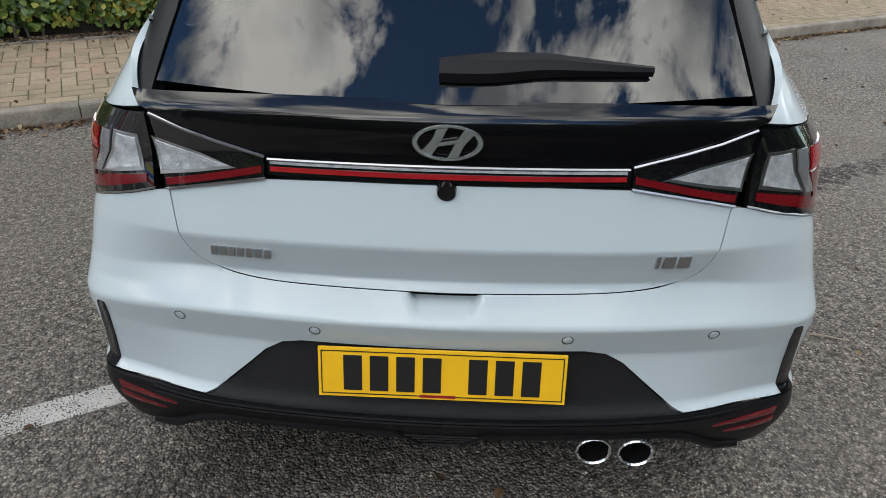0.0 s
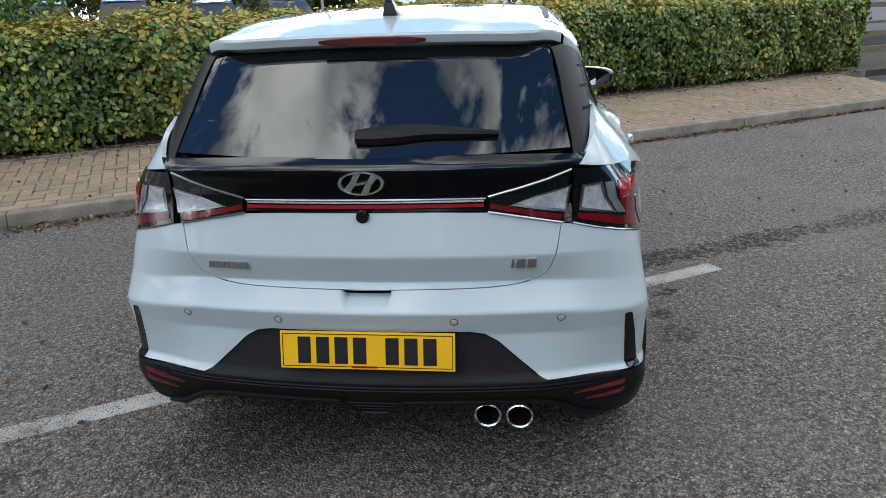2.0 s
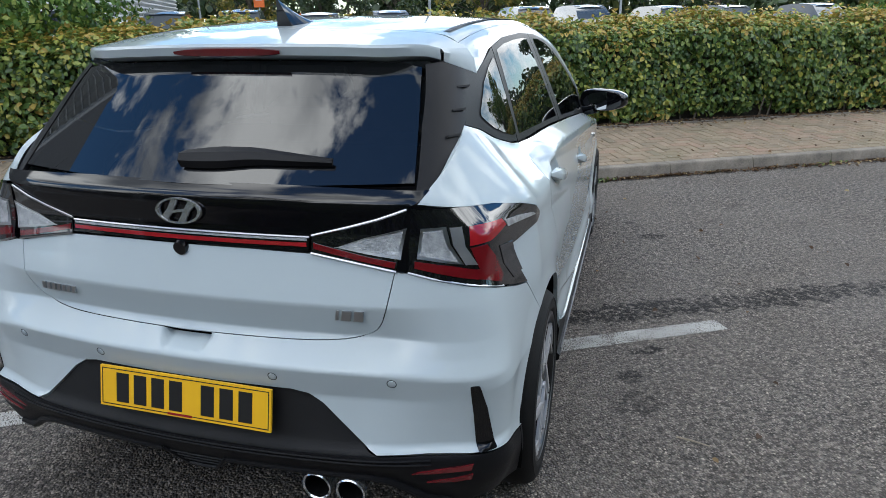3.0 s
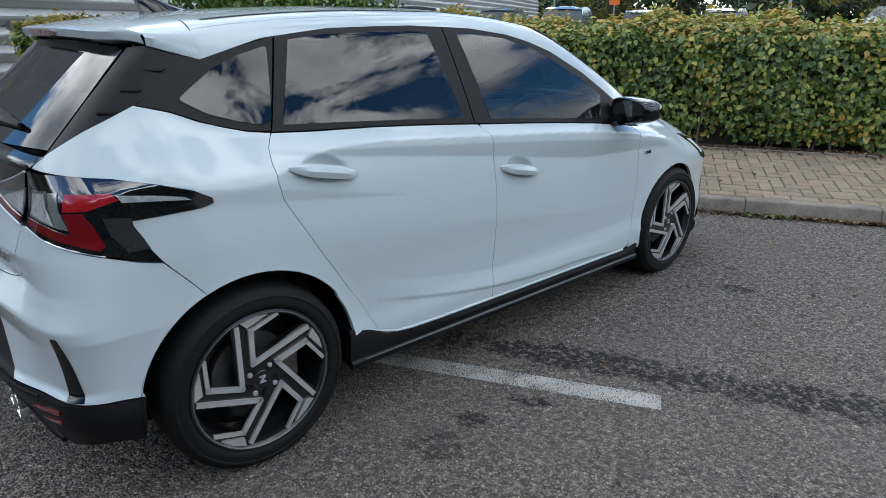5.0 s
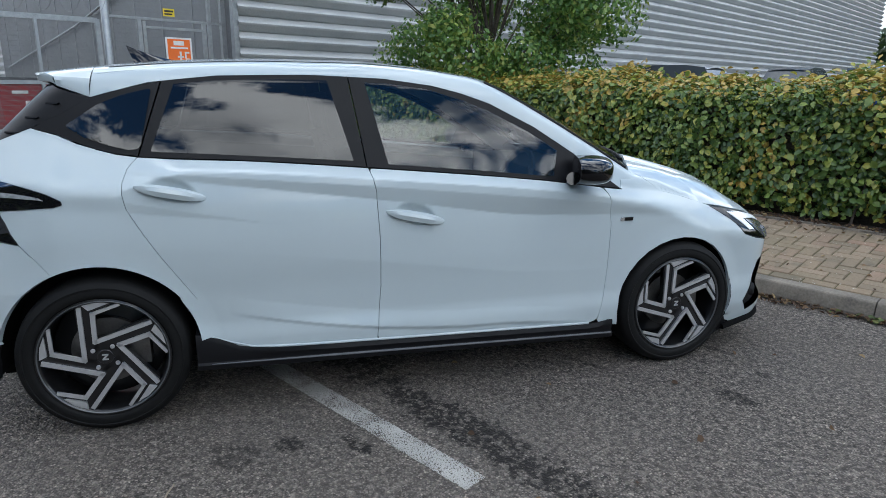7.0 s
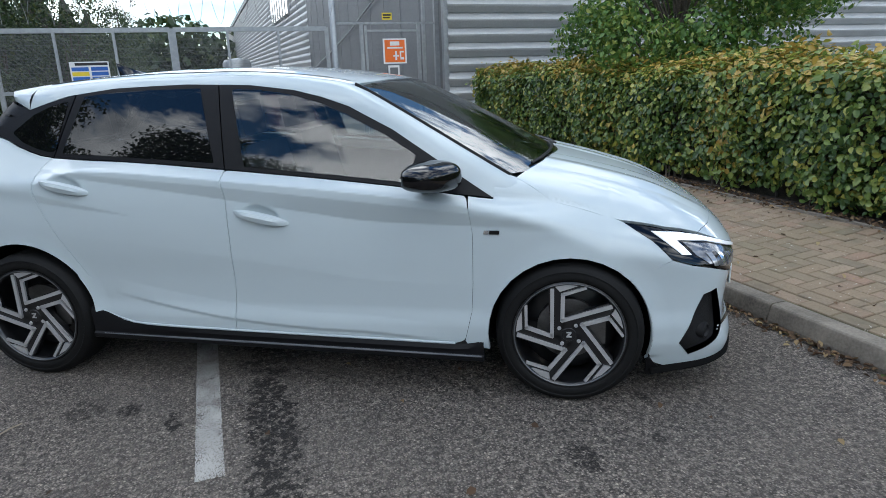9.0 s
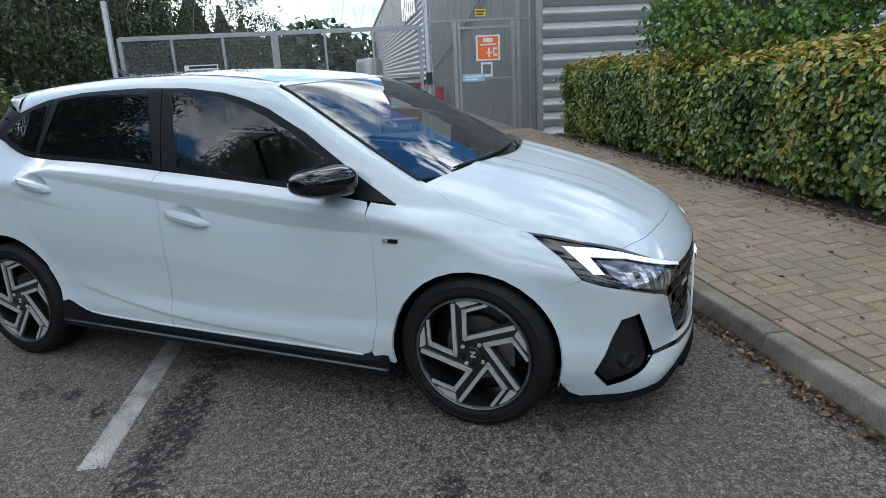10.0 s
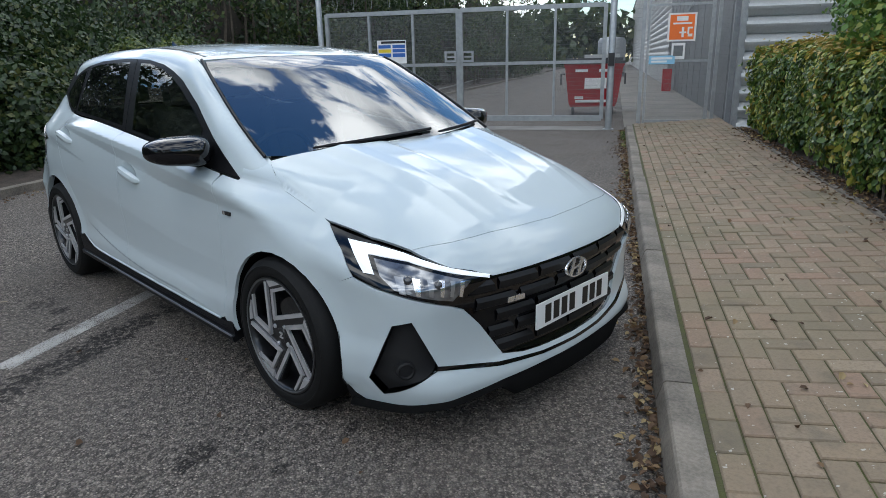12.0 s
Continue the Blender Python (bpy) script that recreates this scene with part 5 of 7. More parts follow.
SCREEN = glass_mat("windscreen_glass", (0.80, 0.88, 0.86), 0.97, ior=3.1)
REARGLASS = glass_mat("rear_glass", (0.10, 0.105, 0.115), 0.6, ior=1.62)

car = thing("car", "white five-door hatchback with black trim parked near the kerb", "car")


def plate(name, y_top, z_top, y_bot, z_bot, w, material, parent, facing):
    """A number plate with its characters as plain bars."""
    up = Vector((0, y_top - y_bot, z_top - z_bot))
    hgt = up.length
    up.normalize()
    right = Vector((1, 0, 0)) if facing < 0 else Vector((-1, 0, 0))
    nrm = right.cross(up).normalized()
    c = Vector((0, (y_top + y_bot) / 2, (z_top + z_bot) / 2))
    m = Matrix((right, up, nrm)).transposed().to_4x4()
    m.translation = c + nrm * 0.006
    bm = bmesh.new()
    prism(bm, [(-w / 2, -hgt / 2), (w / 2, -hgt / 2), (w / 2, hgt / 2), (-w / 2, hgt / 2)], -0.004, 0.003, m)
    ob = part(name, bm, material, parent, bevel=0.004)
    b = hgt * 0.36
    if facing < 0:
        bm = bmesh.new()
        e = 0.0022
        for x0, x1, y0, y1 in ((-w / 2 + 0.006, w / 2 - 0.006, hgt / 2 - 0.006 - e, hgt / 2 - 0.006), (-w / 2 + 0.006, w / 2 - 0.006, -hgt / 2 + 0.006, -hgt / 2 + 0.006 + e),
                               (-w / 2 + 0.006, -w / 2 + 0.006 + e, -hgt / 2 + 0.006, hgt / 2 - 0.006), (w / 2 - 0.006 - e, w / 2 - 0.006, -hgt / 2 + 0.006, hgt / 2 - 0.006)):
            prism(bm, [(x0, y0), (x1, y0), (x1, y1), (x0, y1)], 0.003, 0.0038, m)
        part("border_line", bm, INK, ob)
        bm = bmesh.new()
        prism(bm, [(-0.045, -hgt / 2 + 0.004), (0.03, -hgt / 2 + 0.004), (0.03, -hgt / 2 + 0.010), (-0.045, -hgt / 2 + 0.010)], 0.003, 0.0042, m)
        part("maker_bar", bm, RED_LENS, ob)
    pitch = w * 0.107
    xs = [-w * 0.36 + pitch * i for i in range(4)] + [w * 0.36 - pitch * (2 - i) for i in range(3)]
    for x in xs:
        bm = bmesh.new()
        prism(bm, [(x - pitch * 0.35, -b), (x + pitch * 0.35, -b), (x + pitch * 0.35, b), (x - pitch * 0.35, b)], 0.003, 0.0042, m)
        part("character_bar", bm, INK, ob)
    return ob


def badge(c, right, up, w, h, parent, material):
    """An oval ring with a slanted mark, as plain shapes."""
    nrm = Vector(right).cross(Vector(up)).normalized()
    m = Matrix((Vector(right).normalized(), Vector(up).normalized(), nrm)).transposed().to_4x4()
    m.translation = Vector(c)
    bm = bmesh.new()
    n = 44
    rows = []
    for r, d in ((1.0, 0.0), (0.97, 0.007), (0.86, 0.007), (0.83, 0.0)):
        rows.append([bm.verts.new(m @ Vector((w / 2 * r * math.cos(t), h / 2 * r * math.sin(t), d))) for t in (2 * math.pi * k / n for k in range(n))])
    for q, s in zip(rows, rows[1:]):
        for k in range(n):
            bm.faces.new((q[k], q[(k + 1) % n], s[(k + 1) % n], s[k]))
    ob = part("emblem_ring", bm, material, parent, smooth=True)
    bm = bmesh.new()
    for poly in (((-0.74, -0.50), (-0.46, -0.74), (-0.26, -0.16), (0.0, 0.82), (-0.30, 0.78), (-0.46, 0.10)), ((0.74, 0.50), (0.46, 0.74), (0.26, 0.16), (0.0, -0.82), (0.30, -0.78), (0.46, -0.10)), ((-0.34, -0.22), (0.34, 0.02), (0.34, 0.22), (-0.34, -0.02))):
        prism(bm, [(x * w / 2, y * h / 2) for x, y in poly], 0.0, 0.006, m)
    part("emblem_mark", bm, material, ob)
    return ob


def bars(pos, right, up, widths, h, gap, parent, material, name="lettering_bar"):
    nrm = Vector(right).cross(Vector(up)).normalized()
    m = Matrix((Vector(right).normalized(), Vector(up).normalized(), nrm)).transposed().to_4x4()
    m.translation = Vector(pos)
    x = -(sum(widths) + gap * (len(widths) - 1)) / 2
    for w in widths:
        bm = bmesh.new()
        prism(bm, [(x, -h / 2), (x + w, -h / 2), (x + w + h * 0.12, h / 2), (x + h * 0.12, h / 2)], -0.001, 0.004, m)
        part(name, bm, material, parent)
        x += w + gap


def belt_pts(y0, y1, n=8):
    return [sd(y, float(BELT(y)) - 0.004) for y in np.linspace(y0, y1, n)]


ARCH_F, ARCH_R = (AX_F, 0.308, 0.344), (AX_R, 0.312, 0.365)
DLO_TOP = [(-1.279, 1.287), (-1.18, 1.315), (-1.07, 1.345), (-0.82, 1.374), (-0.45, 1.383), (-0.14, 1.372), (0.07, 1.346), (0.20, 1.315), (0.33, 1.272), (0.53, 1.173), (0.65, 1.097), (0.82, 0.985), (0.965, 0.888)]
SCREEN_EDGE = [(0.58, 0.335), (0.605, 0.42), (0.635, 0.55), (0.662, 0.68), (0.686, 0.82), (0.70, 0.95), (0.704, 1.03)]


HOOD_Y = curve((0.0, 0.19, 0.37, 0.51, 0.64), (1.957, 1.947, 1.924, 1.892, 1.825))
HOODLINE = [tp(x, float(HOOD_Y(x))) for x in np.linspace(0, 0.64, 15)]
BONNET_SIDE = [tp(0.737, 1.49), tp(0.742, 1.40), tp(0.742, 1.30), tp(0.738, 1.22), tp(0.728, 1.15), tp(0.708, 1.09), tp(0.692, 1.055)]


LAMP_LOW = [(0.592, -1.787, 0.868), (0.65, -1.775, 0.853), (0.70, -1.764, 0.843), (0.779, -1.737, 0.823), (0.82, -1.688, 0.804), (0.842, -1.61, 0.780), sd(-1.528, 0.767)]


def dense(pts, k=5):
    """Extra points between the bends of a seam on the flank."""
    out = []
    for (y0, z0), (y1, z1) in zip(pts, pts[1:]):
        out += [sd(y0 + (y1 - y0) * i / k, z0 + (z1 - z0) * i / k) for i in range(k)]
    return out + [sd(*pts[-1])]


SEAM_R = dense([(-1.121, 1.066), (-1.152, 1.03), (-1.167, 0.985), (-1.168, 0.94), (-1.158, 0.885), (-1.119, 0.812), (-1.056, 0.705), (-0.932, 0.512)])


def cup(y0, z0):
    """The hollow behind a door handle."""
    def depth(p):
        r = ((p[:, 1] - y0) / 0.085) ** 2 + ((p[:, 2] - z0 + 0.19 * (p[:, 1] - y0)) / 0.042) ** 2
        return 0.020 * np.clip(1 - r, 0, 1) ** 0.8
    return depth


def sided(mirror):
    """The panels of one flank, with what is fixed to them."""
    s = -1 if mirror else 1
    K = dict(mirror=mirror)
    fl = lambda p: Vector((p[0] * s, p[1], p[2]))
    seam_b = [(-0.215, 0.92), (-0.205, 0.73), (-0.203, 0.52), (-0.222, 0.282)]
    front = panel("front_door", SIDE, belt_pts(0.855, -0.236) + [sd(*p) for p in seam_b] + [sd(0.2, 0.272), sd(0.58, 0.262), sd(0.80, 0.256)]
                  + [sd(0.845, 0.27), sd(0.875, 0.40), sd(0.882, 0.53), sd(0.884, 0.74), sd(0.868, 0.85)], PAINT, car, h=0.009, corner=0.02, dent=cup(-0.050, 0.822), soft=0.003, **K)
    rear = panel("rear_door", SIDE, belt_pts(-0.236, -1.118) + SEAM_R[1:] + [sd(-0.889, 0.45), sd(-0.832, 0.345), sd(-0.800, 0.312), sd(-0.74, 0.298)]
                 + [sd(-0.45, 0.288)] + [sd(*p) for p in seam_b[::-1]], PAINT, car, h=0.009, dent=cup(-0.998, 0.954), soft=0.003, **K)
    a = [sd(*p) for p in arc(*ARCH_R, 36, 113)]
    quarter = panel("quarter_panel", REAR_W, belt_pts(-1.121, -1.40, 5) + [(0.652, -1.484, 1.172), (0.640, -1.60, 1.115), (0.622, -1.70, 1.062), (0.606, -1.748, 1.026)]
                    + [(0.70, -1.71, 1.012), sd(-1.60, 0.998), sd(-1.50, 0.975), sd(-1.42, 0.95), sd(-1.372, 0.922), sd(-1.37, 0.908), sd(-1.40, 0.900), sd(-1.50, 0.893), sd(-1.585, 0.888), sd(-1.592, 0.870), sd(-1.528, 0.767)]
                    + a[::-1] + SEAM_R[:0:-1], PAINT, car, h=0.011, soft=0.028, gap=0.0006, **K)
    a = [sd(*p) for p in arc(*ARCH_R, 5, 36, 8)]
    panel("rocker_corner", SIDE, [sd(-0.932, 0.512)] + a[::-1] + [sd(-0.80, 0.262), sd(-0.80, 0.312), sd(-0.832, 0.345), sd(-0.889, 0.45)], PAINT, quarter, gap=-0.006, off=-0.0012, **K)
    a = [sd(*p) for p in arc(*ARCH_F, 192, 45)]
    panel("front_wing", ROLL, [sd(0.868, 0.85), sd(0.884, 0.74), sd(0.882, 0.53), sd(0.875, 0.40), sd(0.845, 0.27), sd(0.86, 0.245)] + a
          + [sd(1.70, 0.632), sd(1.64, 0.69), sd(1.545, 0.762)] + BONNET_SIDE[::-1] + [tp(0.665, 0.975), sd(0.965, 0.885), sd(0.90, 0.893), sd(0.861, 0.899)], PAINT, car, h=0.014, soft=0.010, gap=0.0006, **K)
    # window surround and panes
    lowz = lambda y: float(BELT(y)) - 0.002
    fr = dict(gap=0.001, off=0.001, h=0.02, mirror=mirror)
    pane_f = [sg(-0.222, 1.352), sg(-0.1, 1.347), sg(0.05, 1.325), sg(0.2, 1.283), sg(0.32, 1.236), sg(0.5, 1.147), sg(0.63, 1.066), sg(0.605, 0.958), sg(0.3, 0.988), sg(0.0, 1.014), sg(-0.145, 1.025)]
    pane_r = [sg(-0.385, 1.36), sg(-0.65, 1.358), sg(-0.85, 1.350), sg(-0.976, 1.336), sg(-1.068, 1.088), sg(-0.9, 1.080), sg(-0.6, 1.062), sg(-0.297, 1.042)]
    panel("window_frame", SIDE_G, [sg(-0.292, 1.377), sg(-0.14, 1.372), sg(0.07, 1.346), sg(0.20, 1.315), sg(0.33, 1.272), sg(0.53, 1.173), sg(0.65, 1.097), sg(0.82, 0.985), sg(0.965, 0.888)] + [sg(y, lowz(y)) for y in (0.85, 0.55, 0.2, -0.05, -0.238)], TRIM, front, holes=(pane_f,), **fr)
    panel("window_frame", SIDE_G, [sg(-1.021, 1.351), sg(-0.82, 1.374), sg(-0.6, 1.381), sg(-0.45, 1.383), sg(-0.296, 1.378)] + [sg(y, lowz(y)) for y in (-0.242, -0.5, -0.8, -1.0, -1.114)], TRIM, rear, holes=(pane_r,), **fr)
    panel("quarter_surround", SIDE_G, [sg(-1.279, 1.287), sg(-1.18, 1.315), sg(-1.026, 1.3505), sg(-1.118, 1.0705)] + [sg(y, lowz(y)) for y in (-1.2, -1.3, -1.4)] + [sg(-1.484, 1.172)], TRIM, quarter, **fr)
    panel("door_glass", SIDE_G, pane_f, WINDOW, front, off=0.002, rim=0.004, gap=-0.003, **K)
    panel("door_glass", SIDE_G, pane_r, PRIVACY, rear, off=0.002, rim=0.004, gap=-0.003, **K)
    panel("quarter_glass", SIDE_G, [sg(-1.057, 1.324), sg(-1.16, 1.298), sg(-1.25, 1.262), sg(-1.372, 1.180), sg(-1.30, 1.135), sg(-1.22, 1.108), sg(-1.145, 1.090), sg(-1.106, 1.096)], PRIVACY, quarter, off=0.004, corner=0.02, **K)
    # white rail between roof and windows, down the windscreen pillar
    edge = [tg(0.585, y) for y in np.linspace(-1.273, 0.31, 12)]
    pil = [tg(*p) for p in SCREEN_EDGE]
    rail = panel("roof_rail", ROLL_G, edge + pil[1:] + [tg(0.705, 1.10), sg(1.13, 0.865), sg(1.05, 0.84), sg(0.985, 0.862)] + [sg(*p) for p in DLO_TOP[::-1]], PAINT, car, gap=0.0, h=0.02, **K)
    # sill skirt
    bm = bmesh.new()
    top_z = curve((-0.955, -0.85, -0.79, -0.70, -0.23, 0.58, 0.82, 0.87, 0.925), (0.372, 0.342, 0.310, 0.294, 0.277, 0.258, 0.252, 0.258, 0.276))
    rows = []
    for y in (-0.955, -0.90, -0.85, -0.79, -0.70, -0.4, 0.0, 0.4, 0.80, 0.85, 0.89, 0.925):
        zt, zb = float(top_z(y)), 0.197 - 0.023 * y
        prof = [(0.80, zb + 0.02), (0.872, zb), (0.880, zb + 0.006), (0.882, zb + 0.024), (0.871, zb + 0.032), (0.870, zb + 0.045), (0.876, zt - 0.02), (0.868, zt), (0.80, zt + 0.004)]
        rows.append([bm.verts.new((s * x, y, z)) for x, z in prof])
    for p, q in zip(rows, rows[1:]):
        for i in range(len(prof) - 1):
            bm.faces.new((p[i], p[i + 1], q[i + 1], q[i]))
    bm.faces.new(rows[0])
    bm.faces.new(rows[-1][::-1])
    skirt = part("sill_skirt", bm, TRIM, car, smooth=True)
    # grey line on the ledge, standing in for the sky reflected there
    bm = bmesh.new()
    tube(bm, [(s * 0.8800, y, 0.2245 - 0.023 * y) for y in (-0.90, -0.4, 0.2, 0.915)], [0.002, 0.0052, 0.0052, 0.0045], 8)
    part("sill_sheen", bm, SILL_SHEEN, skirt, "thin grey line painted as sheen on the ledge", smooth=True)
    # painted flange under the doors
    bm = bmesh.new()
    tube(bm, [(s * (sd(y, float(top_z(y)) + 0.010)[0] + 0.001), y, float(top_z(y)) + 0.005) for y in np.linspace(-0.89, 0.80, 24)], [0.001, 0.003, 0.0045] + [0.0055] * 21, 8)
    part("sill_flange", bm, PAINT, car, smooth=True)
    # handles
    for door, y0, z0 in ((front, -0.050, 0.811), (rear, -0.998, 0.943)):
        x0 = sd(y0, z0)[0]
        bm = bmesh.new()
        rows = []
        for i in range(13):
            t = -1 + i / 6
            w = 0.024 * (1 - 0.75 * abs(t) ** 3.0)
            out = 0.034 * (1 - abs(t) ** 4) + 0.002
            zc = z0 - 0.0255 * t
            rows.append([bm.verts.new((s * (x0 + out * ox - 0.004), y0 + 0.129 * t, zc + w * oz)) for ox, oz in ((0.25, 1.0), (0.85, 0.75), (1.05, 0.1), (0.9, -0.75), (0.3, -1.0), (0.0, 0.0))])
        for p, q in zip(rows, rows[1:]):
            for i in range(6):
                bm.faces.new((p[i], p[(i + 1) % 6], q[(i + 1) % 6], q[i]))
        bm.faces.new(rows[0])
        bm.faces.new(rows[-1][::-1])
        hd = part("handle", bm, PAINT, door, smooth=True)
        if door is front:
            bm = bmesh.new()
            box(bm, s * (x0 + 0.020), s * (x0 + 0.0285), y0 - 0.062, y0 - 0.050, z0 + 0.008, z0 + 0.018)
            part("lock_button", bm, GLOSS, hd)
    # wing badge as plain bars
    p = sd(0.965, 0.757)
    bars(fl(p) + Vector((s * 0.002, 0.008, 0)), (0, s, 0), (0, 0, 1), (0.042,), 0.016, 0.004, car, GLOSS, "wing_badge_bar")
    bars(fl(p) + Vector((s * 0.002, -0.026, 0)), (0, s, 0), (0, 0, 1), (0.020,), 0.016, 0.004, car, CHROME, "wing_badge_bar")
    # mirror
    c = Vector((s * 0.917, 0.708, 0.997))
    turn = pose(c.x, c.y, c.z, 0, 0, -24 * s)
    bm = bmesh.new()
    bmesh.ops.create_uvsphere(bm, u_segments=36, v_segments=20, radius=1)
    for v in bm.verts:
        x, y, z = v.co
        tap = 1 - 0.24 * x
        q = Vector((s * 0.134 * np.sign(x) * abs(x) ** 0.68, 0.112 * (np.sign(y) * abs(y) ** 0.75 if y > 0 else max(y, -0.42)) * tap, 0.060 * np.sign(z) * abs(z) ** 0.62 * tap + 0.004 * x))
        v.co = turn @ q
    mirror_ob = part("door_mirror", bm, GLOSS, front, "gloss black door mirror", smooth=True)
    bm = bmesh.new()
    prism(bm, [(0.100 * math.cos(t), 0.050 * math.sin(t) + 0.008 * math.cos(t) * s) for t in np.linspace(0, 2 * math.pi, 28, endpoint=False)], 0, 0.002, turn @ pose(0, -0.0485, 0, 90, 0, 8 * s))
    part("mirror_glass", bm, MIRROR, mirror_ob)
    bm = bmesh.new()
    tube(bm, [(s * 0.775, 0.70, 0.935), (s * 0.82, 0.685, 0.94), (s * 0.87, 0.665, 0.955)], [0.034, 0.028, 0.03], 10)
    part("mirror_arm", bm, GLOSS, mirror_ob, smooth=True)
    bm = bmesh.new()
    tube(bm, [turn @ Vector((s * (-0.06 + 0.021 * i), 0.090 - 0.0013 * i * i, -0.014 + 0.001 * i)) for i in range(9)], 0.006, 6)
    part("turn_signal", bm, CLEAR, mirror_ob, smooth=True)
    # rear lamp on the body, in its separate lenses
    lamp = panel("tail_lamp", REAR_W, [(0.592, -1.752, 1.018), (0.70, -1.71, 1.012), sd(-1.60, 0.998), sd(-1.50, 0.975), sd(-1.42, 0.95), sd(-1.372, 0.922), sd(-1.37, 0.908), sd(-1.40, 0.900), sd(-1.50, 0.893), sd(-1.585, 0.888), sd(-1.592, 0.870)]
                 + LAMP_LOW[::-1], LENS, car, h=0.014, off=0.004, **K)
    Q = dict(h=0.009, rim=0.004, gap=0.001, mirror=mirror)
    panel("red_lens", REAR_W, [(0.603, -1.772, 0.895), (0.694, -1.757, 0.883), (0.760, -1.737, 0.866), (0.730, -1.731, 0.920), (0.768, -1.700, 0.921), (0.793, -1.689, 0.885), (0.818, -1.683, 0.830), (0.812, -1.695, 0.817), (0.776, -1.735, 0.836), (0.696, -1.76, 0.857), (0.603, -1.776, 0.877)], RED_DARK, lamp, off=0.0065, **Q)
    panel("red_lens", REAR_W, [(0.728, -1.721, 0.968), (0.799, -1.637, 0.963), (0.807, -1.622, 0.946), (0.775, -1.690, 0.924), (0.731, -1.731, 0.923)], RED_LENS, lamp, off=0.0065, **Q)
    panel("lens_frame", REAR_W, [(0.617, -1.758, 0.971), (0.678, -1.744, 0.974), (0.690, -1.75, 0.933), (0.722, -1.748, 0.882), (0.609, -1.772, 0.899)], SATIN, lamp, off=0.006, **Q)
    panel("clear_lens", REAR_W, [(0.624, -1.759, 0.964), (0.669, -1.748, 0.967), (0.680, -1.75, 0.931), (0.710, -1.75, 0.888), (0.617, -1.769, 0.906)], CLEAR, lamp, off=0.008, **Q)
    panel("grey_lens", REAR_W, [(0.684, -1.744, 0.971), (0.713, -1.73, 0.970), (0.722, -1.735, 0.925), (0.754, -1.731, 0.876), (0.724, -1.748, 0.881), (0.694, -1.75, 0.930)], HEAD2, lamp, off=0.007, **Q)
    panel("clear_lens", REAR_W, [(0.799, -1.628, 0.960), (0.821, -1.536, 0.951), (0.837, -1.45, 0.938), (0.841, -1.43, 0.926), (0.807, -1.615, 0.938)], CLEAR, lamp, off=0.007, **Q)
    panel("smoked_lens", REAR_W, [(0.793, -1.665, 0.905), (0.819, -1.600, 0.898), (0.825, -1.600, 0.875), (0.838, -1.565, 0.810), (0.831, -1.628, 0.805), (0.815, -1.668, 0.855)], SMOKED, lamp, off=0.006, **Q)
    bm = bmesh.new()
    tube(bm, [Vector((s * x, y, z)) for x, y, z in [tuple(np.array(q) + np.array(grad(f_lower, np.array([q]))[0]) * 0.003) for q in REAR_W.lift(outline(REAR_W.flat(LAMP_LOW), 0.05)[:-8])]], 0.0028, 5)
    part("lens_edge", bm, SATIN, lamp, smooth=True)
    # headlamp
    hl = [(0.738, 1.50, 0.776), (0.775, 1.62, 0.700), (0.800, 1.698, 0.632), (0.785, 1.78, 0.61), (0.751, 1.859, 0.592), (0.68, 1.94, 0.562), (0.607, 1.981, 0.536), (0.52, 2.01, 0.575), (0.445, 2.026, 0.614), (0.51, 1.99, 0.642), (0.573, 1.952, 0.659), (0.647, 1.823, 0.705), (0.70, 1.68, 0.739)]
    lamp = panel("headlamp", FRONT_W, hl, GLOSS, car, h=0.016, off=0.002, **K)
    panel("daytime_light", FRONT_W, [(0.738, 1.605, 0.740), (0.782, 1.735, 0.648), (0.765, 1.775, 0.645), (0.725, 1.70, 0.700), (0.66, 1.82, 0.682), (0.57, 1.955, 0.638), (0.46, 2.024, 0.607), (0.455, 2.02, 0.620), (0.575, 1.947, 0.6575), (0.656, 1.80, 0.7065), (0.69, 1.71, 0.7265)], DRL, lamp, h=0.012, off=0.006, rim=0.004, label="lit white daytime running light", **K)
    panel("reflector_bowl", FRONT_W, [(0.758, 1.79, 0.643), (0.72, 1.72, 0.692), (0.66, 1.83, 0.674), (0.58, 1.95, 0.632), (0.53, 2.0, 0.612), (0.60, 1.975, 0.552), (0.68, 1.935, 0.574), (0.75, 1.85, 0.604)], HEAD, lamp, h=0.012, off=0.005, rim=0.004, **K)
    for k in range(6):
        t = k / 5
        xa, za = 0.735 - 0.165 * t, 0.646 - 0.028 * t
        qs = [ff(xa, za), ff(xa - 0.018, za - 0.004), ff(xa - 0.004, za - 0.056), ff(xa + 0.010, za - 0.052)]
        panel("reflector_slat", FRONT_W, qs, CHROME if k % 2 else HEAD2, lamp, h=0.012, off=0.008, rim=0.003, **K)
    for cx, cz in ((0.71, 0.632), (0.64, 0.612)):
        p = np.array(ff(cx, cz))
        bm = bmesh.new()
        bmesh.ops.create_uvsphere(bm, u_segments=16, v_segments=10, radius=0.022)
        for v in bm.verts:
            v.co = Vector((s * p[0], p[1] - 0.010, p[2])) + v.co * 0.9
        part("projector_lens", bm, SMOKED, lamp, smooth=True)
    # fog lamp pocket
    fog = panel("fog_pocket", FRONT_W, [(0.758, 1.84, 0.474), (0.722, 1.90, 0.49), (0.651, 1.949, 0.318), (0.655, 1.951, 0.300), (0.769, 1.794, 0.205), (0.797, 1.75, 0.265)], GRAIN, car, h=0.018, off=-0.028, rim=-0.03, gap=0.0, **K)
    bm = bmesh.new()
    c = Vector((s * 0.725, 1.865, 0.30))
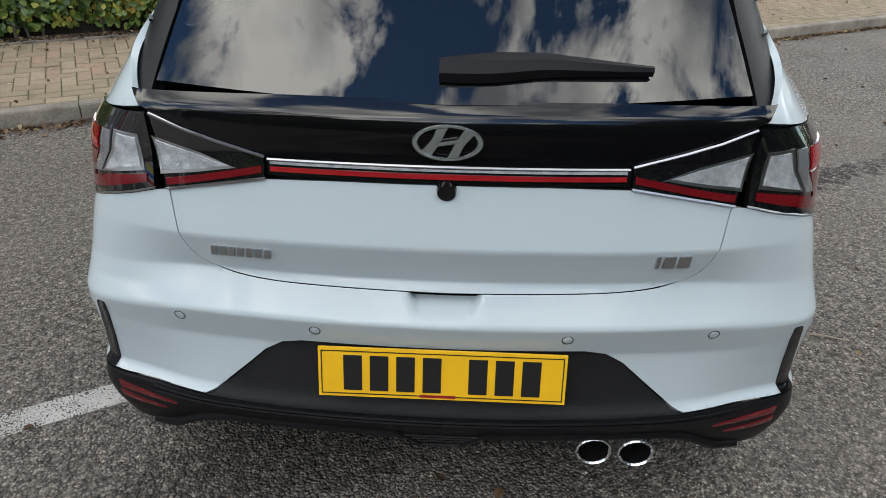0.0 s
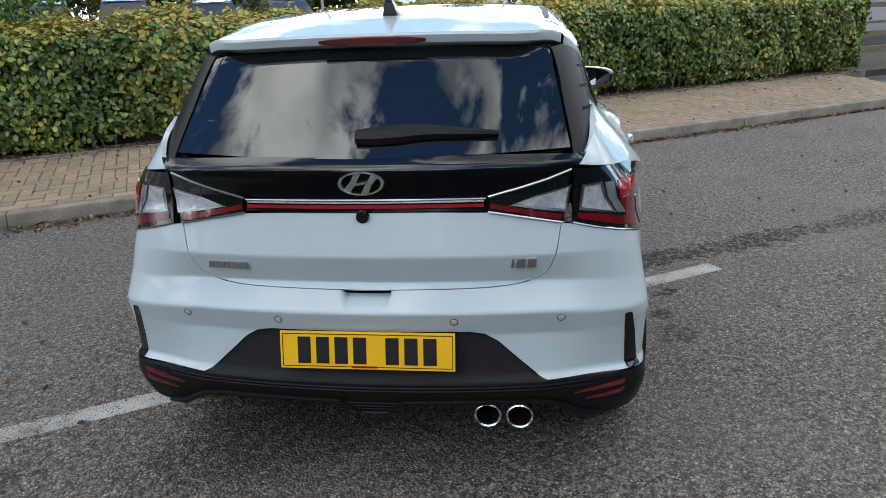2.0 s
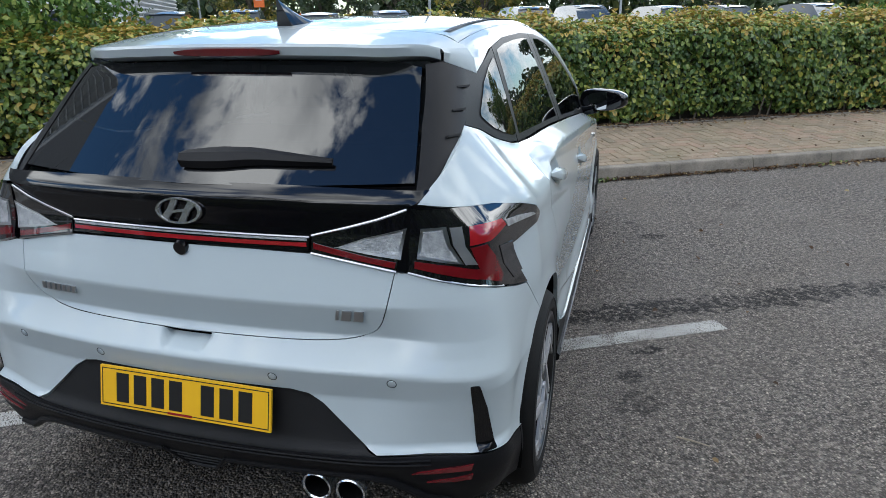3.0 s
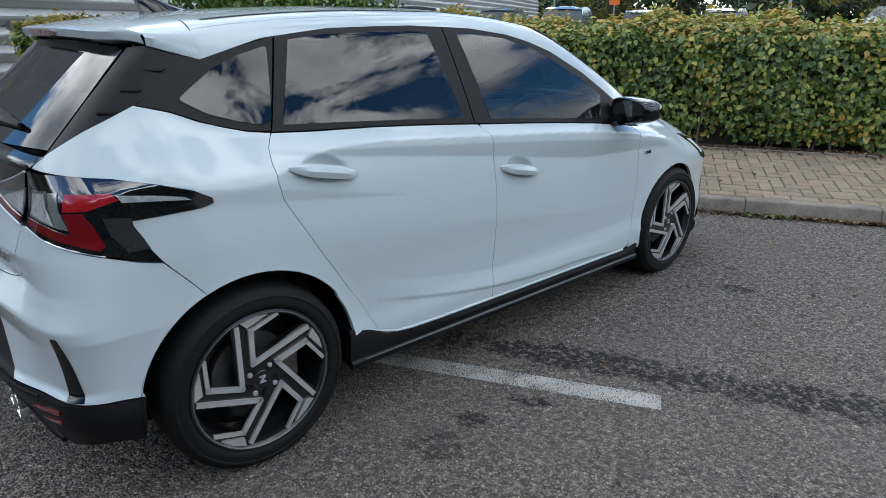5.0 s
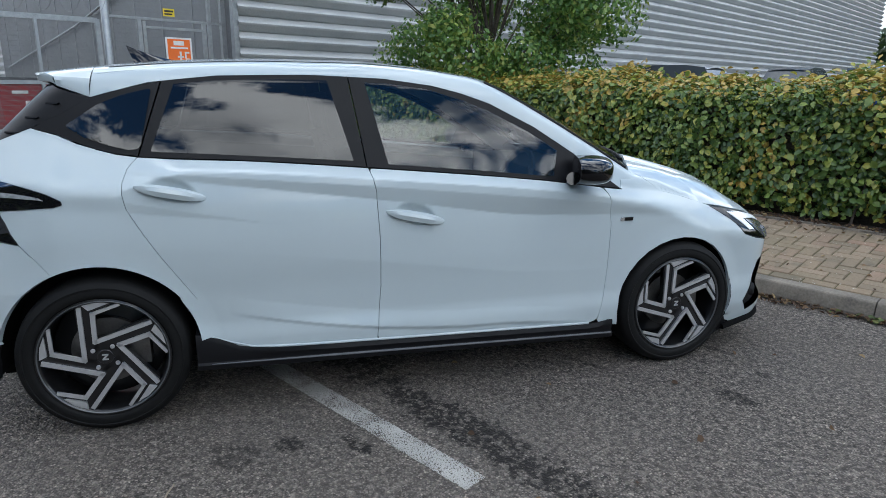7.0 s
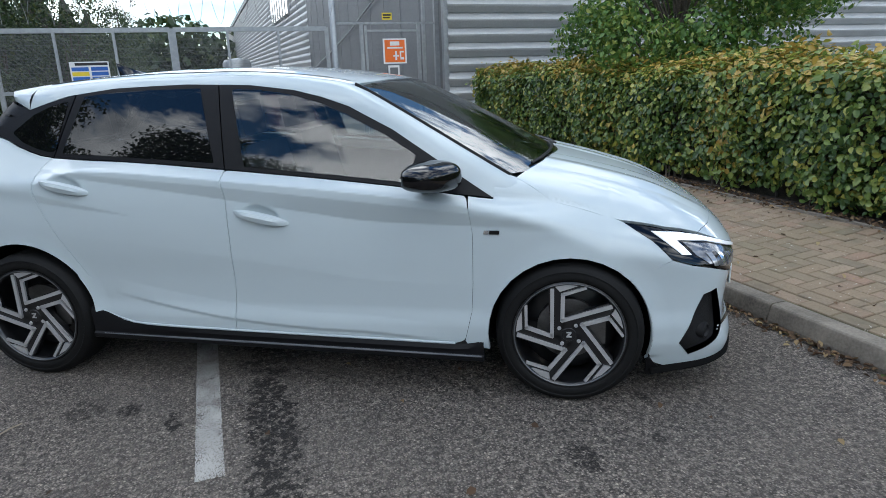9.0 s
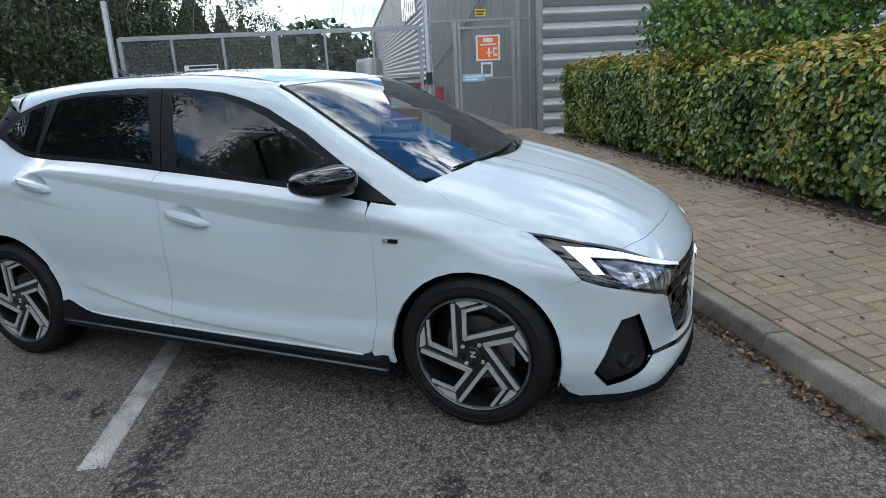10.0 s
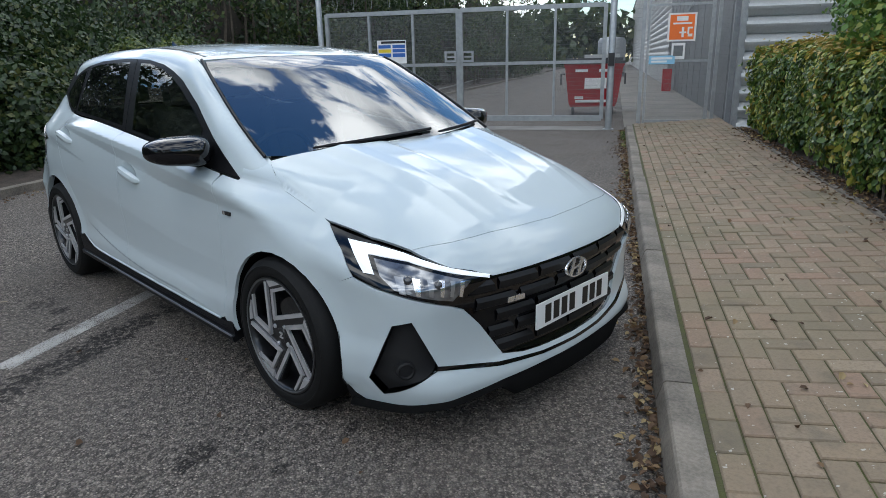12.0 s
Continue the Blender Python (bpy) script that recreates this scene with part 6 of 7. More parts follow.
    lathe(bm, [(0.0, 0.002), (0.022, 0.0), (0.027, 0.008), (0.034, 0.004), (0.040, -0.03)], 24, Matrix.Translation(c) @ (Vector((s * 0.55, 0.85, 0)).to_track_quat("Z", "Y").to_matrix().to_4x4()))
    part("fog_lamp", bm, GRAIN, fog, smooth=True)
    # slot at the bumper corner
    panel("corner_slot", REAR_W, [(0.748, -1.818, 0.602), (0.772, -1.805, 0.602), (0.797, -1.80, 0.532), (0.818, -1.787, 0.412), (0.778, -1.826, 0.412), (0.765, -1.822, 0.516)], GLOSS, car, h=0.012, off=0.002, corner=0.006, rim=0.004, **K)
    return front, rear, quarter


sided(False)
sided(True)


def both(pts):
    return list(pts) + [(-x, y, z) for x, y, z in pts[::-1]]


# bonnet, roof, spoiler
panel("bonnet", TOP, both(HOODLINE + [tp(0.70, 1.68)] + BONNET_SIDE + [tp(0.6, 1.10), tp(0.45, 1.17), tp(0.2, 1.215), tp(0.0, 1.225)]), PAINT, car, h=0.014, soft=0.006, gap=0.0012)
roof = panel("roof", TOP_G, both([tg(0.0, 0.44), tg(0.2, 0.425), tg(0.4, 0.395), tg(0.585, 0.335)] + [tg(0.585, y) for y in np.linspace(0.25, -1.273, 10)] + [tg(0.3, -1.273), tg(0.0, -1.273)]), PAINT, car, h=0.025, gap=0.001)
for s in (1, -1):
    bm = bmesh.new()
    P = [Vector(tg(0.535, y)) for y in np.linspace(0.30, -1.22, 16)]
    a = [bm.verts.new((s * (p.x + o), p.y, p.z + z)) for p in P for o, z in ((-0.011, 0.0015), (0.011, 0.0005))]
    for i in range(15):
        bm.faces.new((a[2 * i], a[2 * i + 1], a[2 * i + 3], a[2 * i + 2]))
    part("roof_moulding", bm, TRIM, roof, smooth=True)
panel("windscreen", TOP_G, both([tg(0.0, 0.452), tg(0.2, 0.437), tg(0.4, 0.407), tg(0.57, 0.36)] + [tg(x - 0.012, y) for x, y in SCREEN_EDGE[1:]] + [tg(0.6, 1.10), tg(0.4, 1.20), tg(0.2, 1.25), tg(0.0, 1.265)]), SCREEN, car, h=0.03, off=0.001)
for s in (1, -1):
    bm = bmesh.new()
    tube(bm, [Vector((s * p[0], p[1], p[2] + 0.002)) for p in [tg(x - 0.004, y) for x, y in SCREEN_EDGE]], 0.008, 6)
    part("screen_seal", bm, TRIM, car, smooth=True)
# scuttle under the windscreen
bm = bmesh.new()
rows = []
for x in np.linspace(-0.69, 0.69, 25):
    y0 = 1.265 - 0.42 * x * x
    rows.append([bm.verts.new((x, y0 - 0.06, 0.985 - 0.06 * x * x)), bm.verts.new((x, y0 + 0.02, 0.962 - 0.10 * x * x)), bm.verts.new((x, y0 + 0.03, 0.93 - 0.10 * x * x))])
for p, q in zip(rows, rows[1:]):
    for i in range(2):
        bm.faces.new((p[i], p[i + 1], q[i + 1], q[i]))
part("scuttle", bm, GRAIN, car, smooth=True)
for x0, x1, lift in ((0.52, -0.10, 0.0), (-0.12, -0.62, 0.006)):
    bm = bmesh.new()
    pts = []
    for t in np.linspace(0, 1, 9):
        x = x0 + (x1 - x0) * t
        y = 1.232 - 0.43 * x * x - 0.035 * t
        p = tg(x, y)
        pts.append((p[0], p[1], p[2] + 0.012 + lift))
    tube(bm, pts, [0.005] + [0.008] * 7 + [0.007], 6)
    part("windscreen_wiper", bm, TRIM, car, smooth=True)

# spoiler with the high brake lamp
bm = bmesh.new()
rows = []
def tail(ax):
    return -1.535 + 0.16 * ax**2 + 1.25 * max(0.0, ax - 0.42) ** 1.5


def deck(x, y):
    return float(ROOF(y)) - 0.06 * x**2 - 0.22 * x**6 - 0.55 * max(0, abs(x) - 0.53) ** 1.2


for t in np.linspace(-1, 1, 41):
    te = tail(0.572 * abs(t))
    row = []
    for k, y in enumerate(np.linspace(-1.276, te, 9)):
        x = t * (0.612 - 0.040 * k / 8)
        row.append((x, y, deck(x, y)))
    x, zt = t * 0.572, row[-1][2]
    row += [(x, te - 0.004, zt - 0.008), (x, te + 0.004, zt - 0.030), (x, te + 0.05, zt - 0.045), (x, te + 0.12, zt - 0.045)]
    rows.append([bm.verts.new(p) for p in row])
for p, q in zip(rows, rows[1:]):
    for i in range(len(p) - 1):
        bm.faces.new((p[i], p[i + 1], q[i + 1], q[i]))
spoiler = part("roof_spoiler", bm, PAINT, car, smooth=True)
for s in (1, -1):
    bm = bmesh.new()
    te = tail(0.572)
    rows = []
    for k, y in enumerate(np.linspace(-1.276, te, 9)):
        x, t = 0.612 - 0.040 * k / 8, k / 8
        z = deck(x, y)
        lo = Vector((0.640 - 0.062 * t, -1.278 + (te + 0.006 + 1.278) * t, min(1.288 + 0.040 * t, z - 0.004)))
        hi = Vector((x, y, z))
        rows.append([bm.verts.new((s * p.x, p.y, p.z)) for p in (hi, hi.lerp(lo, 0.5) + Vector((0.006, 0, 0.006)), lo, lo + Vector((-0.03, 0, -0.01)))])
    for p, q in zip(rows, rows[1:]):
        for i in range(3):
            bm.faces.new((p[i], q[i], q[i + 1], p[i + 1]))
    part("spoiler_end", bm, PAINT, spoiler, smooth=True)
bm = bmesh.new()
rows = []
for x in np.linspace(-0.165, 0.165, 15):
    te = -1.535 + 0.16 * x**2 - 0.006
    zt = float(ROOF(te)) - 0.06 * x**2 - 0.008
    e = 0.35 + 0.65 * (1 - abs(x / 0.165) ** 4)
    rows.append([bm.verts.new((x, te + 0.006, zt - 0.012 + 0.011 * e)), bm.verts.new((x, te - 0.003, zt - 0.012 + 0.008 * e)), bm.verts.new((x, te + 0.002, zt - 0.014 - 0.008 * e)), bm.verts.new((x, te + 0.008, zt - 0.014 - 0.011 * e))])
for p, q in zip(rows, rows[1:]):
    for i in range(3):
        bm.faces.new((p[i], p[i + 1], q[i + 1], q[i]))
part("brake_lamp", bm, RED_DARK, spoiler, "high-level red brake lamp", smooth=True)
# shark fin
bm = bmesh.new()
rows = []
for t in np.linspace(0, 1, 10):
    y = -1.03 - 0.17 * t
    hgt = 0.008 + 0.076 * t ** 1.3
    w = 0.042 * (0.35 + 0.65 * math.sin(math.pi * min(1, 0.25 + 0.6 * t)))
    zb = float(ROOF(y)) - 0.004
    rows.append([bm.verts.new((o * w * (1 - k) ** 0.8, y - 0.035 * k * t, zb + hgt * k)) for o, k in ((-1, 0), (-1, 0.5), (-1, 0.9), (0, 1), (1, 0.9), (1, 0.5), (1, 0))])
for p, q in zip(rows, rows[1:]):
    for i in range(6):
        bm.faces.new((p[i], p[i + 1], q[i + 1], q[i]))
bm.faces.new(rows[-1])
part("shark_fin_aerial", bm, GLOSS, roof, smooth=True)

# rear glass, its black side fins and the panel below
panel("rear_window", BACK_G, both([rg(0.0, 1.335), rg(0.25, 1.333), rg(0.49, 1.325), rg(0.535, 1.315), rg(0.565, 1.18), rg(0.588, 1.062), rg(0.3, 1.056), rg(0.0, 1.053)]), REARGLASS, car, h=0.03, off=0.002)
for mirror in (False, True):
    s = -1 if mirror else 1
    fin = panel("pillar_garnish", REAR_G, [rg(0.538, 1.322), rg(0.570, 1.18), rg(0.594, 1.045), (0.628, -1.70, 1.045), (0.648, -1.58, 1.12), (0.655, -1.488, 1.170), (0.640, -1.276, 1.287), (0.620, -1.35, 1.305), (0.578, -1.415, 1.328)], TRIM, car, h=0.02, off=0.0015, mirror=mirror)
    for y, z in ((-1.40, 1.262), (-1.465, 1.21), (-1.53, 1.155)):
        p = REAR_G.lift(REAR_G.flat([(0.62, y, z)]))[0]
        bm = bmesh.new()
        prism(bm, [(-0.028, -0.002), (0.025, -0.003), (0.028, 0.002), (-0.02, 0.004)], -0.002, 0.007, Matrix.Translation((s * p[0], p[1], p[2])) @ (Vector((s * 0.86, -0.4, 0.32)).to_track_quat("Z", "X").to_matrix().to_4x4()) @ pose(0, 0, 0, 0, 0, 90))
        part("vortex_rib", bm, TRIM, fin)
HATCH_X = curve((0.0, 0.35, 0.6, 0.8, 1.0, 1.25), (0.0, 0.33, 0.46, 0.517, 0.545, 0.562))
HATCH_Z = curve((0.0, 0.35, 0.6, 0.8, 1.0, 1.25), (0.681, 0.685, 0.696, 0.722, 0.778, 0.868))
HATCH = [rr(float(HATCH_X(t)), float(HATCH_Z(t))) for t in np.linspace(0, 1.25, 26)]
hatch = panel("tailgate", REAR_W, both(HATCH + [ rr(0.45, 0.89), rr(0.36, 0.905), rr(0.2, 0.909), rr(0.0, 0.909)]), PAINT, car, h=0.009, soft=0.003)
panel("tailgate_panel", REAR_W, both([rr(0.0, 0.945), rr(0.35, 0.950), rr(0.45, 0.972), rr(0.585, 1.018), (0.61, -1.745, 1.03), (0.625, -1.71, 1.055), rr(0.3, 1.062), rr(0.0, 1.062)]), GLOSS, hatch, label="gloss black panel", off=0.001, gap=0.001)
bm = bmesh.new()
tube(bm, [Vector(rr(x, 0.944)) + Vector((0, -0.005, 0)) for x in np.linspace(-0.35, 0.35, 15)], 0.003, 5)
part("bright_edge", bm, HEAD2, hatch, smooth=True)
bar = panel("light_bar", REAR_W, both([rr(0.0, 0.911), rr(0.35, 0.911), rr(0.352, 0.944), rr(0.2, 0.944), rr(0.0, 0.943)]), GLOSS, hatch, h=0.014, off=0.005, gap=0.001)
panel("red_lens", REAR_W, both([rr(0.0, 0.918), rr(0.345, 0.919), rr(0.345, 0.931), rr(0.0, 0.931)]), RED_LENS, bar, h=0.012, off=0.008, rim=0.003)
panel("clear_lens", REAR_W, both([rr(0.0, 0.933), rr(0.345, 0.933), rr(0.345, 0.941), rr(0.0, 0.940)]), CLEAR, bar, h=0.012, off=0.008, rim=0.003)
for mirror in (False, True):
    inner = panel("inner_tail_lamp", REAR_W, [rr(0.356, 0.908), rr(0.46, 0.892), rr(0.568, 0.872), rr(0.588, 1.014), rr(0.45, 0.970), rr(0.356, 0.946)], LENS, hatch, h=0.014, off=0.005, mirror=mirror)
    J = dict(h=0.010, rim=0.003, mirror=mirror)
    panel("lens_frame", REAR_W, [rr(0.412, 0.921), rr(0.486, 0.947), rr(0.588, 0.973), rr(0.576, 0.896), rr(0.50, 0.906)], SATIN, inner, off=0.0065, **J)
    panel("clear_lens", REAR_W, [rr(0.428, 0.924), rr(0.486, 0.942), rr(0.580, 0.966), rr(0.571, 0.904), rr(0.50, 0.912)], CLEAR, inner, off=0.008, **J)
    panel("red_lens", REAR_W, [rr(0.36, 0.915), rr(0.50, 0.887), rr(0.562, 0.876), rr(0.566, 0.892), rr(0.50, 0.903), rr(0.41, 0.921), rr(0.36, 0.932)], RED_DARK, inner, off=0.0075, **J)
    s = -1 if mirror else 1
    for line in ([(0.356, 0.948), (0.45, 0.972), (0.52, 0.992), (0.587, 1.016)], [(0.356, 0.907), (0.46, 0.890), (0.566, 0.871)]):
        bm = bmesh.new()
        tube(bm, [Vector(rr(s * x, z)) + Vector((0, -0.005, 0)) for x, z in line], 0.0032, 5)
        part("lens_edge", bm, SATIN, inner, smooth=True)
badge((0, rr(0, 0.99)[1] - 0.006, 0.992), (1, 0, 0), (0, 0.16, 0.98), 0.135, 0.068, hatch, CHROME)
p = rr(0.42, 0.748)
bars((-0.42, p[1] - 0.004, 0.752), (1, -0.1, 0), (0, 0.05, 1), (0.0125,) * 7, 0.019, 0.0065, hatch, SATIN)
bars((0.455, rr(0.455, 0.76)[1] - 0.004, 0.762), (1, 0.1, 0), (0, 0.05, 1), (0.007, 0.023, 0.023), 0.025, 0.008, hatch, SATIN)
bm = bmesh.new()
tube(bm, [(0, -1.80, 0.905), (0, -1.838, 0.898)], [0.024, 0.018], 14)
part("reversing_camera", bm, GLOSS, hatch, smooth=True)
# rear wiper
bm = bmesh.new()
P = [rg(x, 1.100 + 0.010 * (1 - abs(x - 0.18) / 0.2)) for x in np.linspace(-0.02, 0.385, 12)]
rows = []
for i, p in enumerate(P):
    t = i / 11
    w = (0.024 + 0.016 * min(1, 4 * t)) * (1 - 0.78 * t)
    n = Vector((0, -0.70, 0.70))
    u = Vector((0, 0.70, 0.70))
    c = Vector(p) + n * 0.008
    rows.append([bm.verts.new(c - u * w * 0.9), bm.verts.new(c + n * 0.020 * (1 - 0.4 * t) - u * w * 0.6), bm.verts.new(c + n * 0.026 * (1 - 0.4 * t) + u * w * 0.2), bm.verts.new(c + n * 0.010 + u * w)])
for p, q in zip(rows, rows[1:]):
    for i in range(3):
        bm.faces.new((p[i], p[i + 1], q[i + 1], q[i]))
bm.faces.new(rows[0])
bm.faces.new(rows[-1][::-1])
part("rear_wiper", bm, TRIM, car, smooth=True)

# rear bumper
bottom = [rr(0.0, 0.562), rr(0.30, 0.562), rr(0.345, 0.553), rr(0.385, 0.530), rr(0.505, 0.425), rr(0.53, 0.415), rr(0.65, 0.417), (0.775, -1.83, 0.415), sd(-1.765, 0.408), sd(-1.70, 0.400), sd(-1.636, 0.392)]
top = [(x, y, z - 0.003) for x, y, z in LAMP_LOW[::-1]] + HATCH[::-1]
half = bottom + [sd(*p) for p in arc(*ARCH_R, 166, 113)] + top


def cavity(p):
    """The hollow for the fingers under the tailgate."""
    x, z = np.abs(p[:, 0]), p[:, 2]
    return 0.030 * np.clip((z - 0.636) / 0.045, 0, 1) * np.clip((0.056 + (z - 0.636) * 0.40 - x) / 0.007, 0, 1) * (p[:, 1] < -1.6)


bumper = panel("rear_bumper", REAR_W, [half[0]] + half[1:-1] + [half[-1]] + [(-x, y, z) for x, y, z in half[1:-1][::-1]], PAINT, car, h=0.009, dent=cavity, rim=0.03, soft=0.004, gap=0.0006)
for x, z in ((-0.565, 0.603), (-0.268, 0.598), (0.258, 0.598), (0.565, 0.604)):
    p = np.array([rr(x, z)])
    n = Vector(grad(f_lower, p)[0])
    bm = bmesh.new()
    lathe(bm, [(0.0, 0.0015), (0.0085, 0.0015), (0.0095, 0.001), (0.010, -0.004)], 20, Matrix.Translation(p[0]) @ n.to_track_quat("Z", "Y").to_matrix().to_4x4())
    sen = part("parking_sensor", bm, PAINT, bumper, smooth=True)
    bm = bmesh.new()
    lathe(bm, [(0.0105, 0.0008), (0.0125, 0.0008)], 20, Matrix.Translation(p[0]) @ n.to_track_quat("Z", "Y").to_matrix().to_4x4())
    part("sensor_gap", bm, TRIM, sen)
panel("bumper_insert", REAR_W, both([rr(0.0, 0.405), rr(0.52, 0.405), rr(0.53, 0.412), rr(0.505, 0.422), rr(0.385, 0.527), rr(0.345, 0.55), rr(0.30, 0.559), rr(0.0, 0.559)]), GRAIN, bumper, off=-0.006, gap=0.0, h=0.018, rim=0.004)
low = [rr(0.0, 0.266), rr(0.04, 0.270), rr(0.10, 0.330), rr(0.30, 0.334), rr(0.50, 0.332), rr(0.56, 0.318), rr(0.645, 0.262), rr(0.72, 0.262), (0.775, -1.79, 0.27), sd(-1.72, 0.265), sd(-1.655, 0.255), sd(-1.643, 0.32), sd(-1.636, 0.388), sd(-1.70, 0.396), sd(-1.765, 0.404), (0.775, -1.83, 0.411), rr(0.65, 0.413), rr(0.53, 0.411), rr(0.3, 0.404), rr(0.0, 0.404)]
diff = panel("diffuser", REAR_W, both(low), TRIM, bumper, gap=0.0, h=0.018, off=0.0)
for z0, r0 in ((0.398, 0.0035), (0.386, 0.0035)):
    bm = bmesh.new()
    tube(bm, [Vector(rr(x, z0 + 0.012 * abs(x) ** 2)) + Vector((0, -0.001, 0)) for x in np.linspace(-0.66, 0.66, 34)], r0, 6)
    part("diffuser_rib", bm, TRIM, diff, smooth=True)
foot = [(0.10, 0.332), (0.30, 0.336), (0.50, 0.334), (0.56, 0.320), (0.642, 0.268), (0.70, 0.266)]
for s in (1, -1):
    # rolled lower edge that drops at the corner
    bm = bmesh.new()
    tube(bm, [Vector(rr(s * x, z)) + Vector((0, -0.002, 0)) for x, z in foot], [0.008, 0.009, 0.010, 0.012, 0.013, 0.010], 8)
    part("diffuser_edge", bm, TRIM, diff, smooth=True)
    for z0, x0, x1 in ((0.362, 0.610, 0.758), (0.334, 0.645, 0.758)):
        panel("red_reflector", REAR_W, [rr(x0, z0 - 0.002), rr(x0 + 0.07, z0 + 0.004), rr(x1, z0 + 0.012), rr(x1 + 0.004, z0 + 0.030), rr(x0 + 0.07, z0 + 0.018), rr(x0 + 0.02, z0 + 0.008)], RED_DARK, diff, h=0.012, off=0.004, rim=0.005, mirror=s < 0)
    bm = bmesh.new()
    tube(bm, [Vector(rr(s * x, z)) + Vector((0, -0.003, 0)) for x, z in ((0.10, 0.336), (0.045, 0.276), (0.0, 0.272))], 0.006, 6)
    part("diffuser_keel", bm, TRIM, diff, smooth=True)
for z0 in (0.292, 0.308, 0.324):
    bm = bmesh.new()
    w0 = 0.045 + 0.9 * (z0 - 0.276)
    tube(bm, [Vector(rr(x, z0)) + Vector((0, -0.002, 0)) for x in np.linspace(-w0, w0, 6)], 0.003, 5)
    part("keel_slat", bm, GRAIN, diff, smooth=True)
for x in (0.352, 0.448):
    bm = bmesh.new()
    lathe(bm, [(0.030, -0.11), (0.034, -0.10), (0.040, 0.0), (0.041, 0.006), (0.038, 0.009), (0.0345, 0.005)], 32, Matrix.Translation((x, -1.885, 0.283)) @ pose(0, 0, 0, 90, 0, 0))
    pipe = part("tailpipe", bm, CHROME, car, "polished round tailpipe", smooth=True)
    bm = bmesh.new()
    lathe(bm, [(0.0335, 0.003), (0.0325, -0.02), (0.031, -0.09), (0.0, -0.092)], 28, Matrix.Translation((x, -1.885, 0.283)) @ pose(0, 0, 0, 90, 0, 0))
    part("bore", bm, VOID, pipe, smooth=True)
plate("number_plate", -1.896, 0.566, -1.922, 0.457, 0.522, YELLOW, bumper, -1)

# front bumper, grille and lip
hl_under = [(0.573, 1.952, 0.657), (0.51, 1.99, 0.640), (0.442, 2.028, 0.612)]
g_top = [(0.365, 2.045, 0.611), (0.2, 2.068, 0.612), (0.0, 2.08, 0.612)]
panel("nose_panel", FRONT_W, both(HOODLINE + hl_under + g_top), PAINT, car, h=0.018, gap=0.0)
fog_o = [(0.758, 1.84, 0.474), (0.722, 1.90, 0.49), (0.651, 1.949, 0.318), (0.655, 1.951, 0.300), (0.769, 1.794, 0.205), (0.797, 1.75, 0.265)]
half = [(0.0, 2.08, 0.272), (0.2, 2.07, 0.275), (0.30, 2.06, 0.28), (0.39, 2.035, 0.297), (0.492, 2.007, 0.44), (0.55, 1.99, 0.505), (0.607, 1.981, 0.532), (0.68, 1.94, 0.558), (0.751, 1.859, 0.588), (0.785, 1.78, 0.606), (0.802, 1.698, 0.6315)]
fr_arc = [sd(*p) for p in arc(*ARCH_F, 45, -20, 12)]
half = half + fr_arc + [sd(1.62, 0.195), (0.79, 1.66, 0.165), (0.765, 1.72, 0.140), (0.70, 1.90, 0.168), (0.55, 2.01, 0.192), (0.407, 2.043, 0.209), (0.2, 2.09, 0.216), (0.0, 2.10, 0.216)]
mir = [(-x, y, z) for x, y, z in fog_o]
panel("front_bumper", FRONT_W, half + [(-x, y, z) for x, y, z in half[1:-1][::-1]], PAINT, car, h=0.018, holes=(fog_o, mir), gap=0.0004)
panel("bumper_groove", FRONT_W, both([(0.0, 2.1, 0.243), (0.2, 2.09, 0.246), (0.42, 2.045, 0.262), (0.655, 1.951, 0.300), (0.652, 1.95, 0.316), (0.42, 2.04, 0.276), (0.2, 2.09, 0.258), (0.0, 2.1, 0.254)]), GLOSS, car, off=0.002, rim=0.003, gap=0.0)
grille = panel("grille", FRONT_W, both([(0.0, 2.07, 0.276), (0.2, 2.065, 0.279), (0.385, 2.037, 0.300), (0.487, 2.007, 0.44), (0.55, 1.99, 0.509), (0.605, 1.981, 0.533), (0.52, 2.01, 0.572), (0.44, 2.026, 0.609), (0.365, 2.045, 0.608), (0.2, 2.068, 0.608), (0.0, 2.08, 0.608)]), GLOSS, car, h=0.02, off=-0.012, gap=0.0)
for row in range(5):
    z0 = 0.296 + 0.062 * row
    wmax = 0.415 + 0.50 * max(0, z0 - 0.30)
    for i in range(-4, 4):
        x0 = (i + 0.5 * (row % 2)) * 0.206
        x1 = min(x0 + 0.206, wmax)
        x0 = max(x0, -wmax)
        if x1 - x0 < 0.07:
            continue
        bm = bmesh.new()
        rows = []
        for dz, out, ins in ((0.002, -0.014, 0.004), (0.010, -0.002, 0.008), (0.038, 0.004, 0.014), (0.054, -0.005, 0.018)):
            row_v = []
            for k in range(6):
                x = x0 + ins + (x1 - x0 - 2 * ins) * k / 5 + dz * 0.25
                q = ff(x, z0 + dz)
                row_v.append(bm.verts.new((q[0], q[1] + out - 0.006 * k / 5, q[2])))
            rows.append(row_v)
        for p, q in zip(rows, rows[1:]):
            for k in range(5):
                bm.faces.new((p[k], p[k + 1], q[k + 1], q[k]))
        part("grille_fin", bm, FIN, grille)
badge((0, 2.078, 0.548), (-1, 0, 0), (0, -0.12, 0.99), 0.15, 0.078, grille, CHROME)
plate("front_number_plate", 2.072, 0.460, 2.072, 0.360, 0.51, PLATE_W, grille, 1)
bars((0.335, ff(0.335, 0.505)[1] + 0.002, 0.505), (-1, 0.2, 0), (0, 0, 1), (0.03, 0.045), 0.02, 0.004, grille, CHROME)
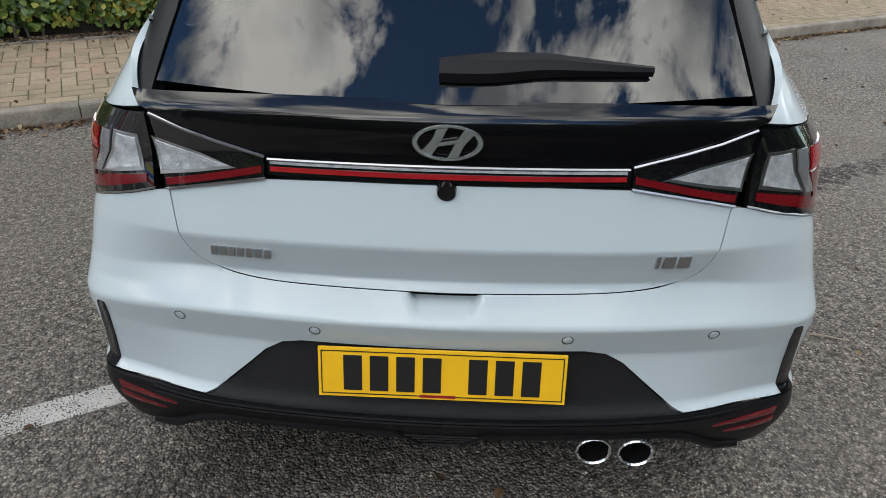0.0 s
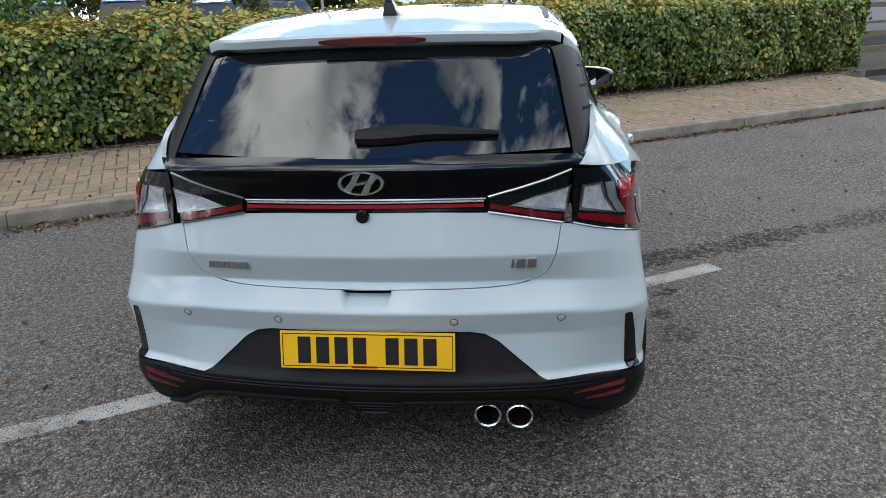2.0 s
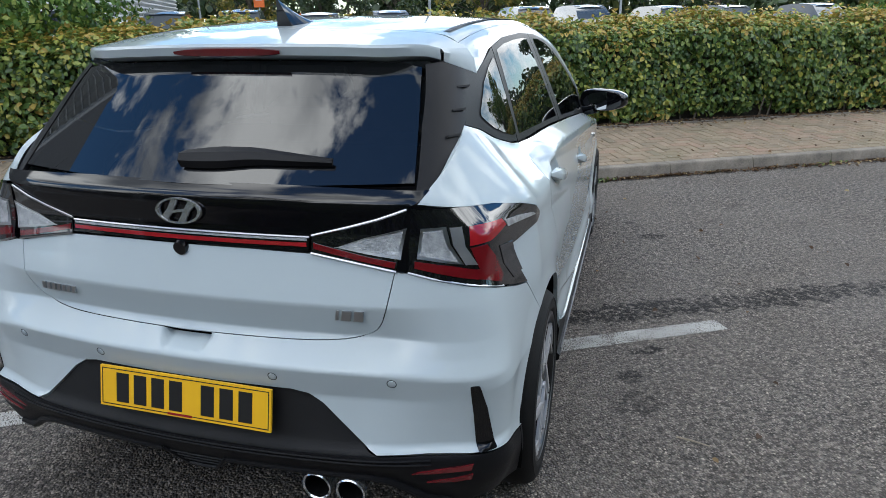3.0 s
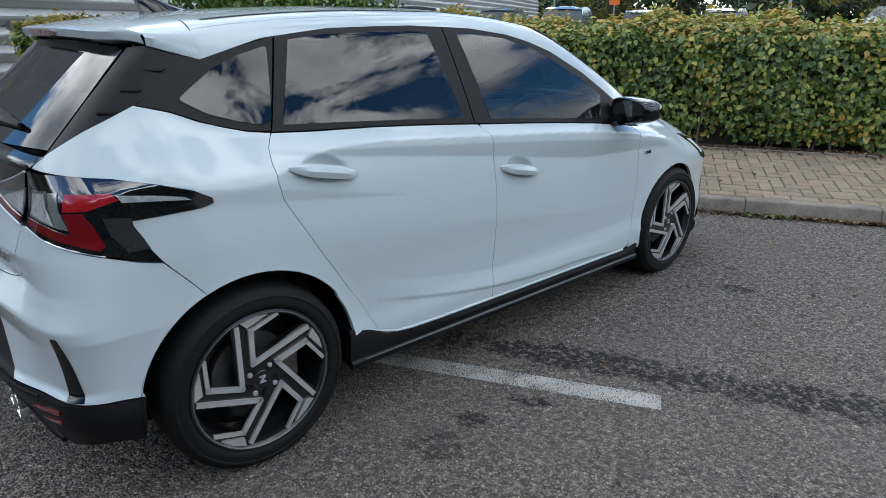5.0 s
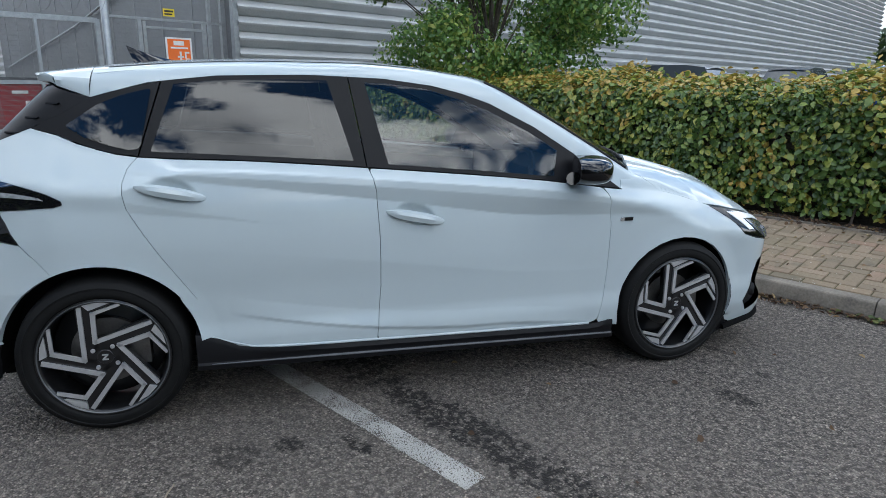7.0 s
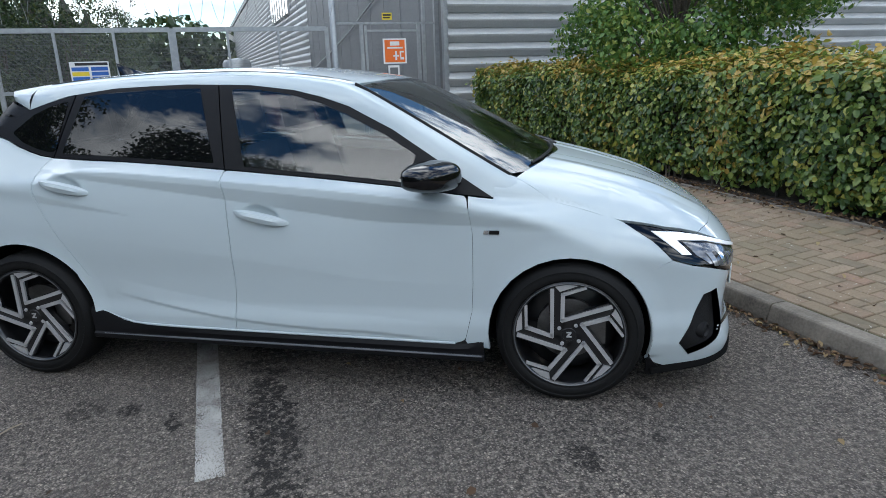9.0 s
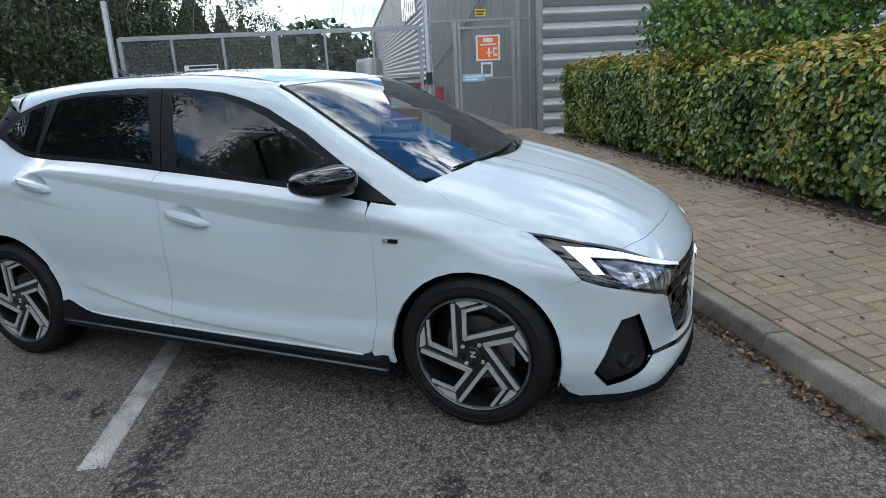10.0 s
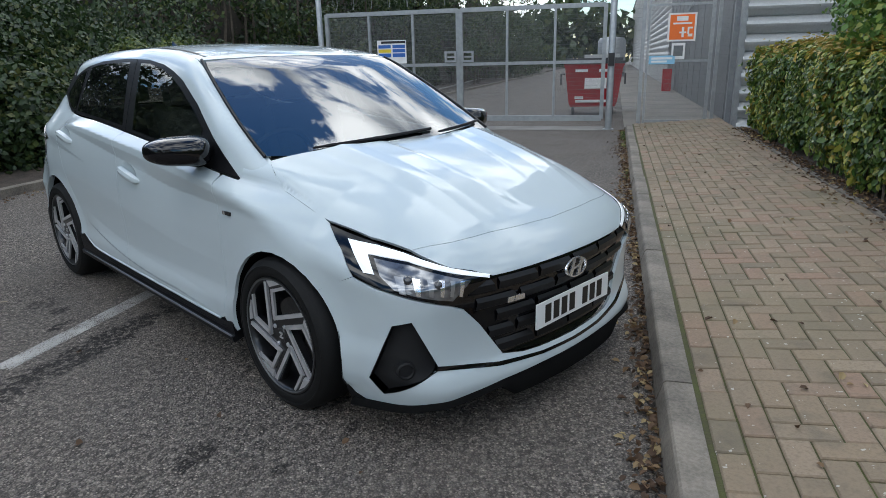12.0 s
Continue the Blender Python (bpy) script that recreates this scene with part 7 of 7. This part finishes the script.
q = FRONT_W.flat([(0.80, 1.645, 0.17)])[0, 0]
th = np.linspace(-q, q, 61)
base = FRONT_W.lift(np.stack([th, np.full(61, 0.178)], 1))
nb = grad(f_lower, base)
nb[:, 2] = 0
nb /= np.linalg.norm(nb, axis=1)[:, None]
bm = bmesh.new()
rows = []
for p, n, t in zip(base, nb, np.abs(th) / q):
    zt = 0.218 - 0.034 * min(1, max(0, (t - 0.34) / 0.30)) - 0.040 * max(0, (t - 0.70) / 0.30)
    thick = 0.092 - 0.064 * min(1, max(0, (t - 0.36) / 0.07))
    rows.append([bm.verts.new((p[0] + n[0] * o, p[1] + n[1] * o, z)) for o, z in ((-0.02, zt), (0.004, zt - 0.002), (0.010, zt - thick * 0.35), (0.014, zt - thick * 0.8), (0.008, zt - thick), (-0.06, zt - thick))])
for p, q2 in zip(rows, rows[1:]):
    for i in range(5):
        bm.faces.new((p[i], p[i + 1], q2[i + 1], q2[i]))
part("front_lip", bm, VOID, car, smooth=True)
for s in (1, -1):
    panel("lip_end", FRONT_W, [sd(1.622, 0.105), sd(1.70, 0.105), (0.775, 1.70, 0.128), (0.79, 1.66, 0.162), sd(1.622, 0.225)], TRIM, car, off=0.004, gap=0.0, mirror=s < 0)


# wheels
def wheel():
    w = new("wheel")
    w.parent = car
    R = 0.2305
    bm = bmesh.new()
    lathe(bm, [(0.236, -0.205), (0.241, -0.212), (0.268, -0.216), (0.292, -0.208), (0.309, -0.190), (0.3145, -0.165), (0.315, -0.05), (0.310, -0.022), (0.299, -0.004), (0.2865, 0.0025), (0.2845, 0.0055), (0.280, 0.0058), (0.278, 0.0035), (0.262, 0.0062), (0.252, 0.005), (0.244, 0.001), (0.238, -0.008), (0.234, -0.03)], 72)
    part("tyre", bm, RUBBER, w, smooth=True)
    bm = bmesh.new()
    lathe(bm, [(0.240, -0.003), (0.240, 0.001), (0.234, 0.003), (0.227, -0.002), (0.221, -0.012), (0.216, -0.05), (0.212, -0.17), (0.233, -0.205)], 72)
    part("rim_barrel", bm, DARK_ALLOY, w, smooth=True)
    bm = bmesh.new()
    lathe(bm, [(0.2285, 0.0015), (0.2315, 0.0042), (0.2340, 0.0034)], 72)
    part("rim_lip", bm, DARK_SATIN, w, smooth=True)

    def pol(r, a):
        return (r * R * math.cos(radians(a)), r * R * math.sin(radians(a)))
    def strip(p, q, w, ext=0.0):
        p, q = Vector(p), Vector(q)
        d = (q - p).normalized()
        n = Vector((-d.y, d.x)) * w * R / 2
        p, q = p - d * ext * R, q + d * ext * R
        return [tuple(p - n), tuple(q - n), tuple(q + n), tuple(p + n)]
    for i in range(5):
        a = 72 * i
        bm = bmesh.new()
        prism(bm, [pol(0.20, a + 150), pol(0.33, a + 112), pol(0.93, a + 42), pol(0.97, a + 36), pol(0.975, a + 20), pol(0.97, a + 5), pol(0.80, a + 25), pol(0.45, a + 37), pol(0.20, a + 40)], -0.040, -0.013)
        part("spoke", bm, DARK_ALLOY, w, bevel=0.003)
        A, B, C_, D_ = pol(0.31, a + 113), pol(0.79, a + 98), pol(0.955, a + 73), pol(0.93, a + 37)
        for poly in (strip(A, B, 0.074, 0.025), strip(B, C_, 0.055, 0.03), strip(A, D_, 0.070, 0.025), [pol(0.975, a + 105), pol(0.86, a + 101), pol(0.975, a + 80), pol(0.98, a + 92)]):
            bm = bmesh.new()
            prism(bm, poly, -0.013, -0.003)
            part("machined_face", bm, CUT, w, bevel=0.0015)
    bm = bmesh.new()
    lathe(bm, [(0.0, -0.012), (0.028, -0.011), (0.031, -0.014), (0.034, -0.018), (0.066, -0.018), (0.074, -0.024), (0.078, -0.06)], 40)
    hub = part("hub", bm, DARK_ALLOY, w, smooth=True)
    bm = bmesh.new()
    prism(bm, [(-0.011, -0.012), (0.011, -0.012), (0.011, -0.007), (-0.002, -0.007), (0.011, 0.007), (0.011, 0.012), (-0.011, 0.012), (-0.011, 0.007), (0.002, 0.007), (-0.011, -0.007)], -0.012, -0.008)
    part("cap_mark", bm, CUT, hub)
    for k in range(4):
        t = radians(45 + 90 * k + 10)
        bm = bmesh.new()
        lathe(bm, [(0.0, -0.006), (0.0075, -0.007), (0.009, -0.012), (0.0095, -0.026)], 12, Matrix.Translation((0.05 * math.cos(t), 0.05 * math.sin(t), 0)))
        part("wheel_nut", bm, CUT, hub, smooth=True)
    bm = bmesh.new()
    lathe(bm, [(0.06, -0.085), (0.135, -0.085), (0.135, -0.105), (0.06, -0.105)], 48)
    part("brake_disc", bm, STEEL, w, smooth=True)
    # added dark disc, so the open wheel looks shaded inside
    bm = bmesh.new()
    lathe(bm, [(0.0, -0.122), (0.17, -0.122), (0.205, -0.135), (0.208, -0.15)], 40)
    part("wheel_backing", bm, DARK_ALLOY, w, smooth=True)
    bm = bmesh.new()
    box(bm, 0.085, 0.155, -0.06, 0.06, -0.125, -0.062)
    part("brake_caliper", bm, STEEL, w, bevel=0.01)
    return w


first = wheel()
first.matrix_world = pose(0.868, AX_R, 0.3115) @ pose(0, 0, 0, 90, 0, 90)
for x, y, rz, spin in ((0.868, AX_F, 90, 1), (-0.868, AX_R, -90, 30), (-0.868, AX_F, -90, 50)):
    copy_thing(first, pose(x, y, 0.3115) @ pose(0, 0, 0, 90, 0, rz) @ pose(0, 0, 0, 0, 0, spin))

# wheel housings, underbody and the dark shell behind the gaps
for (yc, zc, r), low0, low1 in ((ARCH_F, -22, 192), (ARCH_R, -14, 188)):
    for s in (1, -1):
        bm = bmesh.new()
        a = [(yc + (r + 0.004) * math.cos(t), zc + (r + 0.004) * math.sin(t)) for t in np.linspace(radians(low0), radians(low1), 30)]
        o = [bm.verts.new((s * (sd(min(max(p[0], -1.6), 1.6), max(p[1], 0.2))[0] - 0.006), *p)) for p in a]
        i = [bm.verts.new((s * 0.56, *p)) for p in a]
        for k in range(29):
            bm.faces.new((o[k], o[k + 1], i[k + 1], i[k]))
        bm.faces.new(i)
        part("wheel_housing", bm, VOID, car, smooth=True)
bm = bmesh.new()
box(bm, -0.66, 0.66, -1.70, 1.72, 0.20, 0.24)
part("underbody", bm, VOID, car)
for mirror in (False, True):
    panel("inner_shell", SIDE, [sd(0.80, 0.85), sd(-1.10, 1.0), sd(-1.2, 0.9), sd(-0.95, 0.62), sd(-0.90, 0.30), sd(0.90, 0.27), sd(1.0, 0.55), sd(1.2, 0.72), sd(1.2, 0.80)], VOID, car, h=0.05, off=-0.03, rim=0, mirror=mirror)

# cabin
bm = bmesh.new()
box(bm, -0.66, 0.66, 0.72, 1.12, 0.62, 0.92)
part("dashboard", bm, DASH, car, bevel=0.06, segs=4)
panel("headlining", TOP_G, both([tg(0.0, 0.40), tg(0.54, 0.29), tg(0.55, -0.6), tg(0.54, -1.24), tg(0.0, -1.25)]), LINING, car, h=0.06, off=-0.030, rim=0)
bm = bmesh.new()
box(bm, -0.62, 0.62, -1.30, 0.8, 0.28, 0.34)
part("cabin_floor", bm, VOID, car)


def seat(x, y, w):
    bm = bmesh.new()
    box(bm, x - w / 2, x + w / 2, y - 0.25, y + 0.26, 0.38, 0.56)
    base = part("front_seat" if w < 0.8 else "rear_seat", bm, CLOTH, car, bevel=0.05, segs=3)
    bm = bmesh.new()
    box(bm, -w / 2, w / 2, -0.07, 0.07, 0, 0.60, pose(x, y - 0.24, 0.50, 14, 0, 0))
    part("backrest", bm, CLOTH, base, bevel=0.05, segs=3)
    for hx in ((x,) if w < 0.8 else (x - 0.38, x + 0.38)):
        bm = bmesh.new()
        box(bm, -0.13, 0.13, -0.05, 0.05, 0, 0.17, pose(hx, y - 0.41, 1.12, 10, 0, 0))
        part("headrest", bm, CLOTH, base, bevel=0.04, segs=3)


seat(0.36, 0.10, 0.50)
seat(-0.36, 0.10, 0.50)
seat(0.0, -0.78, 1.20)
bm = bmesh.new()
ring = [Vector((0.185 * math.cos(t), 0, 0.185 * math.sin(t))) for t in np.linspace(0, 2 * math.pi, 33)]
tube(bm, [pose(0.36, 0.58, 0.86, -24, 0, 0) @ p for p in ring], 0.015, 8, cap=False)
wheel_s = part("steering_wheel", bm, DASH, car, smooth=True)
bm = bmesh.new()
for pts in (((-0.17, 0, 0), (0.17, 0, 0)), ((0, 0, 0), (0, 0, -0.17))):
    tube(bm, [pose(0.36, 0.585, 0.86, -24, 0, 0) @ Vector(p) for p in pts], 0.022, 8)
part("steering_spoke", bm, DASH, wheel_s, smooth=True)

# ---------------------------------------------------------------- paving, leaf litter and twigs
SLOPE = math.degrees(math.atan2(0.112, 1.5))
pavement = setting("pavement", boxed(-9.2, 8.35, 0.0, 1.485, -0.2, -0.009), JOINT, "brown clay block paving in herringbone with mossy joints", "pavement")
pavement.matrix_world = STREET @ pose(0, 2.277, 0.114, SLOPE, 0, 0)


def block_data(w, d):
    """One paving block with chamfered edges."""
    g, c = 0.0032, 0.005
    bm = bmesh.new()
    x0, x1, y0, y1 = g, w - g, g, d - g
    low = [bm.verts.new(p) for p in ((x0, y0, -0.03), (x1, y0, -0.03), (x1, y1, -0.03), (x0, y1, -0.03))]
    mid = [bm.verts.new(p) for p in ((x0, y0, -c), (x1, y0, -c), (x1, y1, -c), (x0, y1, -c))]
    top = [bm.verts.new(p) for p in ((x0 + c, y0 + c, 0), (x1 - c, y0 + c, 0), (x1 - c, y1 - c, 0), (x0 + c, y1 - c, 0))]
    for a, b in ((low, mid), (mid, top)):
        for i in range(4):
            bm.faces.new((a[i], a[(i + 1) % 4], b[(i + 1) % 4], b[i]))
    bm.faces.new(top)
    me = bpy.data.meshes.new("paving_block")
    bm.to_mesh(me)
    bm.free()
    me.materials.append(PAVER)
    return me


blocks = []
for k in range(88):
    blocks.append((-9.28 + 0.2 * k, 0.02, 0.2, 0.1))
    blocks.append((-9.18 + 0.2 * k, 0.12, 0.2, 0.1))
for i in range(0, 175):
    for j in range(0, 13):
        m = (i - j + 2) % 4
        u, v = -9.18 + 0.1 * i, 0.22 + 0.1 * j
        if m == 0:
            blocks.append((u, v, 0.2, 0.1))
        elif m == 3 and j < 12:
            blocks.append((u, v, 0.1, 0.2))
        elif (m == 2 and j == 0) or (m == 3 and j == 12):
            blocks.append((u, v, 0.1, 0.1))
block_me = {k: block_data(*k) for k in ((0.2, 0.1), (0.1, 0.2), (0.1, 0.1))}
rnd = random.Random(12)
near = sorted((b for b in blocks if b[0] > -9.3), key=lambda b: abs(b[0] + 0.45))[:300]
near_set = set(near)
for b in near:
    o = new("paving_block", block_me[b[2:]])
    o.parent = pavement
    o.matrix_local = pose(b[0], b[1], rnd.uniform(-0.003, 0.002), rnd.uniform(-0.6, 0.6), rnd.uniform(-0.6, 0.6), rnd.uniform(-0.5, 0.5))
V, F = [], []
for b in blocks:
    if b in near_set:
        continue
    me = block_me[b[2:]]
    k, m = len(V), pose(b[0], b[1], rnd.uniform(-0.003, 0.002), rnd.uniform(-0.5, 0.5), rnd.uniform(-0.5, 0.5), 0)
    V += [tuple(m @ v.co) for v in me.vertices]
    F += [tuple(k + i for i in p.vertices) for p in me.polygons]
rest = mesh_ob("paving_blocks", V, F, PAVER, pavement)
rest["kind"] = "stuff"

# fallen leaves along the kerb, on the paving and at the hedge foot
rng = np.random.default_rng(31)
litter = thing("leaf_litter", "brown fallen leaves gathered along the kerb and hedge foot", "leaves", STREET, kind="stuff")
n = 2600
u = rng.uniform(-9, 8, n)
w = np.abs(rng.normal(0, 0.040, n)) * (0.6 + 0.7 * (np.sin(u * 1.7) > 0) + 0.8 * (u < -1.0))
a = np.stack([u, 2.145 - w, 0.006 + 0.02 * rng.random(n)], 1)
n = 2600
u = rng.uniform(-7.4, 8.8, n)
v = 3.93 - np.abs(rng.normal(0, 0.13, n))
b = np.stack([u, v, np.where(v > 3.755, 0.243, 0.124 + (v - 2.277) * 0.0747)], 1)
n = 130
c = np.stack([rng.uniform(-9, 8, n), rng.uniform(2.3, 3.7, n), np.zeros(n)], 1)
c[:, 2] = 0.114 + (c[:, 1] - 2.277) * 0.0747 + 0.006
n = 170
d = np.stack([rng.uniform(-6, 9, n), rng.uniform(-3.5, 2.1, n), np.full(n, 0.006)], 1)
n = 500
e = np.stack([rng.uniform(-9, 2, n), -4.44 + np.abs(rng.normal(0, 0.1, n)), np.full(n, 0.008)], 1)
P = np.concatenate([a, b, c, d, e])
leaves("fallen_leaves", P, np.tile([[0, 0, 1.6]], (len(P), 1)), 0.024, LITTER, litter, rng, fold=0.5)
weeds = thing("kerb_weeds", "tufts of moss and weeds along the kerb", "weeds", STREET, kind="stuff")
n = 260
cl = rng.choice([-8.6, -8.4, -8.3, -8.0, -7.8, -7.6, -6.9, -4.2, 2.05, 4.6], n)
P = np.stack([cl + rng.normal(0, 0.16, n), 2.13 - np.abs(rng.normal(0, 0.03, n)), 0.006 + 0.03 * rng.random(n)], 1)
leaves("weed_leaves", P, np.tile([[0, -0.3, 0.8]], (n, 1)), 0.022, SHRUB_LEAF, weeds, rng, long=2.2)
twig = thing("twig", "pale dry twig lying on the asphalt", "twig", pose(1.376, -1.036, 0.0))
bm = bmesh.new()
tube(bm, [(-0.06, 0.015, 0.006), (-0.01, 0.0, 0.010), (0.05, -0.012, 0.005)], [0.003, 0.0035, 0.002], 5)
part("stick", bm, mat("dry_twig", (0.36, 0.30, 0.22), 0.9, vary=0.3, scale=40), twig)
